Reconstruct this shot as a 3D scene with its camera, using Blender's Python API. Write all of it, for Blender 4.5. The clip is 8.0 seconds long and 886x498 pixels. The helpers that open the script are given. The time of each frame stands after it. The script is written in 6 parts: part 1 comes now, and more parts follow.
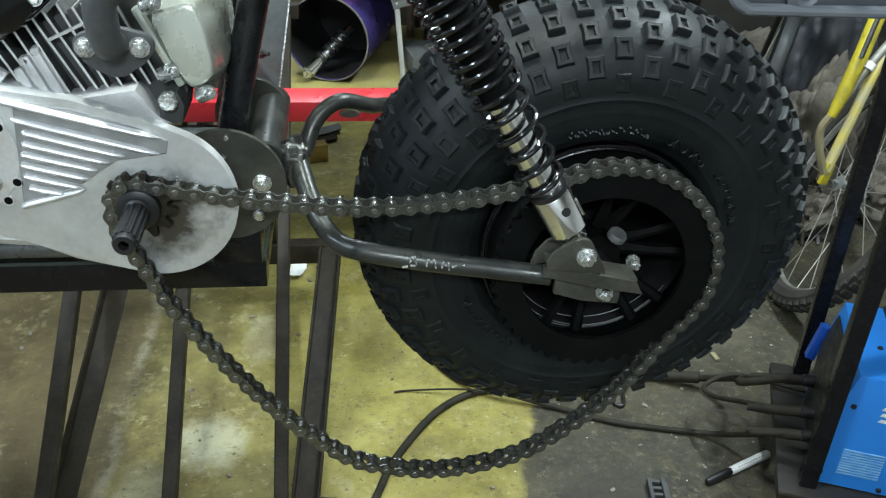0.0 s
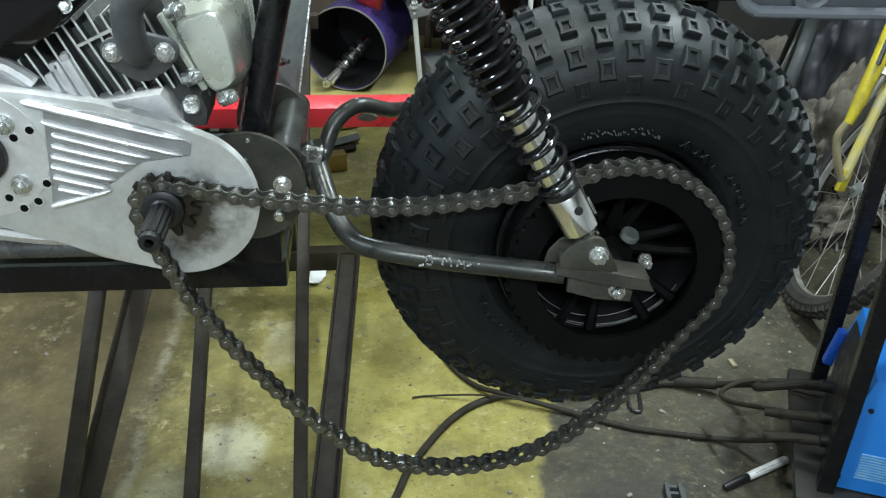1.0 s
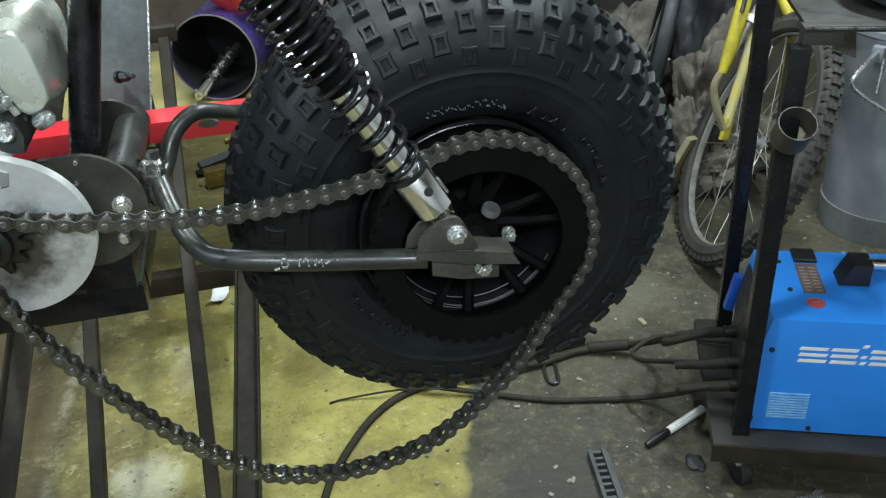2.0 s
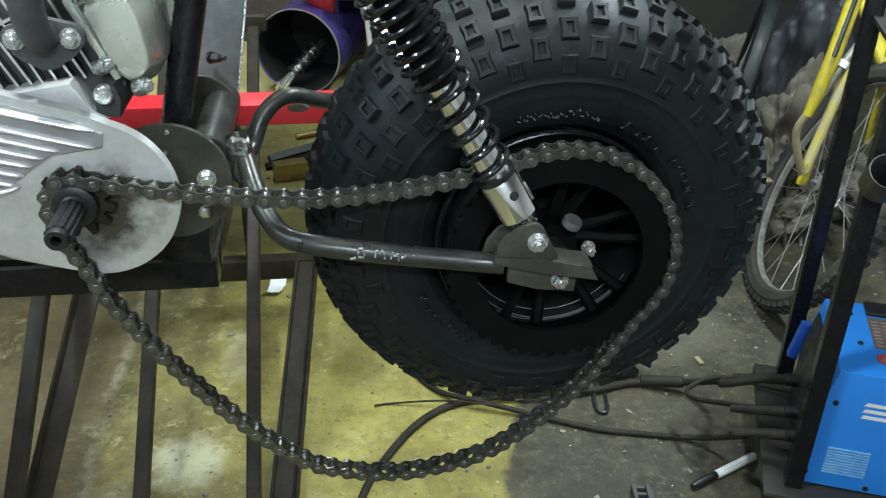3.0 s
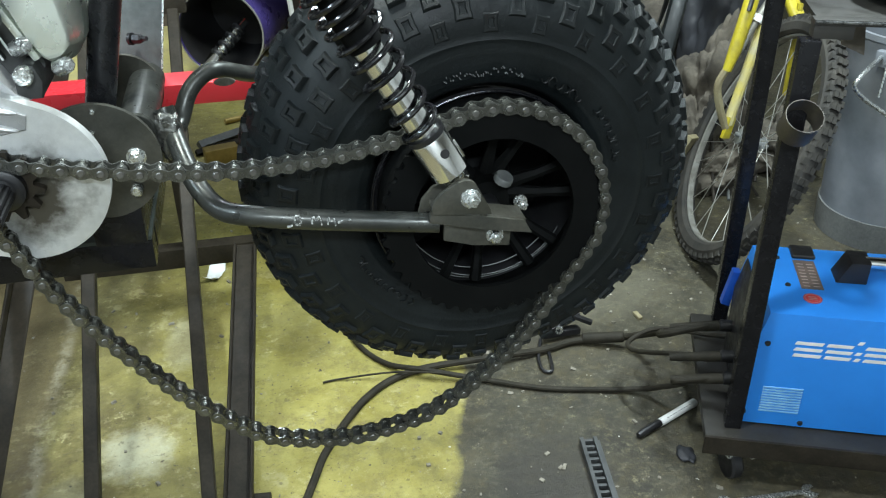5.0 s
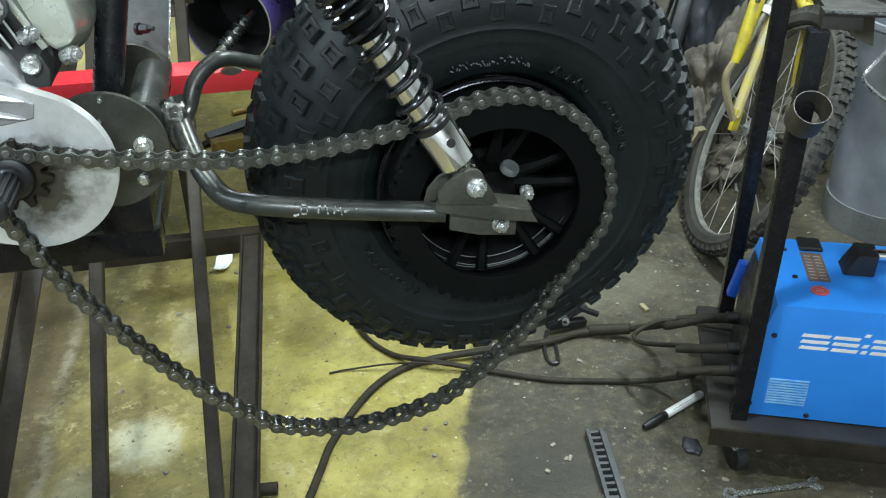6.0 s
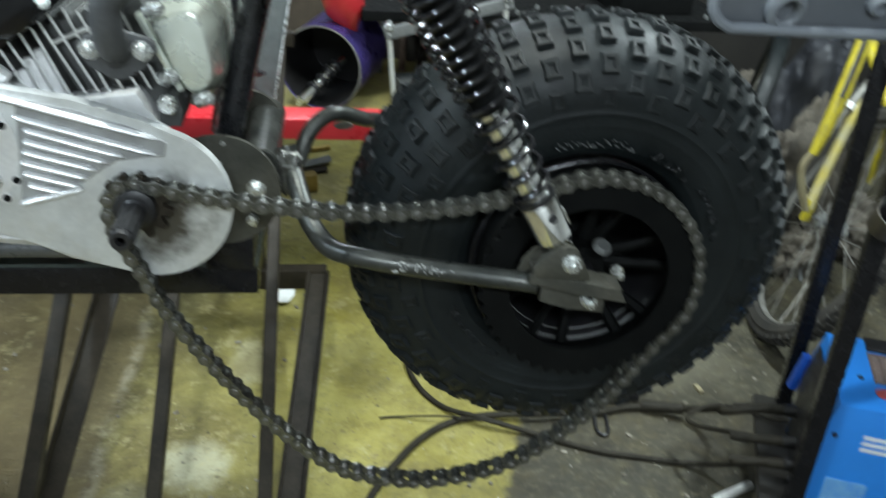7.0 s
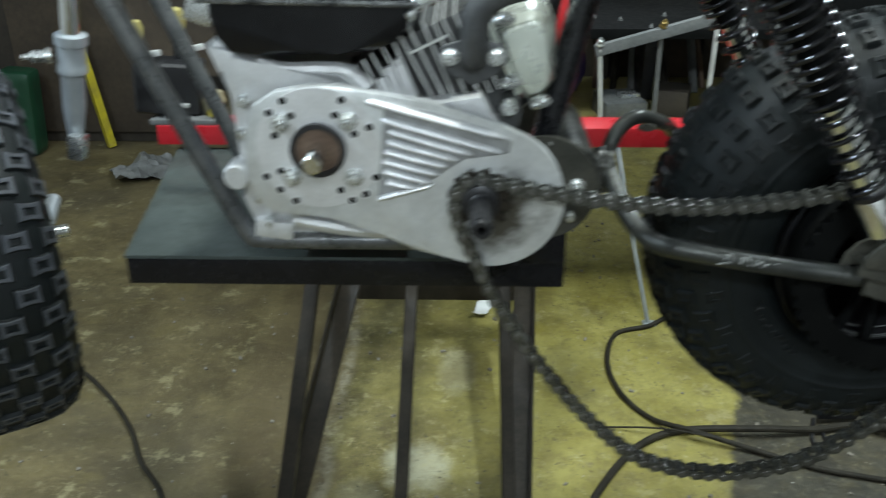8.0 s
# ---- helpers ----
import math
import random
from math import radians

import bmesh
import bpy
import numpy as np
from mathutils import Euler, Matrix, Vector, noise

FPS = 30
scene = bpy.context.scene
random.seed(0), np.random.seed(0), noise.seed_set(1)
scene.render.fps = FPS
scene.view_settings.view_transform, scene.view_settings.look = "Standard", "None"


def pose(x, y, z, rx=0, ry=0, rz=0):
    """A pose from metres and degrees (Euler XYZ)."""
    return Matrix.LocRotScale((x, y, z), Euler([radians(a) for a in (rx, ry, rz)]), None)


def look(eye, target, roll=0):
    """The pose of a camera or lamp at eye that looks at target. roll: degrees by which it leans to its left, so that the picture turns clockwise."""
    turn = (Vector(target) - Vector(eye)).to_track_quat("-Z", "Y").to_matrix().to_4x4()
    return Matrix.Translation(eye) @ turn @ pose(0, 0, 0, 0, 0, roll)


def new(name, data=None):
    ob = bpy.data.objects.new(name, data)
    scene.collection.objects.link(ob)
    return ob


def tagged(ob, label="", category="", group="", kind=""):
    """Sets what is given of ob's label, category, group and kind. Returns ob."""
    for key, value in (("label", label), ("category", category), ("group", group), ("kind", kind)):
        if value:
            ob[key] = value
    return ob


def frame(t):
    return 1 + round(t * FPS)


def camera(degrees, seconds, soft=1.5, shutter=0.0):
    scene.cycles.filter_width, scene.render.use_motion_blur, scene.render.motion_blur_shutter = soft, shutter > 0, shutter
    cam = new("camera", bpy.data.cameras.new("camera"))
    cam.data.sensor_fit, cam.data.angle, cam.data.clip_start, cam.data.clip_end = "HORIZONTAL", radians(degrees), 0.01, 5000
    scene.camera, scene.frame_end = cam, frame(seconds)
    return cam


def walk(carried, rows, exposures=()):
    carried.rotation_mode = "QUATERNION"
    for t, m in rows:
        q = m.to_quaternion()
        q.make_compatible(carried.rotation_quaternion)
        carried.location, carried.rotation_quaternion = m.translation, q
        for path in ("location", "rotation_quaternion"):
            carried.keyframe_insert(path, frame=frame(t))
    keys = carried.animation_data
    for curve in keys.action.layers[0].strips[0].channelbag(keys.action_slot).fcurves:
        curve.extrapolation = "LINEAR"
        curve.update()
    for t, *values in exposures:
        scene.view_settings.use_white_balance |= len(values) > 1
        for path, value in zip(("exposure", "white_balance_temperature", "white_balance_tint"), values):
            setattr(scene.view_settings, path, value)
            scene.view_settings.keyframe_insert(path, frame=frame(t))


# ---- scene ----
cam = camera(53.5, 8.0, soft=1.15, shutter=0.4)
PATH = [
    (0, (0.083, -0.066, 1.32), (0.298, 1.645, 0.307), 2.4),
    (0.5, (0.087, -0.086, 1.319), (0.325, 1.637, 0.331), 1.6),
    (1, (0.084, -0.089, 1.319), (0.257, 1.64, 0.328), 1.6),
    (1.5, (0.139, -0.078, 1.31), (0.368, 1.643, 0.317), -3.1),
    (1.7, (0.155, -0.077, 1.305), (0.492, 1.613, 0.29), -4.1),
    (2.8, (0.126, -0.069, 1.294), (0.379, 1.664, 0.329), 0.0),
    (3, (0.126, -0.068, 1.284), (0.354, 1.667, 0.317), 0.9),
    (3.5, (0.125, -0.077, 1.288), (0.306, 1.667, 0.326), 0.7),
    (4, (0.144, -0.079, 1.288), (0.483, 1.647, 0.337), -0.7),
    (4.5, (0.135, -0.082, 1.277), (0.501, 1.614, 0.282), -0.6),
    (4.7, (0.13, -0.085, 1.277), (0.487, 1.607, 0.272), -0.7),
    (5.8, (0.123, -0.095, 1.272), (0.488, 1.589, 0.258), -0.7),
    (6, (0.126, -0.092, 1.274), (0.467, 1.592, 0.251), -0.8),
    (6.5, (0.124, -0.091, 1.276), (0.462, 1.599, 0.262), -0.7),
    (6.8, (0.1, -0.085, 1.292), (0.444, 1.62, 0.306), 2.7),
    (7, (0.078, -0.099, 1.3), (0.324, 1.655, 0.371), 3.8),
    (7.2, (0.075, -0.095, 1.312), (0.236, 1.693, 0.43), 3.2),
    (7.5, (0.051, -0.099, 1.301), (0.135, 1.686, 0.404), 1.1),
    (7.6, (0.012, -0.109, 1.305), (0.117, 1.679, 0.415), 1.4),
    (7.7, (-0.009, -0.118, 1.305), (0.054, 1.67, 0.412), 1.2),
    (7.8, (-0.048, -0.122, 1.298), (-0.011, 1.668, 0.408), 1.1),
    (7.9, (-0.075, -0.139, 1.298), (-0.102, 1.652, 0.407), 0.2),
    (8, (-0.12, -0.149, 1.288), (-0.163, 1.644, 0.402), -0.1),
]
walk(cam, [(t, look(eye, target, roll)) for t, eye, target, roll in PATH],
     exposures=((0.0, 0.0), (3.0, 0.0), (4.5, 0.27), (6.5, 0.32), (7.0, 0.0), (7.5, -0.10), (8.0, -0.38)))

# ---------------------------------------------------------------- light
world = bpy.data.worlds.new("workshop_world")
scene.world = world
world.use_nodes = True
world.node_tree.nodes["Background"].inputs["Color"].default_value = (0.55, 0.6, 0.7, 1)
world.node_tree.nodes["Background"].inputs["Strength"].default_value = 0.02


def overhead_light(x, y, z, sx, sy, watts, colour=(0.87, 1.0, 1.09)):
    lamp = bpy.data.lights.new("unseen_lamp_light", "AREA")
    lamp.shape, lamp.size, lamp.size_y, lamp.energy, lamp.color = "RECTANGLE", sx, sy, watts, colour
    ob = new("unseen_lamp_light", lamp)
    ob.matrix_world = pose(x, y, z)
    return ob


# Lamps out of view; the last two are added to brighten back and left.
LAMPS = [(-0.15, 0.78, 2.60, 0.12, 0.20, 36, (0.91, 1.0, 0.98)), (1.35, 1.4, 2.60, 0.16, 1.2, 88, (0.86, 1.0, 1.04)), (0.05, -1.75, 2.60, 1.2, 0.16, 88, (0.86, 0.99, 1.08)), (0.1, 3.2, 2.60, 0.16, 1.2, 31), (-1.75, 0.25, 2.60, 0.16, 1.2, 62, (0.80, 0.99, 1.14))]
for lamp_row in LAMPS:
    overhead_light(*lamp_row)

# ---------------------------------------------------------------- materials
MATS = {}


def material(name, colour, rough=0.5, metal=0.0, colour2=None, scale=20.0, detail=6.0, spread=(0.35, 0.65),
             bump=0.0, bump_scale=80.0, rough_var=0.0, fine=0.0, coat=0.0, dust=0.0, dust_colour=(0.2, 0.19, 0.16), island=0.0, spec=0.5, stain=None):
    """A node material: two colours mixed by noise, a second finer grain, bump, roughness that varies, dust patches."""
    m = bpy.data.materials.new(name)
    m.use_nodes = True
    n, l = m.node_tree.nodes, m.node_tree.links
    b = n["Principled BSDF"]
    b.inputs["Metallic"].default_value = metal
    b.inputs["Roughness"].default_value = rough
    b.inputs["Coat Weight"].default_value = coat
    b.inputs["Specular IOR Level"].default_value = spec
    co = n.new("ShaderNodeTexCoord").outputs["Object"]

    def noise_node(s, d=6.0, rgh=0.6):
        t = n.new("ShaderNodeTexNoise")
        t.inputs["Scale"].default_value, t.inputs["Detail"].default_value, t.inputs["Roughness"].default_value = s, d, rgh
        l.new(co, t.inputs["Vector"])
        return t.outputs["Fac"]

    def ramp(value, a, z):
        r = n.new("ShaderNodeMapRange")
        r.inputs["From Min"].default_value, r.inputs["From Max"].default_value = a, z
        l.new(value, r.inputs["Value"])
        return r.outputs["Result"]

    def mix(fac, a, z, mode="MIX"):
        x = n.new("ShaderNodeMix")
        x.data_type, x.blend_type = "RGBA", mode
        for value, socket in ((fac, x.inputs["Factor"]), (a, x.inputs["A"]), (z, x.inputs["B"])):
            if isinstance(value, (int, float)):
                socket.default_value = value
            elif isinstance(value, tuple):
                socket.default_value = (*value[:3], 1)
            else:
                l.new(value, socket)
        return x.outputs["Result"]

    first = noise_node(scale, detail)
    col = mix(ramp(first, *spread), colour, colour2 or tuple(c * 0.7 for c in colour))
    if fine:
        g = noise_node(scale * 9, 4)
        col = mix(ramp(g, 0.3, 0.7), col, mix(1.0, col, (1 - fine,) * 3, "MULTIPLY"))
    if dust:
        d = noise_node(scale * 0.6 + 3, 8, 0.7)
        col = mix(ramp(d, 0.75 - dust * 0.35, 0.85 - dust * 0.2), col, dust_colour)
    if island:
        g = n.new("ShaderNodeObjectInfo").outputs["Random"]
        col = mix(ramp(g, 0, 1), col, mix(1.0, col, (1 - island,) * 3, "MULTIPLY"))
    if stain:
        # an oily smear with a ragged outline: place, radius, colour
        gap = n.new("ShaderNodeVectorMath")
        gap.operation = "DISTANCE"
        gap.inputs[1].default_value = stain[0]
        l.new(co, gap.inputs[0])
        edge = n.new("ShaderNodeMath")
        edge.operation = "MULTIPLY_ADD"
        edge.inputs[1].default_value, edge.inputs[2].default_value = -0.09, 0.045
        l.new(noise_node(26, 6, 0.65), edge.inputs[0])
        total = n.new("ShaderNodeMath")
        l.new(gap.outputs["Value"], total.inputs[0])
        l.new(edge.outputs[0], total.inputs[1])
        col = mix(ramp(total.outputs[0], stain[1], stain[1] * 0.35), col, stain[2])
    l.new(col, b.inputs["Base Color"])
    if rough_var:
        r = n.new("ShaderNodeMapRange")
        r.inputs["To Min"].default_value, r.inputs["To Max"].default_value = max(0.03, rough - rough_var), min(1, rough + rough_var)
        r.inputs["From Min"].default_value, r.inputs["From Max"].default_value = 0.3, 0.7
        l.new(noise_node(scale * 2.3, 5), r.inputs["Value"])
        l.new(r.outputs["Result"], b.inputs["Roughness"])
    if bump:
        p = n.new("ShaderNodeBump")
        p.inputs["Strength"].default_value, p.inputs["Distance"].default_value = bump, 0.002
        l.new(noise_node(bump_scale, 6), p.inputs["Height"])
        l.new(p.outputs["Normal"], b.inputs["Normal"])
    MATS[name] = m
    return m


# Front tread rims: paler for wear and for the light they catch.
LITWORN = material("pale_lit_worn_rubber", (0.040, 0.045, 0.054), 0.5, colour2=(0.080, 0.088, 0.102), scale=30, bump=0.2, bump_scale=260, rough_var=0.12, fine=0.3)
WORNRUBBER = material("worn_rubber", (0.0048, 0.0065, 0.0068), 0.44, spec=0.3, colour2=(0.0105, 0.0138, 0.0140), scale=30, bump=0.2, bump_scale=260, rough_var=0.12, fine=0.3, island=0.5)
PLATEGREY = material("dull_plate_grey", (0.085, 0.097, 0.097), 0.62, colour2=(0.125, 0.138, 0.136), scale=10, rough_var=0.1, bump=0.1, fine=0.25, spec=0.2)
TOPPLATE = material("scuffed_plate_top", (0.040, 0.050, 0.046), 0.55, spec=0.2, colour2=(0.064, 0.077, 0.071), scale=9, rough_var=0.16, bump=0.1, fine=0.3, dust=0.15, dust_colour=(0.08, 0.085, 0.08))
RUBBER = material("rubber", (0.0064, 0.0087, 0.0092), 0.50, colour2=(0.0112, 0.0147, 0.0154), scale=14, bump=0.3, bump_scale=260, rough_var=0.12, fine=0.25, dust=0.06, dust_colour=(0.024, 0.0285, 0.0285), spec=0.27)
BLACK = material("black_paint", (0.006, 0.006, 0.0072), 0.22, spec=0.28, colour2=(0.009, 0.009, 0.0105), scale=30, bump=0.12, bump_scale=200, rough_var=0.12)
SATIN = material("satin_black_metal", (0.008, 0.008, 0.009), 0.42, colour2=(0.015, 0.015, 0.016), scale=25, rough_var=0.15, bump=0.08)
MILL = material("mill_scale_steel", (0.062, 0.063, 0.052), 0.42, 0.4, colour2=(0.10, 0.096, 0.078), scale=22, rough_var=0.15, bump=0.15, bump_scale=150, fine=0.3)
GREYTUBE = material("grey_steel_tube", (0.034, 0.037, 0.034), 0.36, 0.5, colour2=(0.062, 0.064, 0.057), scale=26, rough_var=0.14, bump=0.1, fine=0.2)
DARKSTEEL = material("dark_bar_steel", (0.019, 0.0158, 0.0115), 0.52, 0.0, spec=0.16, colour2=(0.034, 0.028, 0.020), scale=18, rough_var=0.15, bump=0.15, fine=0.3)
CASTGREY = material("rough_shaded_aluminium", (0.36, 0.365, 0.36), 0.55, 0.5, colour2=(0.27, 0.27, 0.265), scale=30, rough_var=0.1, bump=0.3, bump_scale=600)
ALUCASE = material("oil_smeared_aluminium", (0.76, 0.775, 0.765), 0.44, 0.62, colour2=(0.60, 0.612, 0.60), scale=16, rough_var=0.12, bump=0.08, bump_scale=420, fine=0.12, dust=0.34, dust_colour=(0.40, 0.395, 0.39), stain=((0.104, -0.092, 0.044), 0.046, (0.085, 0.078, 0.062)))
ALU = material("machined_aluminium", (0.86, 0.865, 0.87), 0.44, 0.6, colour2=(0.74, 0.745, 0.745), scale=24, rough_var=0.1, bump=0.06, bump_scale=420, fine=0.1, dust=0.22, dust_colour=(0.36, 0.35, 0.33))
CAST = material("cast_aluminium", (0.74, 0.75, 0.75), 0.5, 0.65, colour2=(0.62, 0.62, 0.61), scale=30, rough_var=0.1, bump=0.3, bump_scale=600, fine=0.12)
# Near black, so that the deep shade inside the wheel is included.
FLATBLACK = material("flat_black_metal", (0.0034, 0.0037, 0.0037), 0.65, colour2=(0.0055, 0.0059, 0.0057), scale=25, rough_var=0.12, bump=0.06, spec=0.07)
EXHAUST = material("sooty_exhaust", (0.075, 0.078, 0.08), 0.62, 0.3, colour2=(0.105, 0.108, 0.11), scale=20, rough_var=0.1, bump=0.15, bump_scale=300, fine=0.2)
FIN = material("dark_shaded_casting", (0.05, 0.052, 0.05), 0.6, 0.3, colour2=(0.085, 0.087, 0.085), scale=40, rough_var=0.12, bump=0.3, bump_scale=500)
FINEDGE = material("aluminium_fin", (0.80, 0.81, 0.79), 0.45, 0.55, colour2=(0.64, 0.65, 0.63), scale=35, rough_var=0.1)
CHROME = material("chrome", (0.92, 0.93, 0.91), 0.14, 1.0, colour2=(0.8, 0.81, 0.79), scale=20, rough_var=0.06)
VALVE = material("plated_steel_cover", (0.76, 0.80, 0.72), 0.28, 0.65, colour2=(0.64, 0.69, 0.60), scale=15, rough_var=0.08, bump=0.05)
ZINC = material("zinc_bolt", (0.74, 0.76, 0.75), 0.26, 0.9, colour2=(0.58, 0.60, 0.59), scale=90, rough_var=0.16, bump=0.15, bump_scale=300)
ZINC2 = material("bare_weld_metal", (0.20, 0.205, 0.19), 0.34, 0.8, colour2=(0.07, 0.07, 0.064), scale=60, rough_var=0.15, bump=0.4, bump_scale=250)
CHAIN = material("oiled_chain_steel", (0.27, 0.275, 0.25), 0.33, 0.85, colour2=(0.15, 0.15, 0.132), scale=60, rough_var=0.12, fine=0.3, island=0.25)
PIN = material("chain_pin_steel", (0.25, 0.245, 0.23), 0.52, 1.0, scale=60)
RED = material("red_paint", (0.5, 0.022, 0.03), 0.3, colour2=(0.42, 0.018, 0.025), scale=8, rough_var=0.1, bump=0.05, dust=0.1, dust_colour=(0.3, 0.12, 0.1))
YELLOW = material("yellow_paint", (0.52, 0.43, 0.02), 0.35, colour2=(0.33, 0.27, 0.035), scale=22, rough_var=0.12, dust=0.3, dust_colour=(0.3, 0.25, 0.14))
BLUE = material("blue_paint", (0.022, 0.225, 0.72), 0.4, colour2=(0.019, 0.195, 0.64), scale=6, rough_var=0.08, bump=0.08, bump_scale=700)
BLUE2 = material("blue_plastic", (0.012, 0.08, 0.42), 0.35, colour2=(0.01, 0.06, 0.34), scale=10)
DARKIN = material("dark_inside", (0.008, 0.008, 0.009), 0.6, colour2=(0.014, 0.013, 0.013), scale=20)
PURPLE = material("purple_paint", (0.04, 0.03, 0.12), 0.3, colour2=(0.03, 0.02, 0.09), scale=10, rough_var=0.1)
TRAYGREY = material("dark_moulded_plastic", (0.075, 0.083, 0.094), 0.5, colour2=(0.10, 0.108, 0.12), scale=9, bump=0.08, rough_var=0.1, dust=0.15, dust_colour=(0.14, 0.14, 0.14))
GREYPLASTIC = material("grey_plastic", (0.15, 0.165, 0.185), 0.5, colour2=(0.18, 0.195, 0.215), scale=9, bump=0.05, rough_var=0.1)
GALV = material("grey_bin_metal", (0.15, 0.165, 0.185), 0.5, 0.2, colour2=(0.225, 0.24, 0.262), scale=7, rough_var=0.12, bump=0.05)
WHITE = material("white_paint", (0.75, 0.76, 0.74), 0.5, colour2=(0.65, 0.66, 0.63), scale=20)
DISH = material("grey_green_enamel", (0.17, 0.215, 0.205), 0.38, colour2=(0.11, 0.145, 0.14), scale=18, rough_var=0.15, dust=0.2, dust_colour=(0.2, 0.19, 0.17))
GREYWHITE = material("scuffed_enamel", (0.42, 0.45, 0.46), 0.35, colour2=(0.30, 0.33, 0.34), scale=14, rough_var=0.15, dust=0.2, dust_colour=(0.2, 0.19, 0.17))
BROWN = material("stained_wood", (0.075, 0.055, 0.035), 0.7, colour2=(0.045, 0.033, 0.022), scale=5, bump=0.2, fine=0.3)
# North wall, a much darker tone than the other walls.
DARKWALL = material("dark_wall", (0.035, 0.032, 0.027), 0.85, colour2=(0.02, 0.018, 0.016), scale=3, bump=0.3, bump_scale=40)
CHALK = material("broken_chalk", (0.50, 0.51, 0.49), 0.9, colour2=(0.10, 0.105, 0.10), scale=420, spread=(0.42, 0.56))
CABLE = material("black_cable_sheath", (0.016, 0.014, 0.0095), 0.65, colour2=(0.030, 0.0265, 0.0185), scale=30, dust=0.15, dust_colour=(0.042, 0.037, 0.025), bump=0.1, spec=0.2)
BRIGHTROD = material("bright_drawn_steel", (0.72, 0.73, 0.7), 0.4, 0.35, colour2=(0.6, 0.6, 0.57), scale=30)
BRASS = material("brass", (0.45, 0.33, 0.12), 0.35, 0.8, scale=30)
DARKPLASTIC = material("dark_grey_plastic", (0.038, 0.041, 0.042), 0.5, colour2=(0.058, 0.061, 0.061), scale=20, rough_var=0.1, dust=0.2, dust_colour=(0.11, 0.105, 0.09))
HOLDER = material("brown_bare_pipe", (0.05, 0.044, 0.037), 0.45, 0.4, colour2=(0.09, 0.078, 0.064), scale=30, bump=0.15, fine=0.2)
GLOSSBLACK = material("gloss_black_enamel", (0.006, 0.006, 0.007), 0.13, colour2=(0.009, 0.009, 0.010), scale=30, rough_var=0.05, spec=0.6)
TANKBLACK = material("tank_black_enamel", (0.004, 0.004, 0.0045), 0.14, colour2=(0.009, 0.009, 0.010), scale=30, rough_var=0.05, spec=0.36)
TUBEBLACK = material("scuffed_black_tube", (0.0085, 0.009, 0.0105), 0.28, colour2=(0.014, 0.0145, 0.016), scale=40, rough_var=0.1, bump=0.1, bump_scale=180, dust=0.06, dust_colour=(0.07, 0.07, 0.07))
FORKGREY = material("fork_casting_grey", (0.40, 0.43, 0.45), 0.42, 0.4, colour2=(0.30, 0.33, 0.35), scale=14, rough_var=0.12, bump=0.1)
SCUFFTUBE = material("scuffed_grey_tube", (0.085, 0.090, 0.092), 0.33, 0.5, colour2=(0.155, 0.16, 0.158), scale=30, rough_var=0.14, bump=0.1, fine=0.2, dust=0.1, dust_colour=(0.16, 0.16, 0.15))
SCUFF = material("whitened_rubber", (0.21, 0.22, 0.22), 0.7, colour2=(0.08, 0.084, 0.084), scale=300)
SHEET = material("dull_clear_plastic", (0.26, 0.265, 0.25), 0.35, colour2=(0.16, 0.16, 0.15), scale=20, bump=0.2, bump_scale=60)
# Bright edge tone; on the tank seam it paints the ceiling's gleam.
SEAM = material("bright_edge_metal", (0.30, 0.31, 0.31), 0.25, 0.8, colour2=(0.05, 0.052, 0.052), scale=60, rough_var=0.1)
RUST = material("rusty_steel", (0.12, 0.075, 0.05), 0.7, 0.3, colour2=(0.2, 0.14, 0.1), scale=30, bump=0.3, fine=0.3)
GREYDARK = material("dull_grey_steel", (0.13, 0.137, 0.134), 0.52, 0.15, colour2=(0.18, 0.185, 0.178), scale=16, rough_var=0.15, bump=0.1, fine=0.25)
YELLOWBOARD = material("worn_yellow_board", (0.38, 0.33, 0.1), 0.7, colour2=(0.27, 0.23, 0.1), scale=9, bump=0.2, fine=0.2)
BLACKWOOD = material("dark_stained_wood", (0.03, 0.024, 0.018), 0.7, colour2=(0.05, 0.04, 0.028), scale=8, bump=0.2, fine=0.3)
REDPLASTIC = material("red_plastic", (0.5, 0.03, 0.035), 0.35, colour2=(0.44, 0.025, 0.03), scale=12)
GREENPL = material("dark_green_plastic", (0.012, 0.06, 0.03), 0.35, scale=9)
DUSTY = material("dusty_black_steel", (0.016, 0.0152, 0.0138), 0.5, 0.2, colour2=(0.032, 0.030, 0.0255), scale=11, rough_var=0.15, bump=0.15, dust=0.3, dust_colour=(0.12, 0.11, 0.09))
BLUEPALE = material("scuffed_pale_blue", (0.2, 0.42, 0.62), 0.45, colour2=(0.1, 0.3, 0.6), scale=40)
LABEL = material("worn_label", (0.09, 0.07, 0.06), 0.45, colour2=(0.14, 0.1, 0.085), scale=50)
LABELPALE = material("pale_print", (0.42, 0.33, 0.3), 0.5, scale=40)
MUDRUBBER = material("muddy_rubber", (0.018, 0.0175, 0.016), 0.75, colour2=(0.05, 0.045, 0.036), scale=12, bump=0.3, fine=0.3)
RIMGREY = material("dull_grey_rim", (0.36, 0.355, 0.325), 0.48, 0.5, colour2=(0.17, 0.16, 0.135), scale=15, rough_var=0.1)
SPOKE = material("pale_spoke_steel", (0.42, 0.41, 0.37), 0.4, 0.7, scale=30)
BEIGE = material("faded_beige", (0.33, 0.29, 0.17), 0.6, colour2=(0.25, 0.21, 0.12), scale=18, fine=0.2)
YELLOWPALE = material("scuffed_yellow_paint", (0.55, 0.46, 0.12), 0.45, colour2=(0.45, 0.42, 0.28), scale=14, rough_var=0.12)
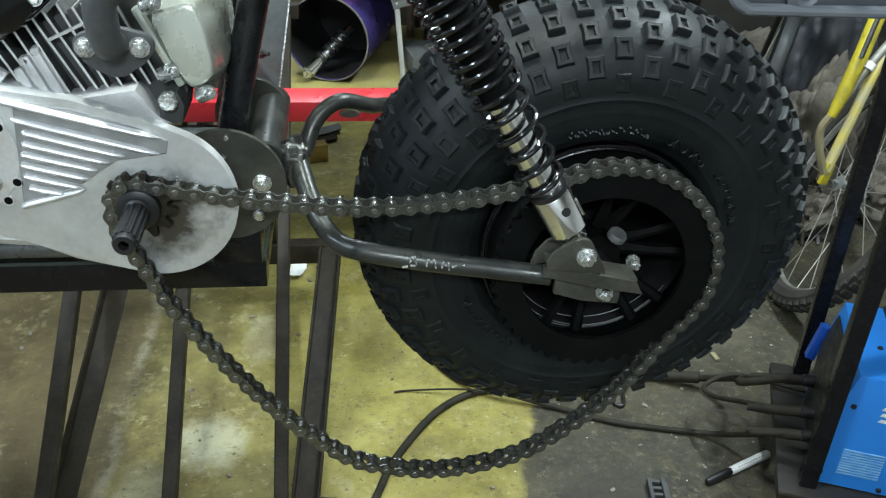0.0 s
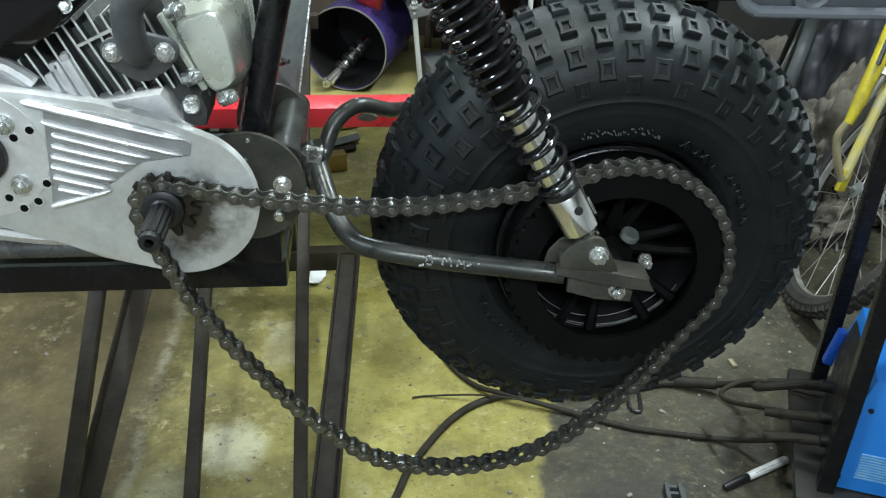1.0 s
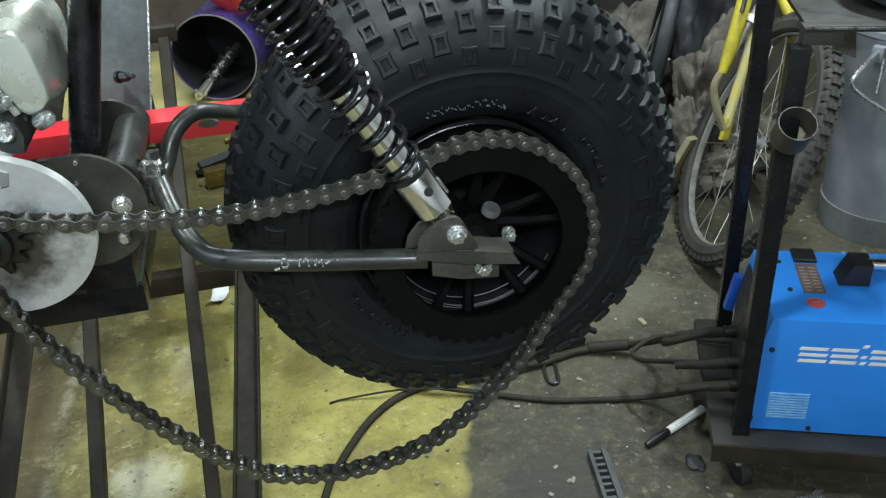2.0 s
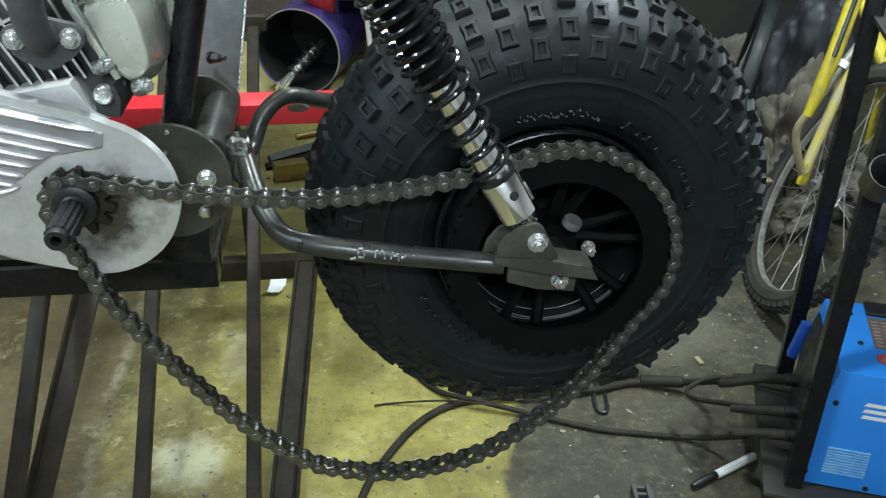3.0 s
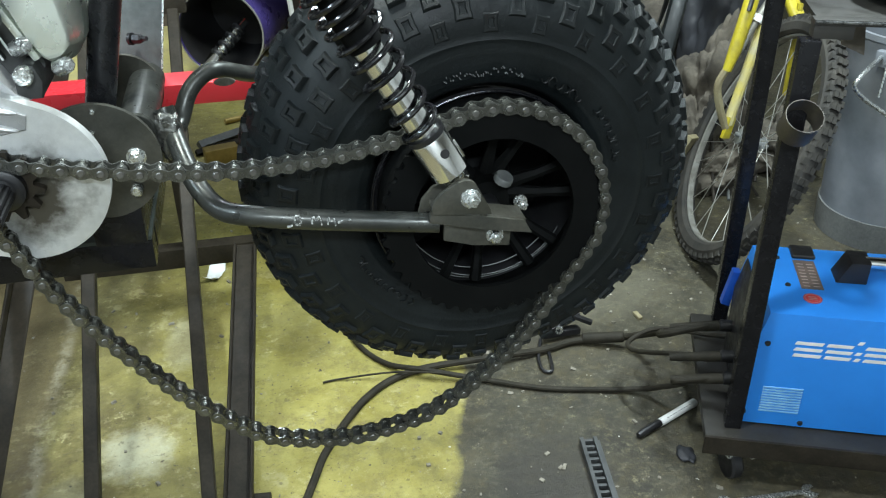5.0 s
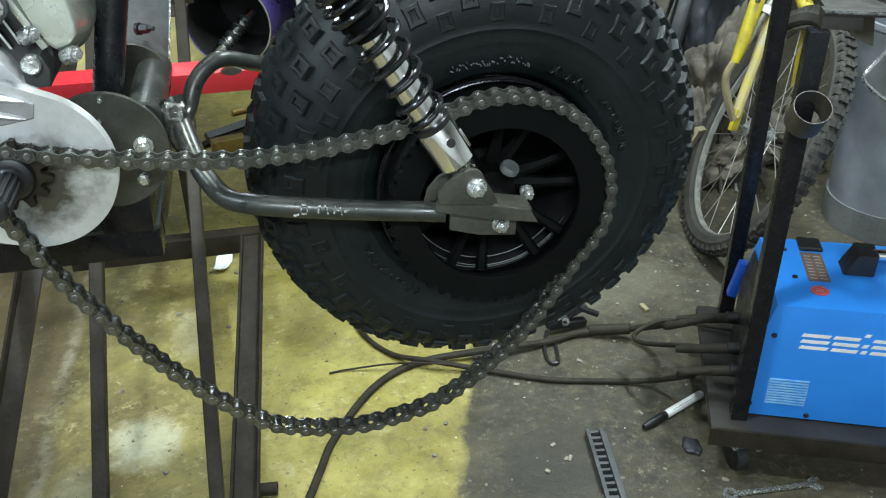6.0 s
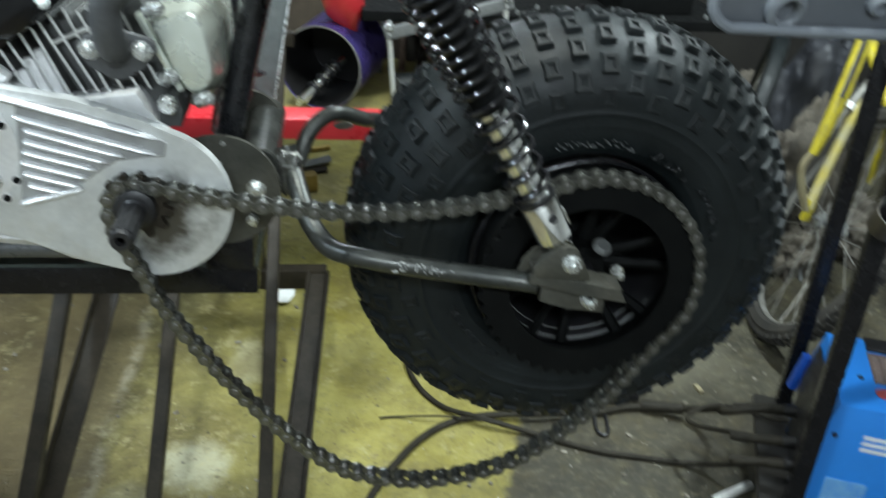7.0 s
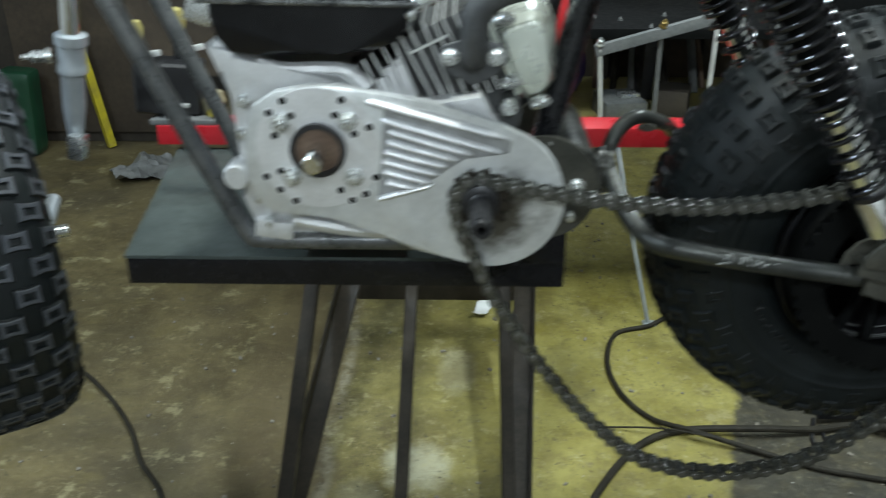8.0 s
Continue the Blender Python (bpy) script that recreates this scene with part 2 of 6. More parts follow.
SACK = material("dirty_sackcloth", (0.175, 0.152, 0.118), 0.9, colour2=(0.060, 0.052, 0.041), scale=9, bump=0.5, bump_scale=120, fine=0.25)
BLACKBAG = material("black_plastic_film", (0.014, 0.015, 0.018), 0.5, colour2=(0.034, 0.036, 0.042), scale=10, bump=0.2, bump_scale=40)
GRIT = material("pale_grit", (0.27, 0.25, 0.20), 0.8, colour2=(0.12, 0.105, 0.08), scale=30)
PLASTER = material("workshop_wall_plaster", (0.5, 0.5, 0.485), 0.9, colour2=(0.42, 0.415, 0.40), scale=2, bump=0.3, bump_scale=30)


def floor_material():
    """Concrete with a worn yellow painted stretch, dark oily patches, pale spatter and a slab joint."""
    m = bpy.data.materials.new("painted_concrete")
    m.use_nodes = True
    n, l = m.node_tree.nodes, m.node_tree.links
    b = n["Principled BSDF"]
    geo = n.new("ShaderNodeTexCoord").outputs["Object"]

    def tex(s, d=7.0, r=0.6, off=0.0):
        v = n.new("ShaderNodeMapping")
        v.inputs["Location"].default_value = (off, off * 0.7, 0)
        l.new(geo, v.inputs["Vector"])
        t = n.new("ShaderNodeTexNoise")
        t.inputs["Scale"].default_value, t.inputs["Detail"].default_value, t.inputs["Roughness"].default_value = s, d, r
        l.new(v.outputs["Vector"], t.inputs["Vector"])
        return t.outputs["Fac"]

    def calc(op, a, z=None):
        x = n.new("ShaderNodeMath")
        x.operation = op
        for i, value in enumerate((a, z)):
            if value is None:
                continue
            if isinstance(value, (int, float)):
                x.inputs[i].default_value = value
            else:
                l.new(value, x.inputs[i])
        return x.outputs[0]

    def rng(v, a, z):
        r = n.new("ShaderNodeMapRange")
        r.inputs["From Min"].default_value, r.inputs["From Max"].default_value = a, z
        l.new(v, r.inputs["Value"])
        return r.outputs["Result"]

    def mix(f, a, z):
        x = n.new("ShaderNodeMix")
        x.data_type = "RGBA"
        for value, socket in ((f, x.inputs["Factor"]), (a, x.inputs["A"]), (z, x.inputs["B"])):
            if isinstance(value, tuple):
                socket.default_value = (*value, 1)
            elif isinstance(value, (int, float)):
                socket.default_value = value
            else:
                l.new(value, socket)
        return x.outputs["Result"]

    sep = n.new("ShaderNodeSeparateXYZ")
    l.new(geo, sep.inputs[0])
    x, y = sep.outputs["X"], sep.outputs["Y"]
    wob = calc("MULTIPLY", calc("SUBTRACT", tex(9, 8, 0.7), 0.5), 0.10)
    # the painted stretch ends along a slanting line beside the wheel and fades out towards the other side
    right = calc("SUBTRACT", calc("ADD", calc("MULTIPLY", calc("SUBTRACT", y, 1.14), 0.29), 0.41), x)
    right = rng(calc("ADD", right, wob), -0.008, 0.012)
    left = rng(calc("ADD", calc("ADD", x, 0.40), calc("MULTIPLY", wob, 1.2)), -0.02, 0.02)
    near = rng(calc("ADD", calc("ADD", x, 0.02), calc("MULTIPLY", calc("SUBTRACT", tex(2.2, 6, 0.6, 3), 0.5), 0.9)), -0.3, 0.12)
    concrete = mix(rng(tex(6, 12, 0.75), 0.40, 0.62), (0.021, 0.0185, 0.0115), (0.062, 0.0565, 0.0355))
    concrete = mix(rng(tex(48, 8, 0.8), 0.52, 0.66), concrete, (0.112, 0.104, 0.069))
    concrete = mix(rng(tex(75, 5, 0.7, 17), 0.56, 0.66), concrete, (0.05, 0.043, 0.03))
    brown = mix(rng(tex(5, 12, 0.75, 5), 0.40, 0.62), (0.080, 0.061, 0.026), (0.160, 0.127, 0.056))
    brown = mix(rng(tex(40, 8, 0.8, 6), 0.54, 0.70), brown, (0.225, 0.186, 0.096))
    # Older paint around the legs, darkened further for the stand's shadow.
    old = mix(rng(tex(8, 12, 0.78, 9), 0.40, 0.60), (0.092, 0.074, 0.022), (0.220, 0.190, 0.064))
    fresh = mix(rng(tex(7, 12, 0.72, 2), 0.36, 0.64), (0.212, 0.180, 0.030), (0.362, 0.322, 0.092))
    paint = mix(near, old, fresh)
    paint = mix(rng(tex(22, 12, 0.8, 4), 0.56, 0.66), paint, (0.47, 0.43, 0.22))
    paint = mix(rng(tex(15, 12, 0.8, 13), 0.58, 0.66), paint, (0.22, 0.18, 0.075))
    paint = mix(rng(tex(60, 6, 0.75, 11), 0.60, 0.66), paint, (0.10, 0.082, 0.04))

    def blot(px, py, rx, ry, colour, under, seed, strength=1.0):
        """A stain with a ragged outline of its own."""
        ex = calc("DIVIDE", calc("SUBTRACT", x, px), rx)
        ey = calc("DIVIDE", calc("SUBTRACT", y, py), ry)
        far = calc("ADD", calc("MULTIPLY", ex, ex), calc("MULTIPLY", ey, ey))
        ragged = calc("ADD", far, calc("MULTIPLY", calc("SUBTRACT", tex(16, 12, 0.8, seed), 0.5), 3.2))
        return mix(calc("MULTIPLY", rng(ragged, 1.35, 0.30), strength), under, colour)
    # scraped pale patches on the paint
    paint = blot(-0.215, 1.375, 0.075, 0.085, (0.43, 0.42, 0.30), paint, 41, 0.75)
    paint = blot(-0.335, 1.20, 0.06, 0.12, (0.38, 0.36, 0.23), paint, 47, 0.6)
    paint = blot(-0.13, 1.75, 0.05, 0.10, (0.40, 0.37, 0.22), paint, 53, 0.7)
    col = mix(left, brown, paint)
    col = mix(right, concrete, col)
    # pale line of old filler along the slab joint
    joint = calc("ABSOLUTE", calc("ADD", calc("ADD", x, 0.415), calc("MULTIPLY", wob, 0.35)))
    joint = calc("MULTIPLY", rng(joint, 0.022, 0.006), rng(tex(14, 10, 0.8, 61), 0.46, 0.56))
    col = mix(calc("MULTIPLY", joint, 0.45), col, (0.40, 0.37, 0.27))
    stain = rng(tex(2.1, 8, 0.6, 20), 0.50, 0.66)
    col = mix(calc("MULTIPLY", stain, 0.5), col, (0.055, 0.046, 0.03))
    grime = calc("MULTIPLY", rng(tex(17, 12, 0.82, 91), 0.50, 0.60), 0.40)
    col = mix(grime, col, (0.085, 0.068, 0.026))
    wear = calc("MULTIPLY", rng(tex(26, 12, 0.82, 97), 0.56, 0.64), 0.35)
    col = mix(wear, col, (0.40, 0.36, 0.20))
    soil = calc("MULTIPLY", rng(tex(3.4, 12, 0.75, 93), 0.50, 0.62), 0.30)
    col = mix(soil, col, (0.075, 0.06, 0.026))
    peel = calc("MULTIPLY", rng(tex(5.0, 10, 0.66, 103), 0.55, 0.62), 0.42)
    col = mix(calc("MULTIPLY", peel, right), col, (0.15, 0.118, 0.04))
    scrape = calc("MULTIPLY", rng(tex(9, 12, 0.74, 107), 0.57, 0.62), 0.38)
    col = mix(calc("MULTIPLY", scrape, right), col, (0.43, 0.39, 0.21))
    pit = calc("MULTIPLY", rng(tex(34, 8, 0.7, 109), 0.615, 0.64), 0.55)
    col = mix(pit, col, (0.065, 0.052, 0.024))
    col = blot(0.60, 1.10, 0.13, 0.16, (0.026, 0.023, 0.017), col, 71, 0.8)
    col = blot(-0.56, 1.75, 0.10, 0.60, (0.085, 0.062, 0.03), col, 77, 0.45)
    col = blot(0.92, 1.75, 0.22, 0.14, (0.150, 0.138, 0.096), col, 83, 0.5)
    col = blot(0.72, 1.62, 0.10, 0.08, (0.030, 0.026, 0.017), col, 87, 0.5)
    chips = rng(tex(70, 3, 0.55, 37), 0.685, 0.70)
    col = mix(calc("MULTIPLY", chips, right), col, (0.06, 0.05, 0.028))
    spat = rng(tex(85, 2, 0.5, 31), 0.75, 0.765)
    col = mix(spat, col, (0.5, 0.49, 0.44))
    l.new(col, b.inputs["Base Color"])
    ro = n.new("ShaderNodeMapRange")
    ro.inputs["To Min"].default_value, ro.inputs["To Max"].default_value = 0.42, 0.85
    l.new(tex(8, 6, 0.6, 7), ro.inputs["Value"])
    l.new(ro.outputs["Result"], b.inputs["Roughness"])
    p = n.new("ShaderNodeBump")
    p.inputs["Strength"].default_value, p.inputs["Distance"].default_value = 0.8, 0.006
    l.new(calc("ADD", calc("MULTIPLY", tex(40, 9, 0.7), 1.0), calc("MULTIPLY", left, 0.12)), p.inputs["Height"])
    l.new(p.outputs["Normal"], b.inputs["Normal"])
    return m


FLOOR = floor_material()

# ---------------------------------------------------------------- mesh helpers
ORIGIN = {}


def thing(name, at, label, category, group="", kind=""):
    ob = new(name)
    ob.empty_display_size = 0.05
    ob.location = at
    ORIGIN[ob] = Vector(at)
    return tagged(ob, label, category, group, kind)


def finish(bm, smooth=True, angle=35):
    bmesh.ops.recalc_face_normals(bm, faces=bm.faces)
    for f in bm.faces:
        f.smooth = smooth
    if smooth:
        for e in bm.edges:
            e.smooth = len(e.link_faces) != 2 or e.calc_face_angle(0) < radians(angle)


def mesh_of(name, bm, mat, smooth=True):
    finish(bm, smooth)
    me = bpy.data.meshes.new(name)
    bm.to_mesh(me)
    bm.free()
    for one in (mat if isinstance(mat, (list, tuple)) else [mat]):
        me.materials.append(one)
    return me


def part(name, bm, mat, parent, label="", smooth=True):
    """Link a bmesh, built in the place's own coordinates, as one mesh under a thing or a part."""
    origin = ORIGIN[parent]
    bmesh.ops.translate(bm, verts=bm.verts, vec=-origin)
    ob = new(name, mesh_of(name, bm, mat, smooth))
    ob.parent = parent
    ORIGIN[ob] = origin
    return tagged(ob, label)


def solid(name, bm, mat, label, category, kind="", group="", smooth=True):
    """A thing of one mesh, with its origin at its base."""
    lo = [min(v.co[i] for v in bm.verts) for i in range(3)]
    hi = [max(v.co[i] for v in bm.verts) for i in range(3)]
    at = Vector(((lo[0] + hi[0]) / 2, (lo[1] + hi[1]) / 2, lo[2]))
    bmesh.ops.translate(bm, verts=bm.verts, vec=-at)
    ob = new(name, mesh_of(name, bm, mat, smooth))
    ob.location = at
    ORIGIN[ob] = at
    return tagged(ob, label, category, group, kind)


def BM():
    return bmesh.new()


def box(bm, centre, size, rot=(0, 0, 0), bevel=0.0, seg=2):
    m = pose(*centre, *rot) @ Matrix.Diagonal((*size, 1))
    made = bmesh.ops.create_cube(bm, size=1, matrix=m)["verts"]
    if bevel:
        edges = list({e for v in made for e in v.link_edges})
        bmesh.ops.bevel(bm, geom=edges, offset=bevel, segments=seg, profile=0.7, affect="EDGES")
    return bm


def axes(d):
    d = Vector(d).normalized()
    side = d.cross((0, 0, 1)) if abs(d.z) < 0.95 else d.cross((1, 0, 0))
    side.normalize()
    return side, d.cross(side).normalized()


def rings(bm, circles, closed=False, caps=True):
    rows = [[bm.verts.new(p) for p in ring] for ring in circles]
    k = len(rows[0])
    last = len(rows) if closed else len(rows) - 1
    for i in range(last):
        a, b = rows[i], rows[(i + 1) % len(rows)]
        for j in range(k):
            bm.faces.new((a[j], a[(j + 1) % k], b[(j + 1) % k], b[j]))
    if caps and not closed:
        bm.faces.new(rows[0][::-1])
        bm.faces.new(rows[-1])
    return bm


def cyl(bm, a, b, r, r2=None, seg=20, bevel=0.0):
    a, b = Vector(a), Vector(b)
    d = (b - a).normalized()
    u, v = axes(d)
    r2 = r if r2 is None else r2
    stops = [(a, r), (b, r2)]
    if bevel:
        stops = [(a, r - bevel), (a + d * bevel, r), (b - d * bevel, r2), (b, r2 - bevel)]
    return rings(bm, [[p + (u * math.cos(t) + v * math.sin(t)) * q for t in [2 * math.pi * i / seg for i in range(seg)]] for p, q in stops])


def lathe(bm, base, axis, profile, seg=32, closed=False, phase=0.0):
    """Revolve (radius, height) pairs about an axis through base."""
    base, d = Vector(base), Vector(axis).normalized()
    u, v = axes(d)
    out = []
    for r, h in profile:
        out.append([base + d * h + (u * math.cos(t + phase) + v * math.sin(t + phase)) * r for t in [2 * math.pi * i / seg for i in range(seg)]])
    return rings(bm, out, closed=closed, caps=not closed)


def curve(points, steps=8, closed=False):
    """A smooth line through the points (Catmull-Rom)."""
    p = [Vector(q) for q in points]
    n = len(p)
    out = []
    for i in range(n if closed else n - 1):
        p0, p1, p2, p3 = (p[(i - 1) % n], p[i], p[(i + 1) % n], p[(i + 2) % n]) if closed else (p[max(i - 1, 0)], p[i], p[i + 1], p[min(i + 2, n - 1)])
        for k in range(steps):
            t = k / steps
            out.append(0.5 * (2 * p1 + (p2 - p0) * t + (2 * p0 - 5 * p1 + 4 * p2 - p3) * t * t + (3 * p1 - p0 - 3 * p2 + p3) * t ** 3))
    if not closed:
        out.append(p[-1])
    return out


def sweep(bm, line, r, seg=12, radii=None, closed=False):
    """A round bar along a line of points."""
    line = [Vector(p) for p in line]
    n = len(line)
    u, v = axes(line[1] - line[0])
    circles = []
    for i, p in enumerate(line):
        d = (line[(i + 1) % n] - line[i - 1]) if closed else (line[min(i + 1, n - 1)] - line[max(i - 1, 0)])
        d.normalize()
        u = (u - d * u.dot(d)).normalized()
        v = d.cross(u)
        q = radii[i] if radii else r
        circles.append([p + (u * math.cos(t) + v * math.sin(t)) * q for t in [2 * math.pi * j / seg for j in range(seg)]])
    return rings(bm, circles, closed=closed)


def slab(bm, outline, depth, place=Matrix(), bevel=0.0):
    """A flat outline (x, z) with thickness along y, from y=0 to y=depth, then placed."""
    front = [bm.verts.new(place @ Vector((x, 0, z))) for x, z in outline]
    back = [bm.verts.new(place @ Vector((x, depth, z))) for x, z in outline]
    k = len(outline)
    f = bm.faces.new(front)
    bm.faces.new(back[::-1])
    for i in range(k):
        bm.faces.new((front[i], back[i], back[(i + 1) % k], front[(i + 1) % k]))
    if bevel:
        bmesh.ops.bevel(bm, geom=list(f.edges), offset=bevel, segments=2, profile=0.6, affect="EDGES")
    return bm


def annulus(bm, centre, axis, r_in, r_out, thick, seg=48):
    return lathe(bm, centre, axis, [(r_in, -thick / 2), (r_out, -thick / 2), (r_out, thick / 2), (r_in, thick / 2)], seg, closed=True)


def hexbolt(bm, at, axis, r, h, washer=1.22):
    """Hexagon head with a washer under it; axis points out of the surface."""
    a, d = Vector(at), Vector(axis).normalized()
    if washer:
        cyl(bm, a, a + d * h * 0.22, r * washer, seg=18)
    cyl(bm, a + d * h * 0.22, a + d * h, r, r * 0.97, seg=6, bevel=h * 0.12)
    cyl(bm, a + d * h, a + d * h * 1.35, r * 0.45, seg=12)
    return bm


def arc(cx, cz, r, a0, a1, n):
    return [(cx + r * math.cos(radians(a0 + (a1 - a0) * i / n)), cz + r * math.sin(radians(a0 + (a1 - a0) * i / n))) for i in range(n + 1)]

# ---------------------------------------------------------------- the workshop
def room():
    bm = BM()
    bmesh.ops.create_grid(bm, x_segments=2, y_segments=2, size=1, matrix=Matrix.Translation((0.3, 0.9, 0)) @ Matrix.Diagonal((3.3, 3.4, 1, 1)))
    fl = solid("floor", bm, FLOOR, "worn concrete floor with a faded yellow painted stretch", "floor", "structure", smooth=False)
    fl.location = (0, 0, 0)
    for v in fl.data.vertices:
        v.co += Vector((0.3, 0.9, 0))
    # Ceiling and most walls are unseen, added to enclose and bounce light.
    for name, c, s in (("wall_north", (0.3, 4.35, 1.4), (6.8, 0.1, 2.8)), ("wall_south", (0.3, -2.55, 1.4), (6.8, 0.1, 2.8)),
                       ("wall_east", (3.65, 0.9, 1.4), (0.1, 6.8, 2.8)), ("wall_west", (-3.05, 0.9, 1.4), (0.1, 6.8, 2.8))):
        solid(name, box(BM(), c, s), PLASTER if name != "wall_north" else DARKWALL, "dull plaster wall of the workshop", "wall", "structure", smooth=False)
    solid("ceiling", box(BM(), (0.3, 0.9, 2.85), (6.9, 7.0, 0.1)), PLASTER, "plain workshop ceiling, unseen, added to bounce light", "ceiling", "structure", smooth=False)


room()
WHEEL = Vector((0.337, 0.795, 0.861))


# ---------------------------------------------------------------- the stand
def bike_stand():
    st = thing("work_stand", (-0.2, 1.2, 0), "welded steel work stand with a dark plate top and splayed legs", "stand")
    x0, x1, y0, y1, z = -0.505, -0.003, 0.738, 1.10, 0.838
    bm = BM()
    slab(bm, [(x0, y0), (x1, y0), (x1, y1), (x0 - 0.045, y1)], 0.004, Matrix(((1, 0, 0, 0), (0, 0, 1, 0), (0, -1, 0, z), (0, 0, 0, 1))))
    part("top_plate", bm, TOPPLATE, st, "dark steel plate")
    bm = BM()
    box(bm, ((x0 + x1) / 2, y0 + 0.016, z - 0.021), (x1 - x0, 0.03, 0.032), bevel=0.003)
    part("front_rail", bm, BLACK, st)
    bm = BM()
    box(bm, (x1 - 0.016, (y0 + y1) / 2 + 0.02, z - 0.021), (0.03, y1 - y0 - 0.05, 0.032), bevel=0.003)
    part("side_rail", bm, BLACK, st)
    part("top_rail", box(BM(), (-0.23, 1.82, 0.80), (0.44, 0.03, 0.03), bevel=0.003), DARKSTEEL, st)
    part("cross_rail", box(BM(), (-0.165, 1.86, 0.183), (0.45, 0.04, 0.052), bevel=0.003), DARKSTEEL, st)
    for x in (-0.42, -0.34):
        part("rear_leg", sweep(BM(), [(x, 1.84, 0.80), (x - 0.02, 2.6, 0.004)], 0.014, 4), DARKSTEEL, st)
    for x in (-0.40, -0.10):
        part("hanger", box(BM(), (x, 1.86, 0.50), (0.016, 0.012, 0.60), bevel=0.002), DARKSTEEL, st)
    for x in (-0.36, -0.12):
        part("strut", sweep(BM(), [(x, 1.06, z - 0.02), (x, 1.82, 0.80)], 0.012, 4), DARKSTEEL, st)

    def bar(top, foot, w, d, upto):
        a, b = Vector(top), Vector(foot)
        t = (a.z - upto) / (a.z - b.z)
        a = a.lerp(b, t)
        m = (a - b).to_track_quat("Z", "Y").to_matrix().to_4x4()
        bm = BM()
        m2 = Matrix.Translation((a + b) / 2) @ m @ Matrix.Diagonal((w, d, (a - b).length, 1))
        vs = bmesh.ops.create_cube(bm, size=1, matrix=m2)["verts"]
        bmesh.ops.bevel(bm, geom=list({e for v in vs for e in v.link_edges}), offset=0.002, segments=1, affect="EDGES")
        return bm
    part("leg", bar((-0.400, 1.85, 0.8), (-0.440, 0.80, 0.004), 0.027, 0.024, 0.79), DARKSTEEL, st)
    part("leg", bar((-0.209, 1.80, 0.8), (-0.229, 0.8, 0.004), 0.024, 0.022, 0.79), DARKSTEEL, st)
    part("leg", bar((-0.038, 1.83, 0.8), (-0.035, 0.7, 0.004), 0.023, 0.022, 0.79), DARKSTEEL, st)
    # angle iron: two flanges
    a = part("angle_leg", bar((-0.243, 1.85, 0.8), (-0.463, 1.06, 0.004), 0.042, 0.005, 0.79), DARKSTEEL, st)
    part("flange", bar((-0.266, 1.862, 0.8), (-0.486, 1.072, 0.004), 0.005, 0.035, 0.79), DARKSTEEL, a)
    # channel resting on the low rail
    c = part("channel_bar", bar((0.042, 1.83, 0.214), (-0.018, 1.0, 0.006), 0.052, 0.006, 0.212), DARKSTEEL, st, "dark steel channel sloping to the floor")
    part("flange", bar((0.066, 1.83, 0.224), (0.006, 1.0, 0.016), 0.006, 0.02, 0.220), DARKSTEEL, c)
    part("flange", bar((0.018, 1.83, 0.224), (-0.042, 1.0, 0.016), 0.006, 0.02, 0.220), DARKSTEEL, c)


bike_stand()


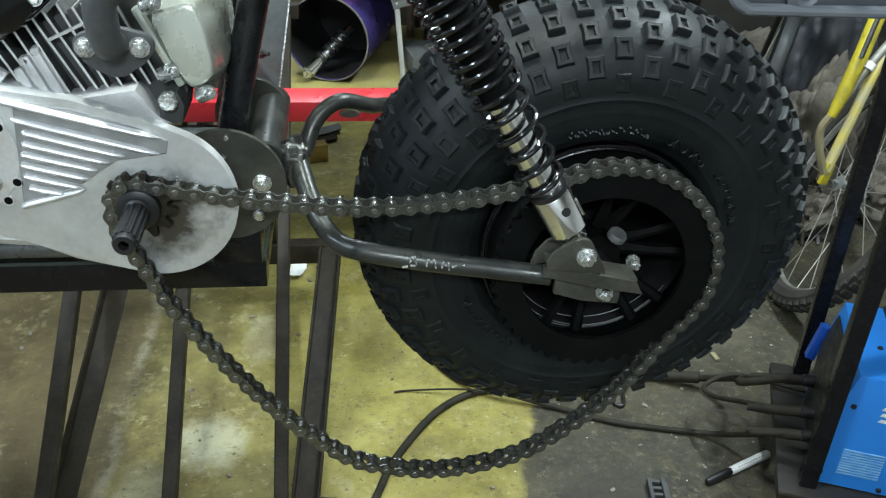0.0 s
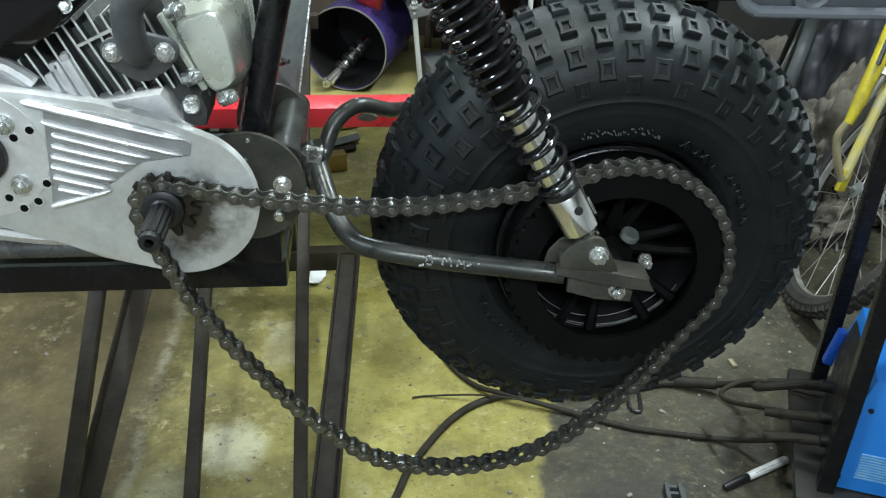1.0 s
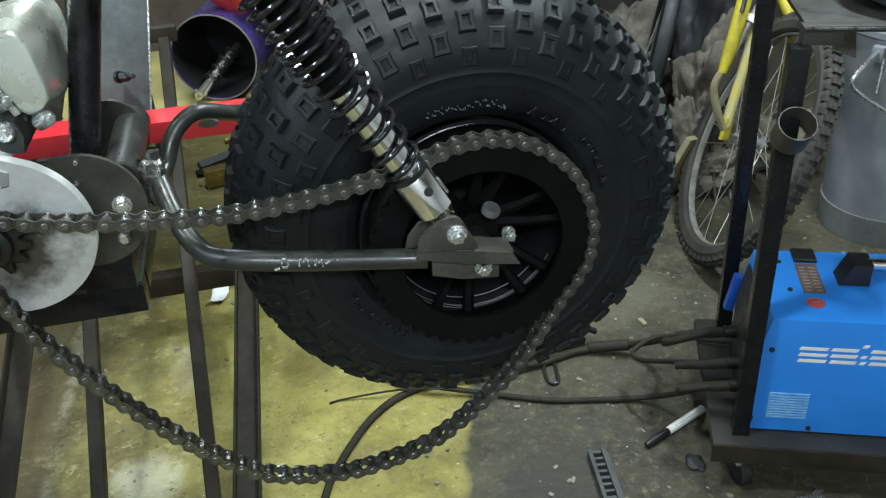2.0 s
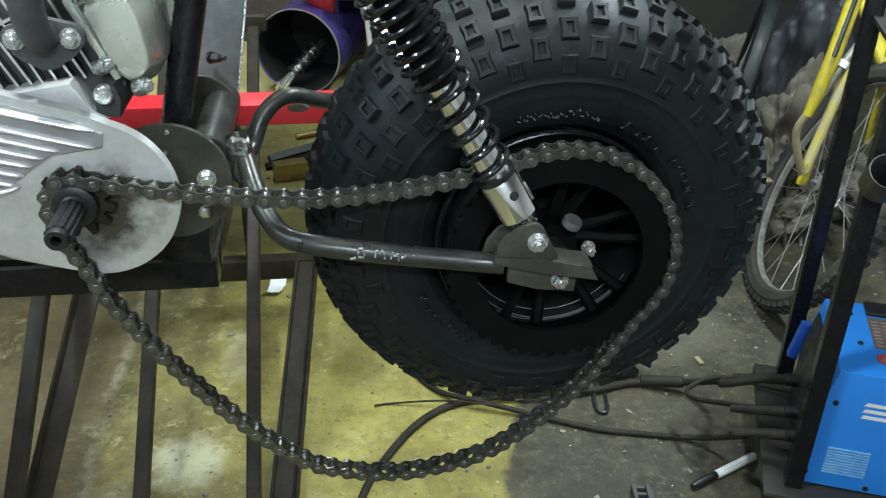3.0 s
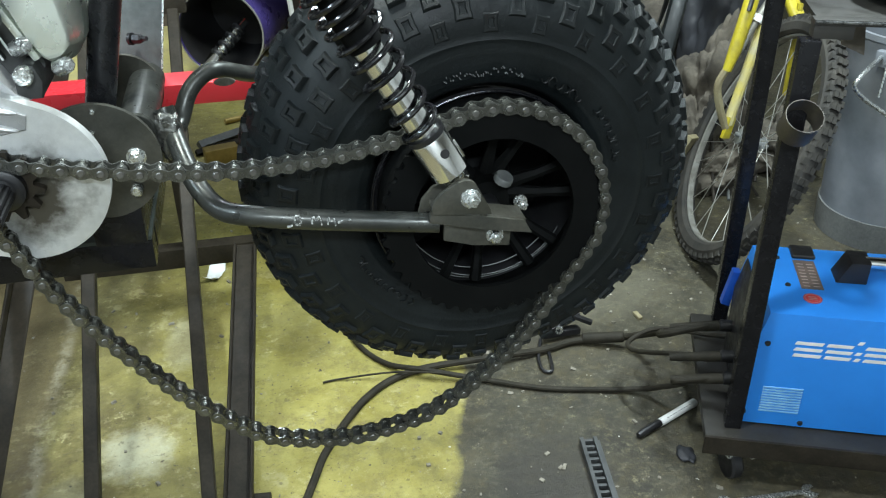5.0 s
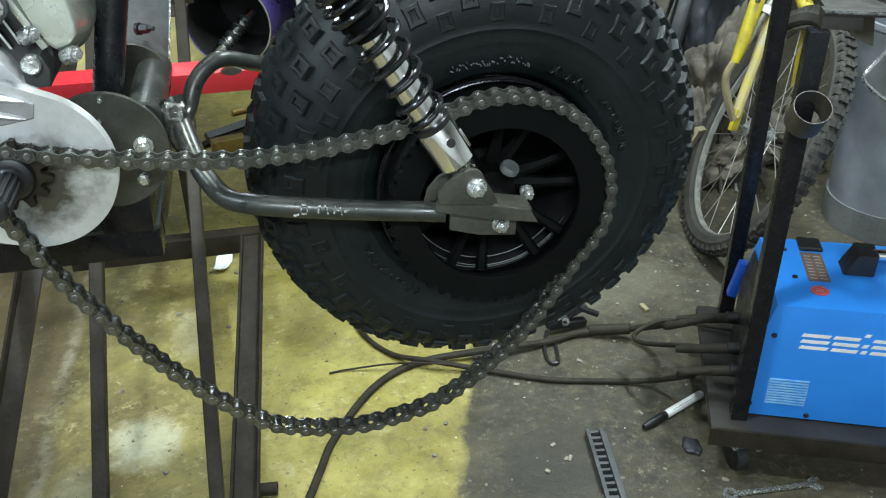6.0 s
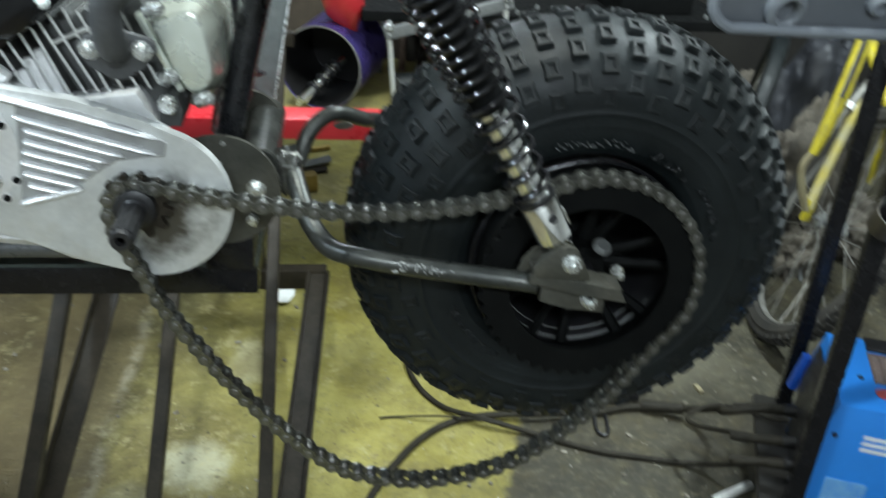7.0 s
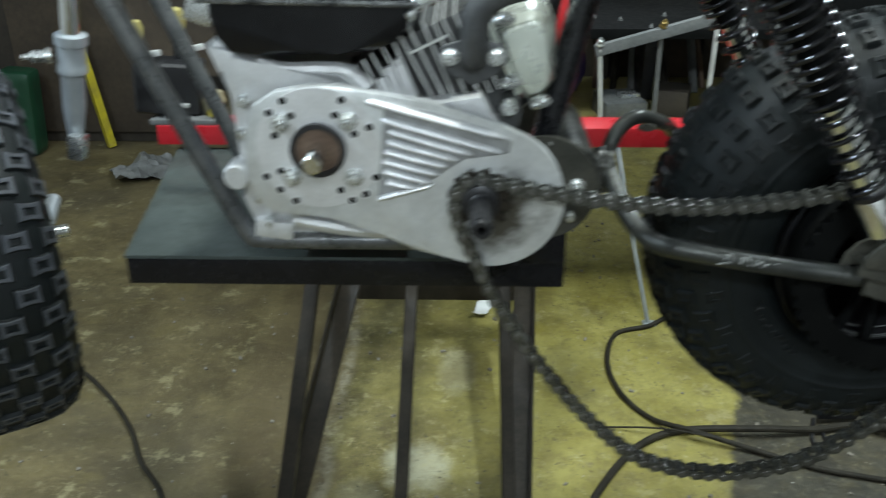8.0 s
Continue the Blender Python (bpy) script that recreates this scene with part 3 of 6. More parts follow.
# ---------------------------------------------------------------- wheels
def tyre_bmesh(R, half, bead, knobs, lug_rows, place, big=1.0, round_section=False):
    """A fat off-road tyre about the local y axis: carcass with faint moulded rings and places for the tread blocks."""
    bm = BM()
    prof = [(bead, -half * 0.64), (bead + 0.012, -half * 0.78), (bead + 0.040, -half * 0.925), (bead + 0.052, -half * 0.962), (R * 0.78, -half), (R * 0.865, -half * 0.945), (R * 0.93, -half * 0.78),
            (R * 0.963, -half * 0.5), (R * 0.972, 0)]
    gap = 0.0170
    if round_section:
        # a narrow balloon section: straight lower wall, then a quarter ellipse up to the crown
        crown, rise, gap = R * 0.976, R * 0.25, 0.0160
        prof = [(bead, -half * 0.74), (bead + 0.007, -half * 0.87), (bead + 0.022, -half * 0.96), (bead + 0.042, -half * 0.995)]
        prof += [(crown - rise + rise * math.sqrt(1 - f * f), -half * f) for f in (0.999, 0.96, 0.88, 0.75, 0.58, 0.38, 0.19, 0.0)]
    prof = prof + [(r, -h) for r, h in prof[-2::-1]]
    line = curve([(r, h, 0) for r, h in prof], 9)
    shell = []
    for p in line:
        swell = sum(high * math.exp(-((p.x - at) / wide) ** 2) for at, wide, high in ((0.1700, 0.0020, 0.0014), (0.132, 0.0014, 0.0007), (0.1570, 0.0014, 0.0005)))
        shell.append((p.x, p.y + math.copysign(swell, p.y)))
    lathe(bm, (0, 0, 0), (0, 1, 0), shell + [(bead - 0.006, half * 0.6), (bead - 0.006, -half * 0.6)], 96, closed=True)
    # rows of lugs, counted out from the crown along the curved section
    mid = min(range(len(line)), key=lambda i: abs(line[i].y))
    spots = []
    for row in range(lug_rows * 2):
        side = -1 if row < lug_rows else 1
        want = gap * (0.5 + row % lug_rows) * big
        i, run = mid, 0.0
        while run < want:
            step = (line[i + side] - line[i]).length
            run += step
            i += side
        p = line[i]
        t = (line[i + 1] - line[i - 1]).normalized()
        lean = math.atan2(t.x, t.y)
        edge = row % lug_rows
        high = 0.0064 if edge < lug_rows - 3 else (0.0050, 0.0031, 0.0015)[edge - lug_rows + 3]
        wide = 1.0 if edge < lug_rows - 1 else 0.85
        for k in range(knobs):
            ang = 2 * math.pi * (k + (row % 2) * 0.5 + (0.5 if side > 0 and lug_rows % 2 == 0 else 0)) / knobs
            spots.append((row, Matrix.Rotation(ang, 4, "Y") @ Matrix.Translation((0, p.y, p.x - 0.0008)) @ Matrix.Rotation(lean, 4, "X") @ Matrix.Diagonal((0.0158 * wide * big, 0.0198 * wide * big, high, 1))))
    bm.transform(place)
    return bm, spots


def lug_mesh(worn):
    """A raised tread block, one unit wide, waisted, with a sunken middle and flared foot."""
    bm = BM()
    ring = []
    for sx, sy, up, waist in ((0.55, 0.55, 0, 0.92), (0.515, 0.515, 0.35, 0.88), (0.50, 0.50, 0.92, 0.85), (0.455, 0.465, 1.0, 0.85), (0.25, 0.29, 0.985, 0.84), (0.19, 0.24, 0.50, 0.84)):
        k = []
        for x, y in ((-1, -1), (0, -0.96), (1, -1), (waist, 0), (1, 1), (0, 0.96), (-1, 1), (-waist, 0)):
            k.append(bm.verts.new((x * sx, y * sy, up)))
        ring.append(k)
    for a, b in zip(ring, ring[1:]):
        for j in range(8):
            bm.faces.new((a[j], a[(j + 1) % 8], b[(j + 1) % 8], b[j]))
    bm.faces.new(ring[-1])
    bm.faces.ensure_lookup_table()
    for f in bm.faces[16:32]:
        f.material_index = 1
    return mesh_of("tread_block", bm, [RUBBER, worn])


def add_tyre(wheel, R, half, bead, knobs, rows, place, near_rows, big=1.0, block=None, round_section=False):
    block = block or LUG
    bm, spots = tyre_bmesh(R, half, bead, knobs, rows, place, big, round_section)
    tyre = part("tyre", bm, RUBBER, wheel, "black knobbly rubber tyre")
    rest = BM()
    for row, m in spots:
        if row in near_rows:
            ob = new("tread_block", block)
            ob.parent = tyre
            ob.matrix_basis = Matrix.Translation(-ORIGIN[tyre]) @ place @ m
        else:
            rest.from_mesh(block)
            rest.verts.ensure_lookup_table()
            n = len(block.vertices)
            for v in rest.verts[-n:]:
                v.co = place @ m @ v.co
    tagged(part("tread_remainder", rest, list(block.materials), tyre), kind="stuff")
    return tyre


LUG = lug_mesh(WORNRUBBER)


def rear_wheel():
    wh = thing("rear_wheel", WHEEL, "fat knobbly off-road wheel with black spoked rim, held in the swingarm", "wheel")
    # the tyre leans a few degrees
    place = Matrix.Translation(WHEEL + Vector((0, -0.0227, 0.0059))) @ Matrix.Rotation(radians(3), 4, "X")
    tyre = add_tyre(wh, 0.2484, 0.0795, 0.1175, 24, 7, place, range(0, 11), round_section=True)
    # worn maker's lettering on the sidewall, only pale scuffs left
    rnd = random.Random(9)
    for k in range(34):
        a = radians(108 - 0.98 * k + rnd.uniform(-0.3, 0.3))
        r = 0.139 + rnd.uniform(-0.0038, 0.0038)
        bm = BM()
        box(bm, (r * math.cos(a), -0.0792, r * math.sin(a)), (rnd.uniform(0.0005, 0.0011), 0.0024, rnd.uniform(0.0007, 0.0030)), (0, 90 - math.degrees(a) + rnd.uniform(-50, 50), 0))
        bm.transform(place)
        part("scuffed_letter", bm, SCUFF, tyre)
    # moulded lettering too worn to read: low rubber bars along two arcs of the sidewall
    for start, count, r0 in ((66, 6, 0.1380), (38, 8, 0.1440), (236, 10, 0.1440), (300, 8, 0.1440)):
        for k in range(count):
            a = radians(start - 3.6 * k)
            h = rnd.uniform(0.006, 0.009)
            bm = BM()
            mid = Vector((r0 * math.cos(a), -0.0790, r0 * math.sin(a)))
            along, out = Vector((math.sin(a), 0, -math.cos(a))), Vector((math.cos(a), 0, math.sin(a)))
            turn = rnd.uniform(0, 6.3)
            # each worn character is a short bent ridge
            bent = [mid + along * (0.0034 * math.cos(q)) + out * (h * 0.55 * math.sin(q)) for q in [turn + 0.6 * i for i in range(7)]]
            sweep(bm, bent, 0.0011, 6)
            bm.transform(place)
            part("moulded_letter", bm, WORNRUBBER, tyre)
    y = WHEEL.y
    c = lambda dy: (WHEEL.x, y + dy, WHEEL.z)
    bm = BM()
    lathe(bm, c(0), (0, 1, 0), [(0.110, -0.092), (0.1165, -0.097), (0.1185, -0.093), (0.108, -0.07), (0.100, -0.03), (0.104, 0.04), (0.1185, 0.05), (0.1185, 0.056),
                                (0.112, 0.053), (0.096, 0.04), (0.094, -0.03), (0.098, -0.065)], 64, closed=True)
    rim = part("rim", bm, SATIN, wh, "black rim")
    bm = BM()
    lathe(bm, c(0), (0, 1, 0), [(0.1150, -0.0985), (0.1163, -0.0992), (0.1176, -0.0985), (0.1176, -0.0965), (0.1150, -0.0965)], 72, closed=True)
    part("rim_edge", bm, BLACK, rim, "shiny black rim edge")
    for k in range(12):
        a = 2 * math.pi * (k // 2) / 6 + (0.19 if k % 2 else -0.19) + 0.22
        bm = BM()
        u = Vector((math.cos(a), 0, math.sin(a)))
        p, q = Vector(c(-0.088)) + u * 0.028, Vector(c(-0.104)) + u * 0.094
        sweep(bm, [p, p.lerp(q, 0.5) + Vector((0, -0.003, 0)), q], 0.006, 6, radii=[0.008, 0.0052, 0.0066])
        part("spoke", bm, FLATBLACK, wh)
    bm = BM()
    lathe(bm, c(0), (0, 1, 0), [(0.101, -0.128), (0.110, -0.128), (0.112, -0.08), (0.108, -0.06), (0.104, -0.06), (0.107, -0.085)], 64, closed=True)
    part("sprocket_carrier", bm, FLATBLACK, wh)
    # Pale arcs draw the light that falls on the barrel's lower inside.
    for r, dy, a0, a1 in ((0.0925, -0.098, -156, -28), (0.0975, -0.094, -140, -40), (0.0870, -0.090, -150, -36)):
        bm = BM()
        sweep(bm, [(x, y + dy, z) for x, z in arc(WHEEL.x, WHEEL.z, r, a0, a1, 48)], 0.0006, 6)
        part("rim_lip", bm, GREYDARK, wh, "thin pale arc drawn for light on the rim barrel")
    bm = BM()
    lathe(bm, c(0), (0, 1, 0), [(0.0, -0.018), (0.098, -0.018), (0.098, -0.014), (0, -0.014)], 48)
    part("rim_disc", bm, FLATBLACK, wh)
    bm = BM()
    lathe(bm, c(0), (0, -1, 0), [(0.035, -0.04), (0.042, 0.0), (0.042, 0.045), (0.036, 0.06), (0.024, 0.07), (0.024, 0.108), (0.006, 0.108)], 32)
    part("hub", bm, FLATBLACK, wh)
    bm = BM()
    # ring sprocket with teeth
    teeth = 45
    outer = []
    for i in range(teeth * 4):
        a = 2 * math.pi * i / (teeth * 4)
        r = (0.1095, 0.1095, 0.1150, 0.1150)[i % 4]
        outer.append((a, r))
    yy = 0.66
    ringf = [[bm.verts.new((WHEEL.x + r * math.cos(a), yy + d, WHEEL.z + r * math.sin(a))) for a, r in outer] for d in (-0.003, 0.003)]
    inner = [[bm.verts.new((WHEEL.x + 0.083 * math.cos(a), yy + d, WHEEL.z + 0.083 * math.sin(a))) for a, r in outer] for d in (-0.003, 0.003)]
    k = len(outer)
    for i in range(k):
        j = (i + 1) % k
        for quad in ((ringf[0][i], ringf[0][j], inner[0][j], inner[0][i]), (ringf[1][i], inner[1][i], inner[1][j], ringf[1][j]),
                     (ringf[0][i], ringf[1][i], ringf[1][j], ringf[0][j]), (inner[0][i], inner[0][j], inner[1][j], inner[1][i])):
            bm.faces.new(quad)
    part("sprocket", bm, FLATBLACK, wh, "black ring sprocket", smooth=False)
    bm = BM()
    lathe(bm, c(0), (0, -1, 0), [(0.0, 0.1), (0.011, 0.1), (0.011, 0.16), (0.0, 0.16)], 16)
    part("axle", bm, SATIN, wh)
    return wh


rear_wheel()




# ---------------------------------------------------------------- bike frame
def bike_frame():
    fr = thing("bike_frame", (-0.2, 0.8, 0.84), "home-built black tube frame of a small off-road bike", "bike frame")
    bm = BM()
    sweep(bm, curve([(-0.52, 0.705, 1.262), (-0.46, 0.70, 1.13), (-0.405, 0.70, 1.008), (-0.352, 0.70, 0.893), (-0.334, 0.70, 0.880), (-0.31, 0.70, 0.8785), (-0.2, 0.70, 0.8785), (-0.06, 0.70, 0.8785)], 6), 0.0105, 14)
    part("frame_tube", bm, SCUFFTUBE, fr, "scuffed grey-black steel tube")
    bm = BM()
    sweep(bm, curve([(-0.56, 0.925, 1.262), (-0.486, 0.92, 1.089), (-0.422, 0.92, 0.935), (-0.402, 0.92, 0.886), (-0.37, 0.92, 0.8785), (-0.2, 0.92, 0.8785), (-0.06, 0.92, 0.8785)], 6), 0.0105, 14)
    part("frame_tube", bm, SCUFFTUBE, fr)
    part("seat_tube", sweep(BM(), [(-0.036, 0.775, 0.925), (-0.034, 0.776, 0.955), (0.009, 0.78, 1.136), (0.037, 0.783, 1.26)], 0.0146, 20), TUBEBLACK, fr, "scuffed glossy black upright tube")
    part("seat_tube", sweep(BM(), [(-0.052, 0.905, 0.925), (-0.013, 0.90, 1.136), (0.015, 0.90, 1.26)], 0.0146, 20), TUBEBLACK, fr)
    for y, nm in ((0.722, "near"), (0.862, "far")):
        bm = BM()
        slab(bm, arc(-0.034, 0.930, 0.0585 if nm == "near" else 0.040, -90, 250, 44), 0.006, Matrix.Translation((0 if nm == "near" else 0.015, y, 0 if nm == "near" else 0.020)), 0.001)
        part("pivot_plate", bm, MILL, fr, "round raw steel pivot plate")
    bm = BM()
    lathe(bm, (0.004, 0.73, 0.955), (0, 1, 0), [(0.0, 0), (0.0165, 0.0), (0.0185, 0.002), (0.0185, 0.155), (0.0, 0.155)], 28)
    part("pivot_tube", bm, GREYTUBE, fr, "bare steel pivot tube")
    bm = BM()
    hexbolt(bm, (0.001, 0.722, 0.9335), (0, -1, 0), 0.0076, 0.008)
    cyl(bm, (-0.004, 0.722, 0.901), (-0.004, 0.711, 0.901), 0.0058, seg=16, bevel=0.002)
    part("pivot_bolt", bm, ZINC, fr)
    bm = BM()
    for x, z in ((-0.030, 0.982), (-0.034, 0.962), (-0.039, 0.941)):
        box(bm, (x, 0.7205, z), (0.0042, 0.006, 0.0036), (10, 30, 20), 0.0013)
    part("weld_bead", bm, ZINC, fr)
    bm = BM()
    box(bm, (-0.03, 0.80, 0.858), (0.05, 0.15, 0.04), bevel=0.004)
    part("pivot_mount", bm, BLACK, fr)
    # swingarm
    bm = BM()
    sweep(bm, curve([(0.030, 0.752, 0.968), (0.036, 0.742, 0.948), (0.045, 0.715, 0.927), (0.056, 0.69, 0.909), (0.074, 0.665, 0.897), (0.10, 0.648, 0.896), (0.157, 0.64, 0.889), (0.22, 0.638, 0.880), (0.275, 0.630, 0.876)], 6), 0.0100, 16)
    part("swingarm_tube", bm, GREYTUBE, fr, "bent grey steel swingarm tube")
    bm = BM()
    sweep(bm, curve([(0.034, 0.765, 0.935), (0.041, 0.785, 0.942), (0.051, 0.80, 0.964), (0.066, 0.81, 0.9775), (0.083, 0.82, 0.980), (0.112, 0.85, 0.963), (0.135, 0.91, 0.94), (0.16, 0.945, 0.915), (0.22, 0.95, 0.89), (0.275, 0.95, 0.866)], 6), 0.0088, 16)
    part("swingarm_tube", bm, GREYTUBE, fr)
    bm = BM()
    bmesh.ops.create_icosphere(bm, subdivisions=4, radius=1)
    for v in bm.verts:
        v.co = Vector([math.copysign(abs(q) ** 0.6, q) for q in v.co])
        v.co *= 1 + 0.16 * noise.noise(v.co * 2.4) + 0.10 * noise.noise(v.co * 5.5) + 0.04 * noise.noise(v.co * 11.0)
        v.co = Vector((0.0315 + v.co.x * 0.0122, 0.742 + v.co.y * 0.011, 0.9435 + v.co.z * 0.0230))
    part("weld", bm, ZINC2, fr, "rough weld where the swingarm meets its pivot")
    bm = BM()
    slab(bm, [(0.088 + 0.011 * math.cos(a * math.pi / 9), 0.970 + 0.0042 * math.sin(a * math.pi / 9)) for a in range(18)][::-1], 0.003, Matrix.Translation((0, 0.808, 0)), 0.001)
    part("chain_guide_lug", bm, MILL, fr, "small oval lug")
    for y, s in ((0.607, 1), (0.978, -1)):
        bm = BM()
        slab(bm, [(0.2625, 0.9005), (0.310, 0.8905), (0.3525, 0.881), (0.3605, 0.8662), (0.3154, 0.8751), (0.2617, 0.8885)], 0.005, Matrix.Translation((0, y, 0)), 0.0012)
        plate = part("dropout", bm, MILL, fr, "flat steel dropout plate")
        bm = BM()
        box(bm, (0.3105, y + s * 0.0165, 0.8885), (0.090, 0.027, 0.004), (0, 12.3, 0), 0.0008)
        part("plate_flange", bm, MILL, plate)
        bm = BM()
        box(bm, (0.291, y - 0.0008 if s > 0 else y + 0.0058, 0.8965), (0.050, 0.002, 0.0022), (0, 11, 0), 0.0008)
        part("weld_line", bm, ZINC2, plate)
        bm = BM()
        slab(bm, [(0.2775, 0.861), (0.2777, 0.879), (0.3432, 0.866), (0.3422, 0.8477), (0.3055, 0.8527)], 0.006, Matrix.Translation((0, y + 0.013 * s, 0)), 0.001)
        low = part("lower_plate", bm, MILL, fr, "flat steel plate under the dropout")
        bm = BM()
        hexbolt(bm, (0.3265, y + (0.0128 if s > 0 else -0.008), 0.8630), (0, -1, 0), 0.0070, 0.010)
        part("bolt", bm, ZINC, low)
        bm = BM()
        slab(bm, [(0.2630, 0.9005), (0.2623, 0.9105), (0.2704, 0.9205), (0.280, 0.9275)] + arc(0.2935, 0.9205, 0.0118, 120, 28, 8) + [(0.3170, 0.9005), (0.3188, 0.8950)], 0.0045, Matrix.Translation((0, (0.600 if s > 0 else 0.982), 0)), 0.0012)
        part("shock_lug", bm, MILL, fr, "triangular steel shock bracket")
        bm = BM()
        slab(bm, [(0.2559, 0.886), (0.2594, 0.8998), (0.2695, 0.9115), (0.2813, 0.917), (0.308, 0.892)], 0.004, Matrix.Translation((0, (0.634 if s > 0 else 0.945), 0)), 0.001)
        part("shock_lug", bm, MILL, fr)
    bm = BM()
    hexbolt(bm, (0.359, 0.645, 0.882), (0, -1, 0), 0.0056, 0.012)
    part("bolt", bm, ZINC, fr)
    bm = BM()
    lathe(bm, (0.3485, 0.672, 0.892), (0.3, -0.30, 0.9), [(0, 0), (0.0098, 0), (0.0098, 0.005), (0.0086, 0.007), (0, 0.007)], 24)
    part("axle_cap", bm, GREYDARK, fr, "pale grey axle cap")
    # tail frame with a grey plastic tray
    part("tail_tube", sweep(BM(), curve([(0.037, 0.783, 1.255), (0.2, 0.785, 1.262), (0.42, 0.79, 1.245), (0.62, 0.80, 1.24)], 5), 0.0105, 12), BLACK, fr)
    tr = BM()
    x0, x1, z0, z1 = 0.411, 0.64, 1.122, 1.235
    outer = [(x0 + 0.02, z0)] + [(x1 - 0.02, z0)] + [(x1, z0 + 0.02), (x1, z1), (x0, z1), (x0, z0 + 0.02), (x0 + 0.006, z0 + 0.006)]
    slab(tr, outer, 0.006, Matrix.Translation((0, 0.667, 0)), 0.002)
    tray = part("tail_tray", tr, TRAYGREY, fr, "grey moulded plastic tail tray")
    rim = [(x0 + 0.006, 0.662, z1), (x0 + 0.002, 0.662, z0 + 0.03), (x0 + 0.006, 0.662, z0 + 0.012), (x0 + 0.018, 0.662, z0 + 0.003), (x0 + 0.04, 0.662, z0 + 0.001), (x1 - 0.03, 0.662, z0 + 0.001), (x1 - 0.004, 0.662, z0 + 0.02), (x1 - 0.002, 0.662, z1)]
    part("tray_rim", sweep(BM(), curve(rim, 5), 0.0055, 10), GREYPLASTIC, tray)
    for x, z, r in ((0.480, 1.143, 0.019), (0.568, 1.150, 0.010), (0.50, 1.19, 0.008)):
        part("tray_boss", lathe(BM(), (x, 0.668, z), (0.1, -1, -0.3), [(r * 0.55, 0), (r, 0), (r, 0.010), (r * 0.7, 0.013), (r * 0.55, 0.010)], 22, closed=True), GREYPLASTIC, tray)
    part("tray_bracket", box(BM(), (0.55, 0.73, 1.22), (0.03, 0.13, 0.02), bevel=0.003), BLACK, tray)
    # chalk writing on the arm: unreadable pale strokes
    for x, z, w, h, r in ((0.1355, 0.8905, 0.0062, 0.0016, -8), (0.1405, 0.8965, 0.0016, 0.0085, 12), (0.1430, 0.9000, 0.0050, 0.0015, 0), (0.1455, 0.8955, 0.0016, 0.0080, -6), (0.1425, 0.8910, 0.0060, 0.0016, 5),
                          (0.1560, 0.8935, 0.0016, 0.0085, 8), (0.1585, 0.8955, 0.0015, 0.0060, -35), (0.1612, 0.8950, 0.0015, 0.0062, 35), (0.1640, 0.8915, 0.0016, 0.0090, -6),
                          (0.1705, 0.8915, 0.0018, 0.0095, 12), (0.1735, 0.8910, 0.0046, 0.0015, 0), (0.1765, 0.8895, 0.0018, 0.0095, -10), (0.1815, 0.8890, 0.0060, 0.0016, -6), (0.1905, 0.8900, 0.0030, 0.0012, 0)):
        bm = BM()
        box(bm, (x, 0.6292 - abs(x - 0.16) * 0.02, z), (w * 0.8, 0.0026, h * 0.75), (0, r, 0))
        part("chalk_stroke", bm, CHALK, fr, "white chalk stroke")
    return fr


bike_frame()


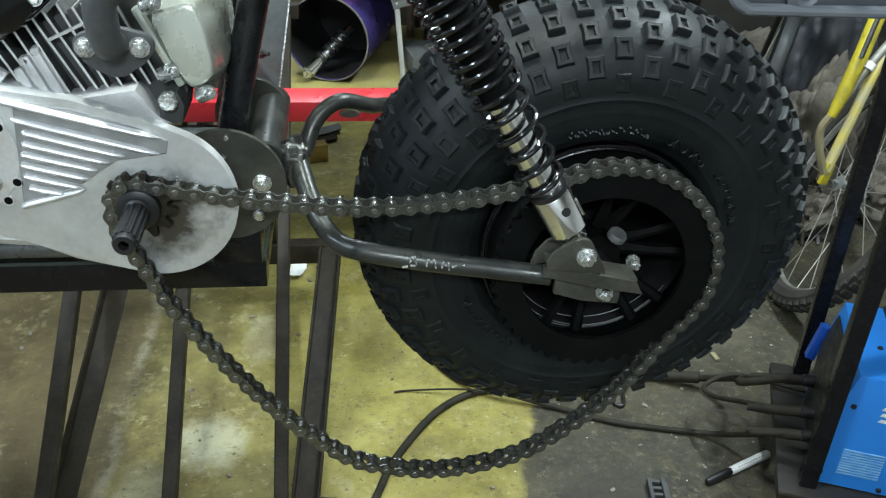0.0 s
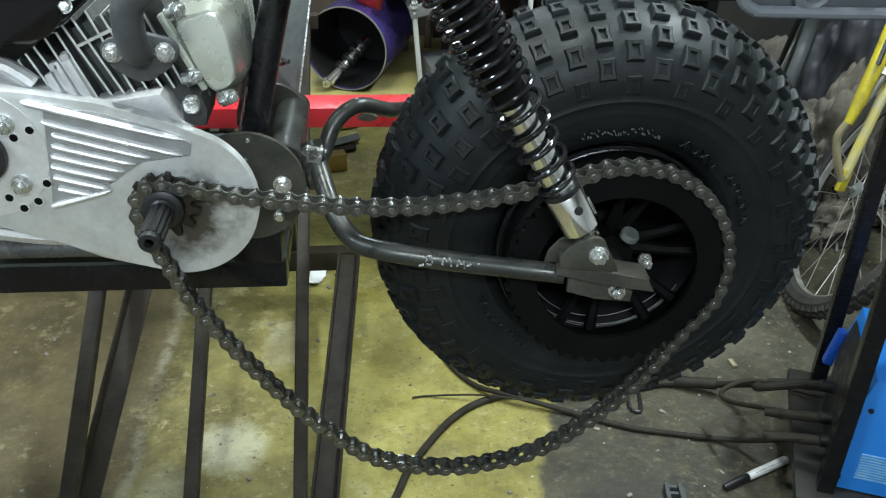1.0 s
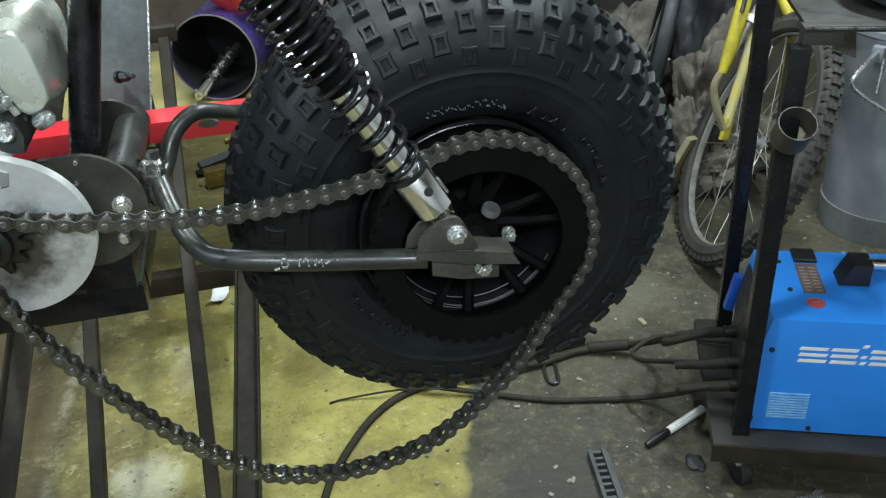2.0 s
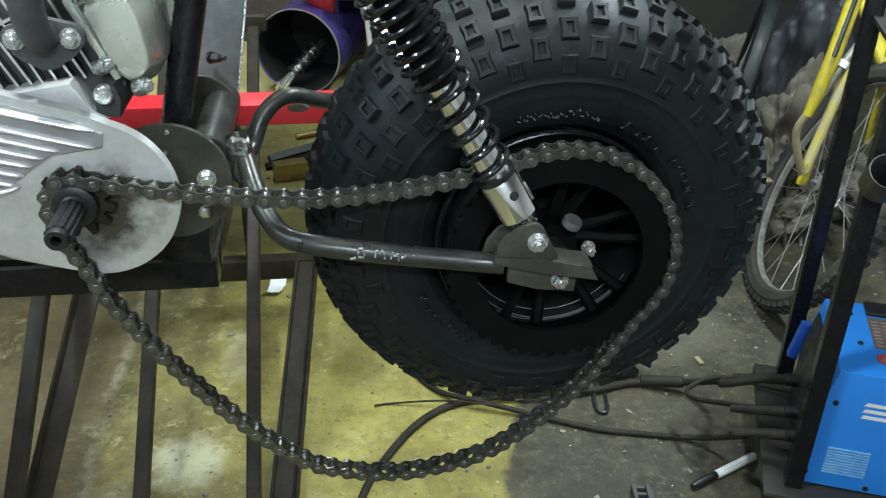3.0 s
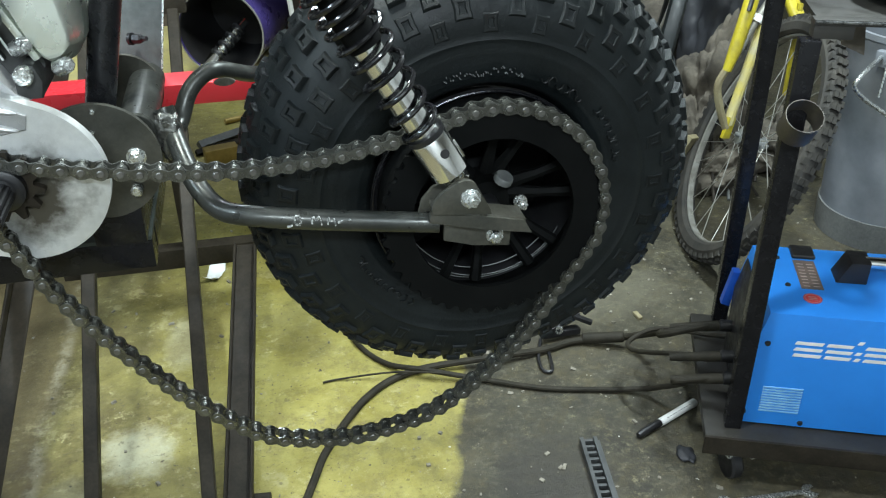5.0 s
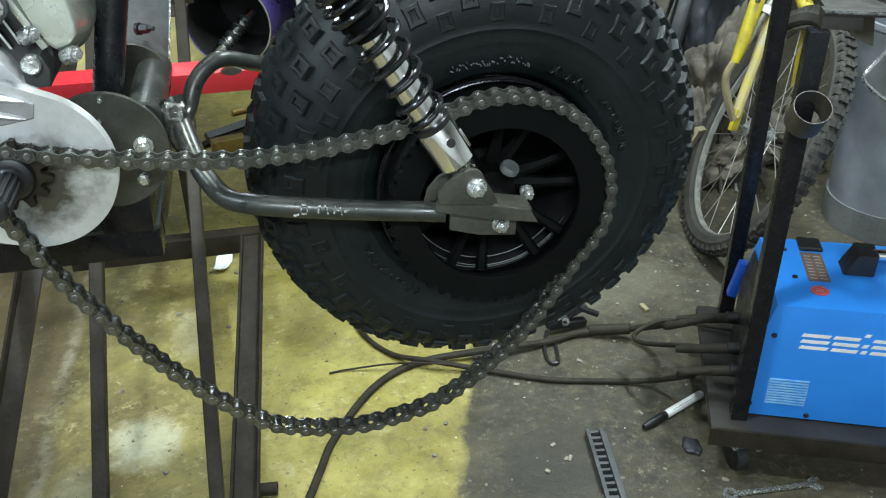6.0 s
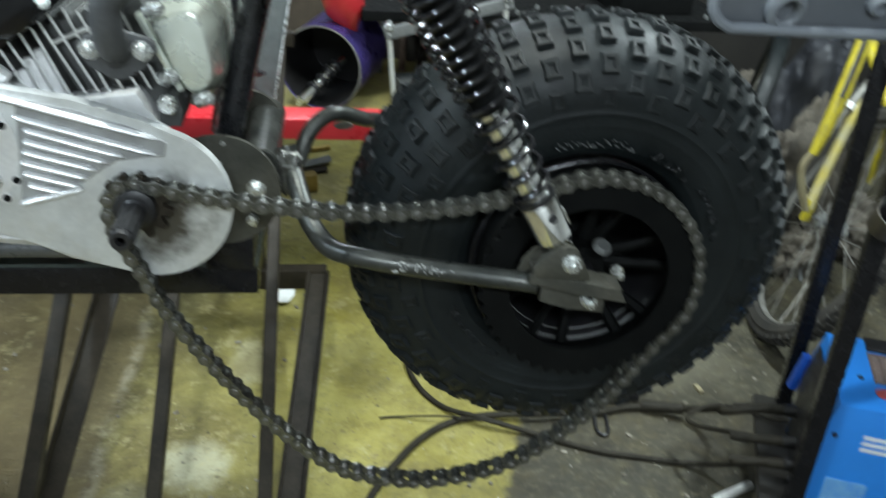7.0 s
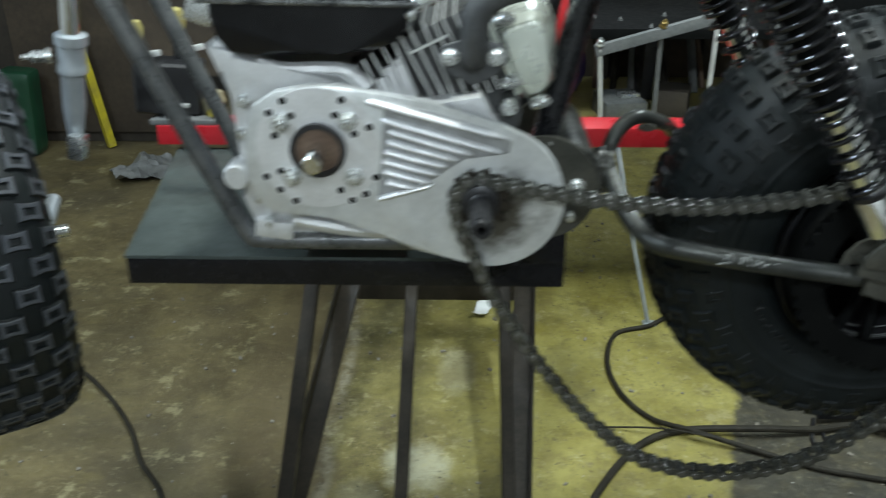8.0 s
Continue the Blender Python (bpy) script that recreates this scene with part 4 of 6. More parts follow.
# ---------------------------------------------------------------- engine
def engine():
    en = thing("engine", (-0.18, 0.76, 0.88), "small air-cooled engine with a silver gear case and finned cylinder", "engine")
    cx, cz, cr = -0.0915, 0.9395, 0.0745
    # gear case, back plate
    low = [(-0.122, 0.871), (-0.169, 0.883), (-0.215, 0.905), (-0.252, 0.921), (-0.285, 0.920), (-0.316, 0.925), (-0.333, 0.945), (-0.3365, 0.976), (-0.3335, 1.012), (-0.324, 1.036), (-0.302, 1.050),
           (-0.27, 1.056), (-0.239, 1.056), (-0.212, 1.050), (-0.15, 1.040), (-0.095, 1.023)]
    outline = low + arc(cx, cz, cr, 62, -112, 40)
    outline = outline[::-1]
    bm = BM()
    slab(bm, outline, 0.013, Matrix.Translation((0, 0.668, 0)), 0.003)
    case = part("gear_case", bm, ALUCASE, en, "flat brushed aluminium gear case")
    # raised cover between the flange and the round end
    # The field's greyer metal carries the shade of the grooves.
    bm = BM()
    slab(bm, [(-0.205, 0.941), (-0.150, 0.962), (-0.118, 0.985), (-0.075, 0.990), (-0.072, 1.003), (-0.10, 1.016), (-0.15, 1.032), (-0.196, 1.040), (-0.199, 1.0)], 0.004, Matrix.Translation((0, 0.6664, 0)), 0.001)
    part("ribbed_cover", bm, CASTGREY, case, "rougher field, greyer for the shade between the ribs")
    ribs = [((-0.2130, 1.0430), (-0.0790, 1.0060)), ((-0.1990, 1.0245), (-0.0805, 0.9905)), ((-0.1925, 1.0125), (-0.1100, 0.9885)), ((-0.1945, 1.0020), (-0.1240, 0.9825)), ((-0.1970, 0.9922), (-0.1350, 0.9755)),
            ((-0.1990, 0.9822), (-0.1430, 0.9670)), ((-0.1985, 0.9715), (-0.1505, 0.9585)), ((-0.2060, 0.9410), (-0.1490, 0.9570)), ((-0.1960, 0.9600), (-0.1660, 0.9525))]
    for a, b in ribs:
        bm = BM()
        p, q = Vector((a[0], 0.6655, a[1])), Vector((b[0], 0.6655, b[1]))
        stops = (0.0, 0.03, 0.5, 0.88, 0.96, 1.0)
        sweep(bm, [p.lerp(q, f) for f in stops], 0.002, 12, radii=[0.0010, 0.0029, 0.0031, 0.0027, 0.0019, 0.0006])
        bmesh.ops.scale(bm, vec=(1, 1.5, 1), space=Matrix.Translation((0, -0.6655, 0)), verts=bm.verts)
        part("rib", bm, ALU, case)
    # round face with the crank opening
    fx, fz = -0.262, 0.993
    bm = BM()
    annulus(bm, (fx, 0.6695, fz), (0, 1, 0), 0.0265, 0.062, 0.005, 56)
    part("flange_ring", bm, ALU, case)
    bm = BM()
    annulus(bm, (fx, 0.6645, fz), (0, 1, 0), 0.0225, 0.0275, 0.008, 40)
    part("seal_ring", bm, SATIN, case, "dark seal housing")
    bm = BM()
    lathe(bm, (fx, 0.664, fz), (0, 1, 0), [(0.0, 0.0), (0.0225, 0.0), (0.0225, 0.002), (0.0, 0.002)], 32)
    part("shaft_seal", bm, RUST, case, "brown shaft seal")
    bm = BM()
    cyl(bm, (fx, 0.664, fz), (fx, 0.620, fz), 0.0095, seg=24, bevel=0.0015)
    box(bm, (fx, 0.632, fz + 0.0095), (0.005, 0.03, 0.004), bevel=0.0008)
    part("crankshaft", bm, CHROME, en, "bright crankshaft stub")
    clusters = (((-0.297, 1.020), ((0.003, 0.022), (-0.011, 0.010), (0.010, 0.007), (-0.007, -0.013))), ((-0.232, 1.022), ((-0.005, 0.021), (-0.012, 0.006), (0.021, -0.006), (0.006, -0.013))),
                ((-0.290, 0.964), ((0.002, -0.026), (-0.013, -0.014), (-0.011, 0.006), (-0.026, 0.0))), ((-0.228, 0.964), ((0.022, 0.0), (-0.014, -0.014), (-0.003, -0.025), (0.011, -0.018))))
    for (bx, bz), offsets in clusters:
        bm = BM()
        hexbolt(bm, (bx, 0.667, bz), (0, -1, 0), 0.0078, 0.010)
        part("case_bolt", bm, ZINC, case)
        for ox, oz in offsets:
            bm = BM()
            lathe(bm, (bx + ox, 0.6672, bz + oz), (0, -1, 0), [(0.0038, 0.0), (0.0052, 0.0), (0.0052, 0.0008), (0.0038, 0.0008)], 14, closed=True)
            hole = part("hole_edge", bm, ALU, case)
            # A black disc paints the dark of the hole.
            bm = BM()
            lathe(bm, (bx + ox, 0.6668, bz + oz), (0, -1, 0), [(0, 0), (0.0038, 0.0), (0.0038, 0.0003), (0, 0.0003)], 14)
            part("bolt_hole", bm, FLATBLACK, hole)
    # output shaft with small sprocket
    sx, sz = -0.102, 0.9435
    bm = BM()
    teeth = 12
    prof = []
    for i in range(teeth * 4):
        a = 2 * math.pi * i / (teeth * 4)
        prof.append((sx + (0.024, 0.024, 0.033, 0.033)[i % 4] * math.cos(a), sz + (0.024, 0.024, 0.033, 0.033)[i % 4] * math.sin(a)))
    slab(bm, prof, 0.007, Matrix.Translation((0, 0.6565, 0)))
    part("drive_sprocket", bm, DARKSTEEL, en, "small toothed drive sprocket", smooth=False)
    bm = BM()
    lathe(bm, (sx, 0.668, sz), (0, -1, 0), [(0, 0), (0.019, 0), (0.019, 0.020), (0.0155, 0.022), (0.0118, 0.022), (0.0098, 0.024), (0.0098, 0.080), (0.0088, 0.082), (0.0045, 0.082), (0.0035, 0.076), (0, 0.076)], 28)
    part("output_shaft", bm, SATIN, en, "dark output shaft")
    bm = BM()
    prof = []
    for i in range(48):
        a = 2 * math.pi * i / 48
        r = 0.0112 if i % 4 < 2 else 0.0101
        prof.append((sx + r * math.cos(a), sz + r * math.sin(a)))
    slab(bm, prof, 0.05, Matrix.Translation((0, 0.592, 0)))
    part("spline", bm, SATIN, en, smooth=False)
    # crankcase behind the gear case
    bm = BM()
    slab(bm, [(-0.335, 0.885), (-0.14, 0.885), (-0.12, 0.95), (-0.15, 1.022), (-0.215, 1.040), (-0.242, 1.058), (-0.30, 1.060), (-0.345, 1.082), (-0.372, 1.088), (-0.362, 1.06), (-0.345, 1.04), (-0.352, 0.93)][::-1], 0.17, Matrix.Translation((0, 0.697, 0)), 0.006)
    crank = part("crankcase", bm, CAST, en, "cast aluminium crankcase")
    bm = BM()
    sweep(bm, curve([(-0.365, 0.712, 1.086), (-0.342, 0.715, 1.076), (-0.315, 0.712, 1.064), (-0.297, 0.712, 1.060), (-0.245, 0.712, 1.060), (-0.228, 0.712, 1.052), (-0.216, 0.712, 1.042)], 6), 0.009, 10)
    part("case_flange", bm, CAST, crank)
    bm = BM()
    sweep(bm, curve([(-0.30, 0.70, 0.905), (-0.25, 0.70, 0.895), (-0.2, 0.70, 0.89), (-0.15, 0.70, 0.89)], 6), 0.010, 10)
    part("case_flange", bm, CAST, crank)
    for x, z in ((-0.345, 0.957), (-0.338, 1.034), (-0.342, 1.0), (-0.330, 0.93), (-0.322, 0.903)):
        bm = BM()
        hexbolt(bm, (x, 0.70, z), (0, -1, 0), 0.007, 0.012)
        part("case_bolt", bm, ZINC, crank)
    part("case_foot", box(BM(), (-0.318, 0.700, 0.896), (0.040, 0.030, 0.020), (0, 8, 0), 0.004), CAST, crank)
    bm = BM()
    lathe(bm, (-0.349, 0.705, 0.959), (0, -1, 0), [(0, 0), (0.014, 0), (0.014, 0.028), (0.012, 0.031), (0, 0.031)], 12)
    part("oil_plug", bm, CAST, crank, "pale oil filler plug")
    # cylinder with fins, leaning up towards the head
    c = Vector((-0.155, 0.78, 1.062))
    tilt = 25
    u = Vector((math.cos(radians(tilt)), 0, math.sin(radians(tilt))))
    w = Vector((-u.z, 0, u.x))
    bm = BM()
    cyl(bm, c - u * 0.09, c + u * 0.062, 0.030, seg=28)
    box(bm, c + u * 0.018 - w * 0.003, (0.075, 0.100, 0.076), (0, -tilt, 0), 0.004)
    cylp = part("cylinder", bm, FIN, en, "dark finned cylinder")
    for k in range(13):
        s = -0.079 + k * 0.0113
        top = 0.031 + (s + 0.073) * 0.19 if s < -0.004 else (0.0445 if s < 0.02 else 0.036)
        low = -0.036 if s < -0.03 else (-0.044 if s < 0.0 else -0.051)
        bm = BM()
        box(bm, c + u * s + w * (top + low) / 2 + Vector((0, 0.003, 0)), (0.0026, 0.125, top - low), (0, -tilt + 2.5 * math.sin(k * 1.7), 0), 0.0011)
        # Flat sides get the dark casting: the shade between fins, put in colour.
        for f in bm.faces:
            f.normal_update()
            f.material_index = 1 if abs(f.normal.dot(u)) > 0.8 else 0
        part("fin", bm, [FINEDGE, FIN], cylp)
    for s0, s1, q in ((-0.084, -0.056, -0.006), (-0.012, 0.030, 0.020)):
        bm = BM()
        box(bm, c + u * (s0 + s1) / 2 + w * q + Vector((0, -0.058, 0)), (s1 - s0, 0.006, 0.0028), (0, -tilt, 0), 0.0008)
        part("fin_bridge", bm, FINEDGE, cylp)
    # solid cast webs that join the fins over the tappet gallery
    for k, (at, long) in enumerate(((-0.062, 0.026), (-0.050, 0.046), (-0.039, 0.056), (-0.028, 0.052))):
        bm = BM()
        box(bm, c + u * at + w * (-0.020 + 0.17 * long) + Vector((0, -0.060, 0)), (0.0082, 0.010, long), (0, -tilt + 3, 0), 0.003)
        part("fin_web", bm, ALU, cylp)
    for s, q in ((-0.040, 0.014), (-0.026, 0.017)):
        bm = BM()
        lathe(bm, c + u * s + w * q + Vector((0, -0.058, 0)), (0, -1, 0), [(0, 0), (0.0045, 0), (0.0045, 0.005), (0.0035, 0.007), (0, 0.007)], 16)
        part("fin_boss", bm, CAST, cylp)
    # head and valve cover
    bm = BM()
    box(bm, c + u * 0.066 - w * 0.003, (0.024, 0.112, 0.088), (0, -tilt, 0), 0.005)
    slab(bm, [(-0.122, 1.030), (-0.100, 1.060), (-0.068, 1.056), (-0.060, 1.028), (-0.066, 1.010), (-0.098, 1.008)][::-1], 0.10, Matrix.Translation((0, 0.728, 0)), 0.003)
    part("cylinder_head", bm, FIN, en)
    vc = Vector((-0.080, 0.772, 1.070))
    bm = BM()
    box(bm, vc, (0.007, 0.114, 0.078), (0, -25, 0), 0.003)
    cov = part("cover_flange", bm, VALVE, en)
    face = [(-0.084, 1.100), (-0.054, 1.110), (-0.045, 1.106), (-0.0385, 1.090), (-0.0335, 1.049), (-0.043, 1.039), (-0.057, 1.036), (-0.069, 1.059)]
    skirt = [(-0.088, 1.113), (-0.052, 1.122), (-0.034, 1.117), (-0.0255, 1.096), (-0.0235, 1.046), (-0.037, 1.025), (-0.054, 1.019), (-0.071, 1.038)]

    def rounded(f, y, shrink=1.0):
        """The cover's outline between its face and its skirt, with softened corners."""
        o = [Vector((a[0] * (1 - f) + b[0] * f, y, a[1] * (1 - f) + b[1] * f)) for a, b in zip(face, skirt)]
        mid = sum(o, Vector()) / len(o)
        o = [mid + (p - mid) * shrink for p in o]
        return [p.lerp(o[(k + d) % len(o)], q) for k, p in enumerate(o) for d, q in ((-1, 0.32), (-1, 0.14), (1, 0.14), (1, 0.32))]
    bm = BM()
    rings(bm, [rounded(0.0, 0.7120, 0.90), rounded(0.0, 0.7122, 0.96), rounded(0.08, 0.7138), rounded(0.16, 0.717), rounded(0.5, 0.728), rounded(0.85, 0.742), rounded(1.0, 0.756), rounded(1.0, 0.820)])
    part("valve_cover", bm, VALVE, cov, "bright plated valve cover")
    for x, z in ((-0.079, 1.111), (-0.0710, 1.0500), (-0.0405, 1.030)):
        bm = BM()
        cyl(bm, (x - 0.010, 0.716, z - 0.005), (x, 0.713, z), 0.0075, seg=16, bevel=0.0015)
        hexbolt(bm, (x, 0.712, z), (0.6, -1, 0.2), 0.0058, 0.009)
        part("cover_bolt", bm, ZINC, cov)
    bm = BM()
    cyl(bm, (-0.074, 0.706, 1.027), (-0.074, 0.694, 1.027), 0.0085, seg=20, bevel=0.0015)
    cyl(bm, (-0.074, 0.692, 1.027), (-0.074, 0.6955, 1.027), 0.004, seg=12)
    part("stud_washer", bm, ZINC, cov)
    bm = BM()
    slab(bm, [(-0.170, 1.026), (-0.124, 1.033), (-0.102, 1.0365), (-0.095, 1.027), (-0.088, 1.012), (-0.073, 1.004), (-0.112, 1.008), (-0.16, 1.018)][::-1], 0.03, Matrix.Translation((0, 0.701, 0)), 0.002)
    part("head_shroud", bm, CAST, en, "bent light metal cooling shroud")
    bm = BM()
    slab(bm, [(-0.074, 1.036), (-0.066, 1.034), (-0.061, 1.02), (-0.064, 1.004), (-0.084, 1.004), (-0.084, 1.02)][::-1], 0.06, Matrix.Translation((0, 0.703, 0)), 0.002)
    part("head_foot", bm, FIN, en)
    # exhaust
    bm = BM()
    slab(bm, arc(-0.132, 1.081, 0.012, 110, 250, 10) + arc(-0.1105, 1.075, 0.021, 215, 325, 10) + arc(-0.089, 1.081, 0.012, -70, 70, 10) + [(-0.1105, 1.099)], 0.007, Matrix.Translation((0, 0.684, 0)), 0.0015)
    ex = part("exhaust_flange", bm, EXHAUST, en, "dark exhaust flange")
    for x in (-0.133, -0.0885):
        bm = BM()
        hexbolt(bm, (x, 0.684, 1.081), (0, -1, 0), 0.0072, 0.009)
        part("flange_bolt", bm, ZINC, ex)
    bm = BM()
    sweep(bm, curve([(-0.1105, 0.70, 1.081), (-0.110, 0.672, 1.087), (-0.110, 0.66, 1.104), (-0.108, 0.657, 1.127), (-0.094, 0.657, 1.142), (-0.066, 0.658, 1.152), (0.03, 0.662, 1.170), (0.10, 0.668, 1.185), (0.16, 0.672, 1.2)], 7), 0.0135, 18)
    part("exhaust_pipe", bm, EXHAUST, ex, "sooty exhaust pipe")
    bm = BM()
    lathe(bm, (0.070, 0.66, 1.205), (0.05, 1, 0.02), [(0, 0), (0.036, 0), (0.048, 0.006), (0.050, 0.014), (0.050, 0.14), (0.044, 0.15), (0, 0.15)], 36)
    part("muffler", bm, CHROME, ex, "bright steel muffler")
    # tank / box above the engine
    bm = BM()
    slab(bm, [(-0.168, 1.222), (-0.169, 1.122), (-0.174, 1.105), (-0.187, 1.091), (-0.205, 1.0835), (-0.24, 1.081), (-0.325, 1.0785), (-0.348, 1.082), (-0.359, 1.095), (-0.364, 1.115), (-0.366, 1.222)][::-1], 0.19, Matrix.Translation((0, 0.692, 0)), 0.007)
    tk = part("fuel_tank", bm, TANKBLACK, en, "glossy black fuel tank")
    bm = BM()
    box(bm, (-0.267, 0.786, 1.131), (0.212, 0.206, 0.0055), (0, 1.0, 0), 0.0025, 2)
    part("tank_seam", bm, SEAM, tk, "seam edge with the ceiling's gleam in its colour")
    bm = BM()
    for p in ((-0.165, 0.70, 1.128), (-0.155, 0.705, 1.132), (-0.15, 0.70, 1.14), (-0.172, 0.70, 1.117)):
        hexbolt(bm, p, (0.3, -1, 0.3), 0.0055, 0.01)
    box(bm, (-0.155, 0.72, 1.129), (0.05, 0.012, 0.006), (0, -8, 0), 0.001)
    part("tank_bracket", bm, ZINC, en)
    bm = BM()
    box(bm, (-0.385, 0.75, 1.112), (0.03, 0.03, 0.024), (0, 20, 0), 0.004)
    part("cable_clamp", bm, ZINC, en)
    return en


engine()


# ---------------------------------------------------------------- shock absorbers
def shock(P0, P1, name_label):
    P0, P1 = Vector(P0), Vector(P1)
    d = (P1 - P0).normalized()
    L = (P1 - P0).length
    sh = thing("shock_absorber", P0, name_label, "shock absorber", "shock absorbers")
    bm = BM()
    lathe(bm, P0, d, [(0, 0.014), (0.0115, 0.014), (0.0130, 0.020), (0.0182, 0.025), (0.0182, 0.064), (0.0165, 0.067), (0, 0.067)], 28)
    cyl(bm, P0 - Vector((0, 0.012, 0)), P0 + Vector((0, 0.012, 0)), 0.0125, seg=22, bevel=0.002)
    box(bm, P0 + d * 0.012, (0.02, 0.018, 0.02), (0, 0, 0), 0.003)
    part("lower_clevis", bm, CHROME, sh, "chromed lower clevis")
    bm = BM()
    lathe(bm, P0, d, [(0, 0.060), (0.0140, 0.060), (0.0140, 0.175), (0, 0.175)], 28)
    part("damper_rod", bm, CHROME, sh, "chromed damper body")
    bm = BM()
    lathe(bm, P0, d, [(0, 0.064), (0.0165, 0.064), (0.0185, 0.067), (0.0185, 0.071), (0.012, 0.072), (0, 0.072)], 28)
    part("spring_seat", bm, SATIN, sh)
    bm = BM()
    lathe(bm, P0, d, [(0, 0.165), (0.0155, 0.165), (0.0155, L - 0.02), (0, L - 0.02)], 24)
    part("upper_body", bm, FLATBLACK, sh)
    u, v = axes(d)
    pts = []
    s0, s1 = 0.070, L - 0.022
    phase = 0.0
    n = 420
    step = (s1 - s0) / n
    for i in range(n + 1):
        f = i / n
        pitch = 0.0192 if f < 0.46 else (0.0192 - (f - 0.46) / 0.10 * 0.0082 if f < 0.56 else 0.0110)
        pts.append(P0 + d * (s0 + step * i) + (u * math.cos(phase) + v * math.sin(phase)) * (0.0178 + 0.0056 * min(1.0, f / 0.5) + 0.007 * max(0.0, f - 0.5)))
        phase += 2 * math.pi * step / pitch
    part("spring", sweep(BM(), pts, 0.0027, 10), GLOSSBLACK, sh, "glossy black coil spring")
    bm = BM()
    lathe(bm, P0, d, [(0, L - 0.024), (0.029, L - 0.024), (0.031, L - 0.021), (0.031, L - 0.014), (0.02, L - 0.008), (0.014, L + 0.01), (0, L + 0.01)], 28)
    part("top_cap", bm, CHROME, sh, "bright top cap")
    bm = BM()
    hexbolt(bm, P0 + Vector((0.002, -0.0202, 0.0025)), (0, -1, 0), 0.0078, 0.009)
    part("mount_bolt", bm, ZINC, sh)
    bm = BM()
    box(bm, P0 + d * 0.044 + Vector((0.0155, -0.002, 0.006)), (0.006, 0.005, 0.020), (0, -30, 0), 0.001)
    part("clamp_tab", bm, CHROME, sh)
    # Dark plug in place of the shaded hole.
    bm = BM()
    cyl(bm, P0 + d * 0.047, P0 + d * 0.047 + Vector((0.003, -0.0182, 0.006)), 0.0042, seg=14)
    part("clevis_hole", bm, SATIN, sh)
    return sh


shock((0.296, 0.620, 0.912), (0.140, 0.628, 1.182), "black coil-spring shock absorber with a chromed lower clevis")
shock((0.296, 0.975, 0.912), (0.140, 0.965, 1.182), "black coil-spring shock absorber behind the wheel")


# ---------------------------------------------------------------- chain
def drive_chain():
    ch = thing("drive_chain", (0.1, 0.66, 0.60), "oily steel roller chain hanging slack below the swingarm", "chain")
    W = (0.337, 0.861, 0.1150)
    loop = [(-0.1, 0.9665), (-0.075, 0.9600), (-0.02, 0.9495), (0.038, 0.9415), (0.101, 0.937), (0.166, 0.9405), (0.225, 0.949)]
    loop += arc(*W, 116, -22, 14)
    loop += [(0.4155, 0.778), (0.379, 0.719), (0.334, 0.669), (0.273, 0.6225), (0.209, 0.604), (0.163, 0.602), (0.112, 0.612), (0.074, 0.630), (0.02, 0.681), (-0.025, 0.737), (-0.061, 0.790), (-0.089, 0.838), (-0.109, 0.884)]
    loop += [(-0.122, 0.912), (-0.1275, 0.932), (-0.1255, 0.952), (-0.1155, 0.964)]
    line = curve([(x, 0.66, z) for x, z in loop], 24, closed=True)
    dist = [0.0]
    for a, b in zip(line, line[1:] + line[:1]):
        dist.append(dist[-1] + (b - a).length)
    total = dist[-1]
    count = 2 * round(total / 0.0162 / 2)
    pts, j = [], 0
    for i in range(count):
        s = total * i / count
        while dist[j + 1] < s:
            j += 1
        a, b = line[j], line[(j + 1) % len(line)]
        pts.append(a.lerp(b, (s - dist[j]) / (dist[j + 1] - dist[j])))
    pitch = total / count

    def plate(bm, y, half, thick, waist=0.0040, r=0.0065):
        top = arc(half, 0, r, 115, -115, 10) + arc(-half, 0, r, 295, 65, 10)
        top.insert(11, (0, -waist))
        top.append((0, waist))
        slab(bm, top, thick, Matrix.Translation((0, y - thick / 2, 0)))
    meshes = []
    for kind in (0, 1):
        bm = BM()
        if kind == 0:
            for y in (-0.0078, 0.0078):
                plate(bm, y, pitch / 2, 0.002)
        else:
            for y in (-0.0055, 0.0055):
                plate(bm, y, pitch / 2, 0.002, r=0.0067)
            for x in (-pitch / 2, pitch / 2):
                cyl(bm, (x, -0.0044, 0), (x, 0.0044, 0), 0.0051, seg=10)
        if kind == 0:
            k = len(bm.faces)
            for x in (-pitch / 2, pitch / 2):
                cyl(bm, (x, -0.0098, 0), (x, 0.0098, 0), 0.0034, seg=12, bevel=0.0006)
            bm.faces.ensure_lookup_table()
            for f in bm.faces[k:]:
                f.material_index = 1
        meshes.append(mesh_of("chain_link", bm, [CHAIN, PIN]))
    for i in range(count):
        a, b = pts[i], pts[(i + 1) % count]
        ob = new("chain_link", meshes[i % 2])
        ob.parent = ch
        mid = (a + b) / 2 - ORIGIN[ch]
        ob.location = mid
        ob.rotation_euler = (0, -math.atan2(b.z - a.z, b.x - a.x), 0)


drive_chain()


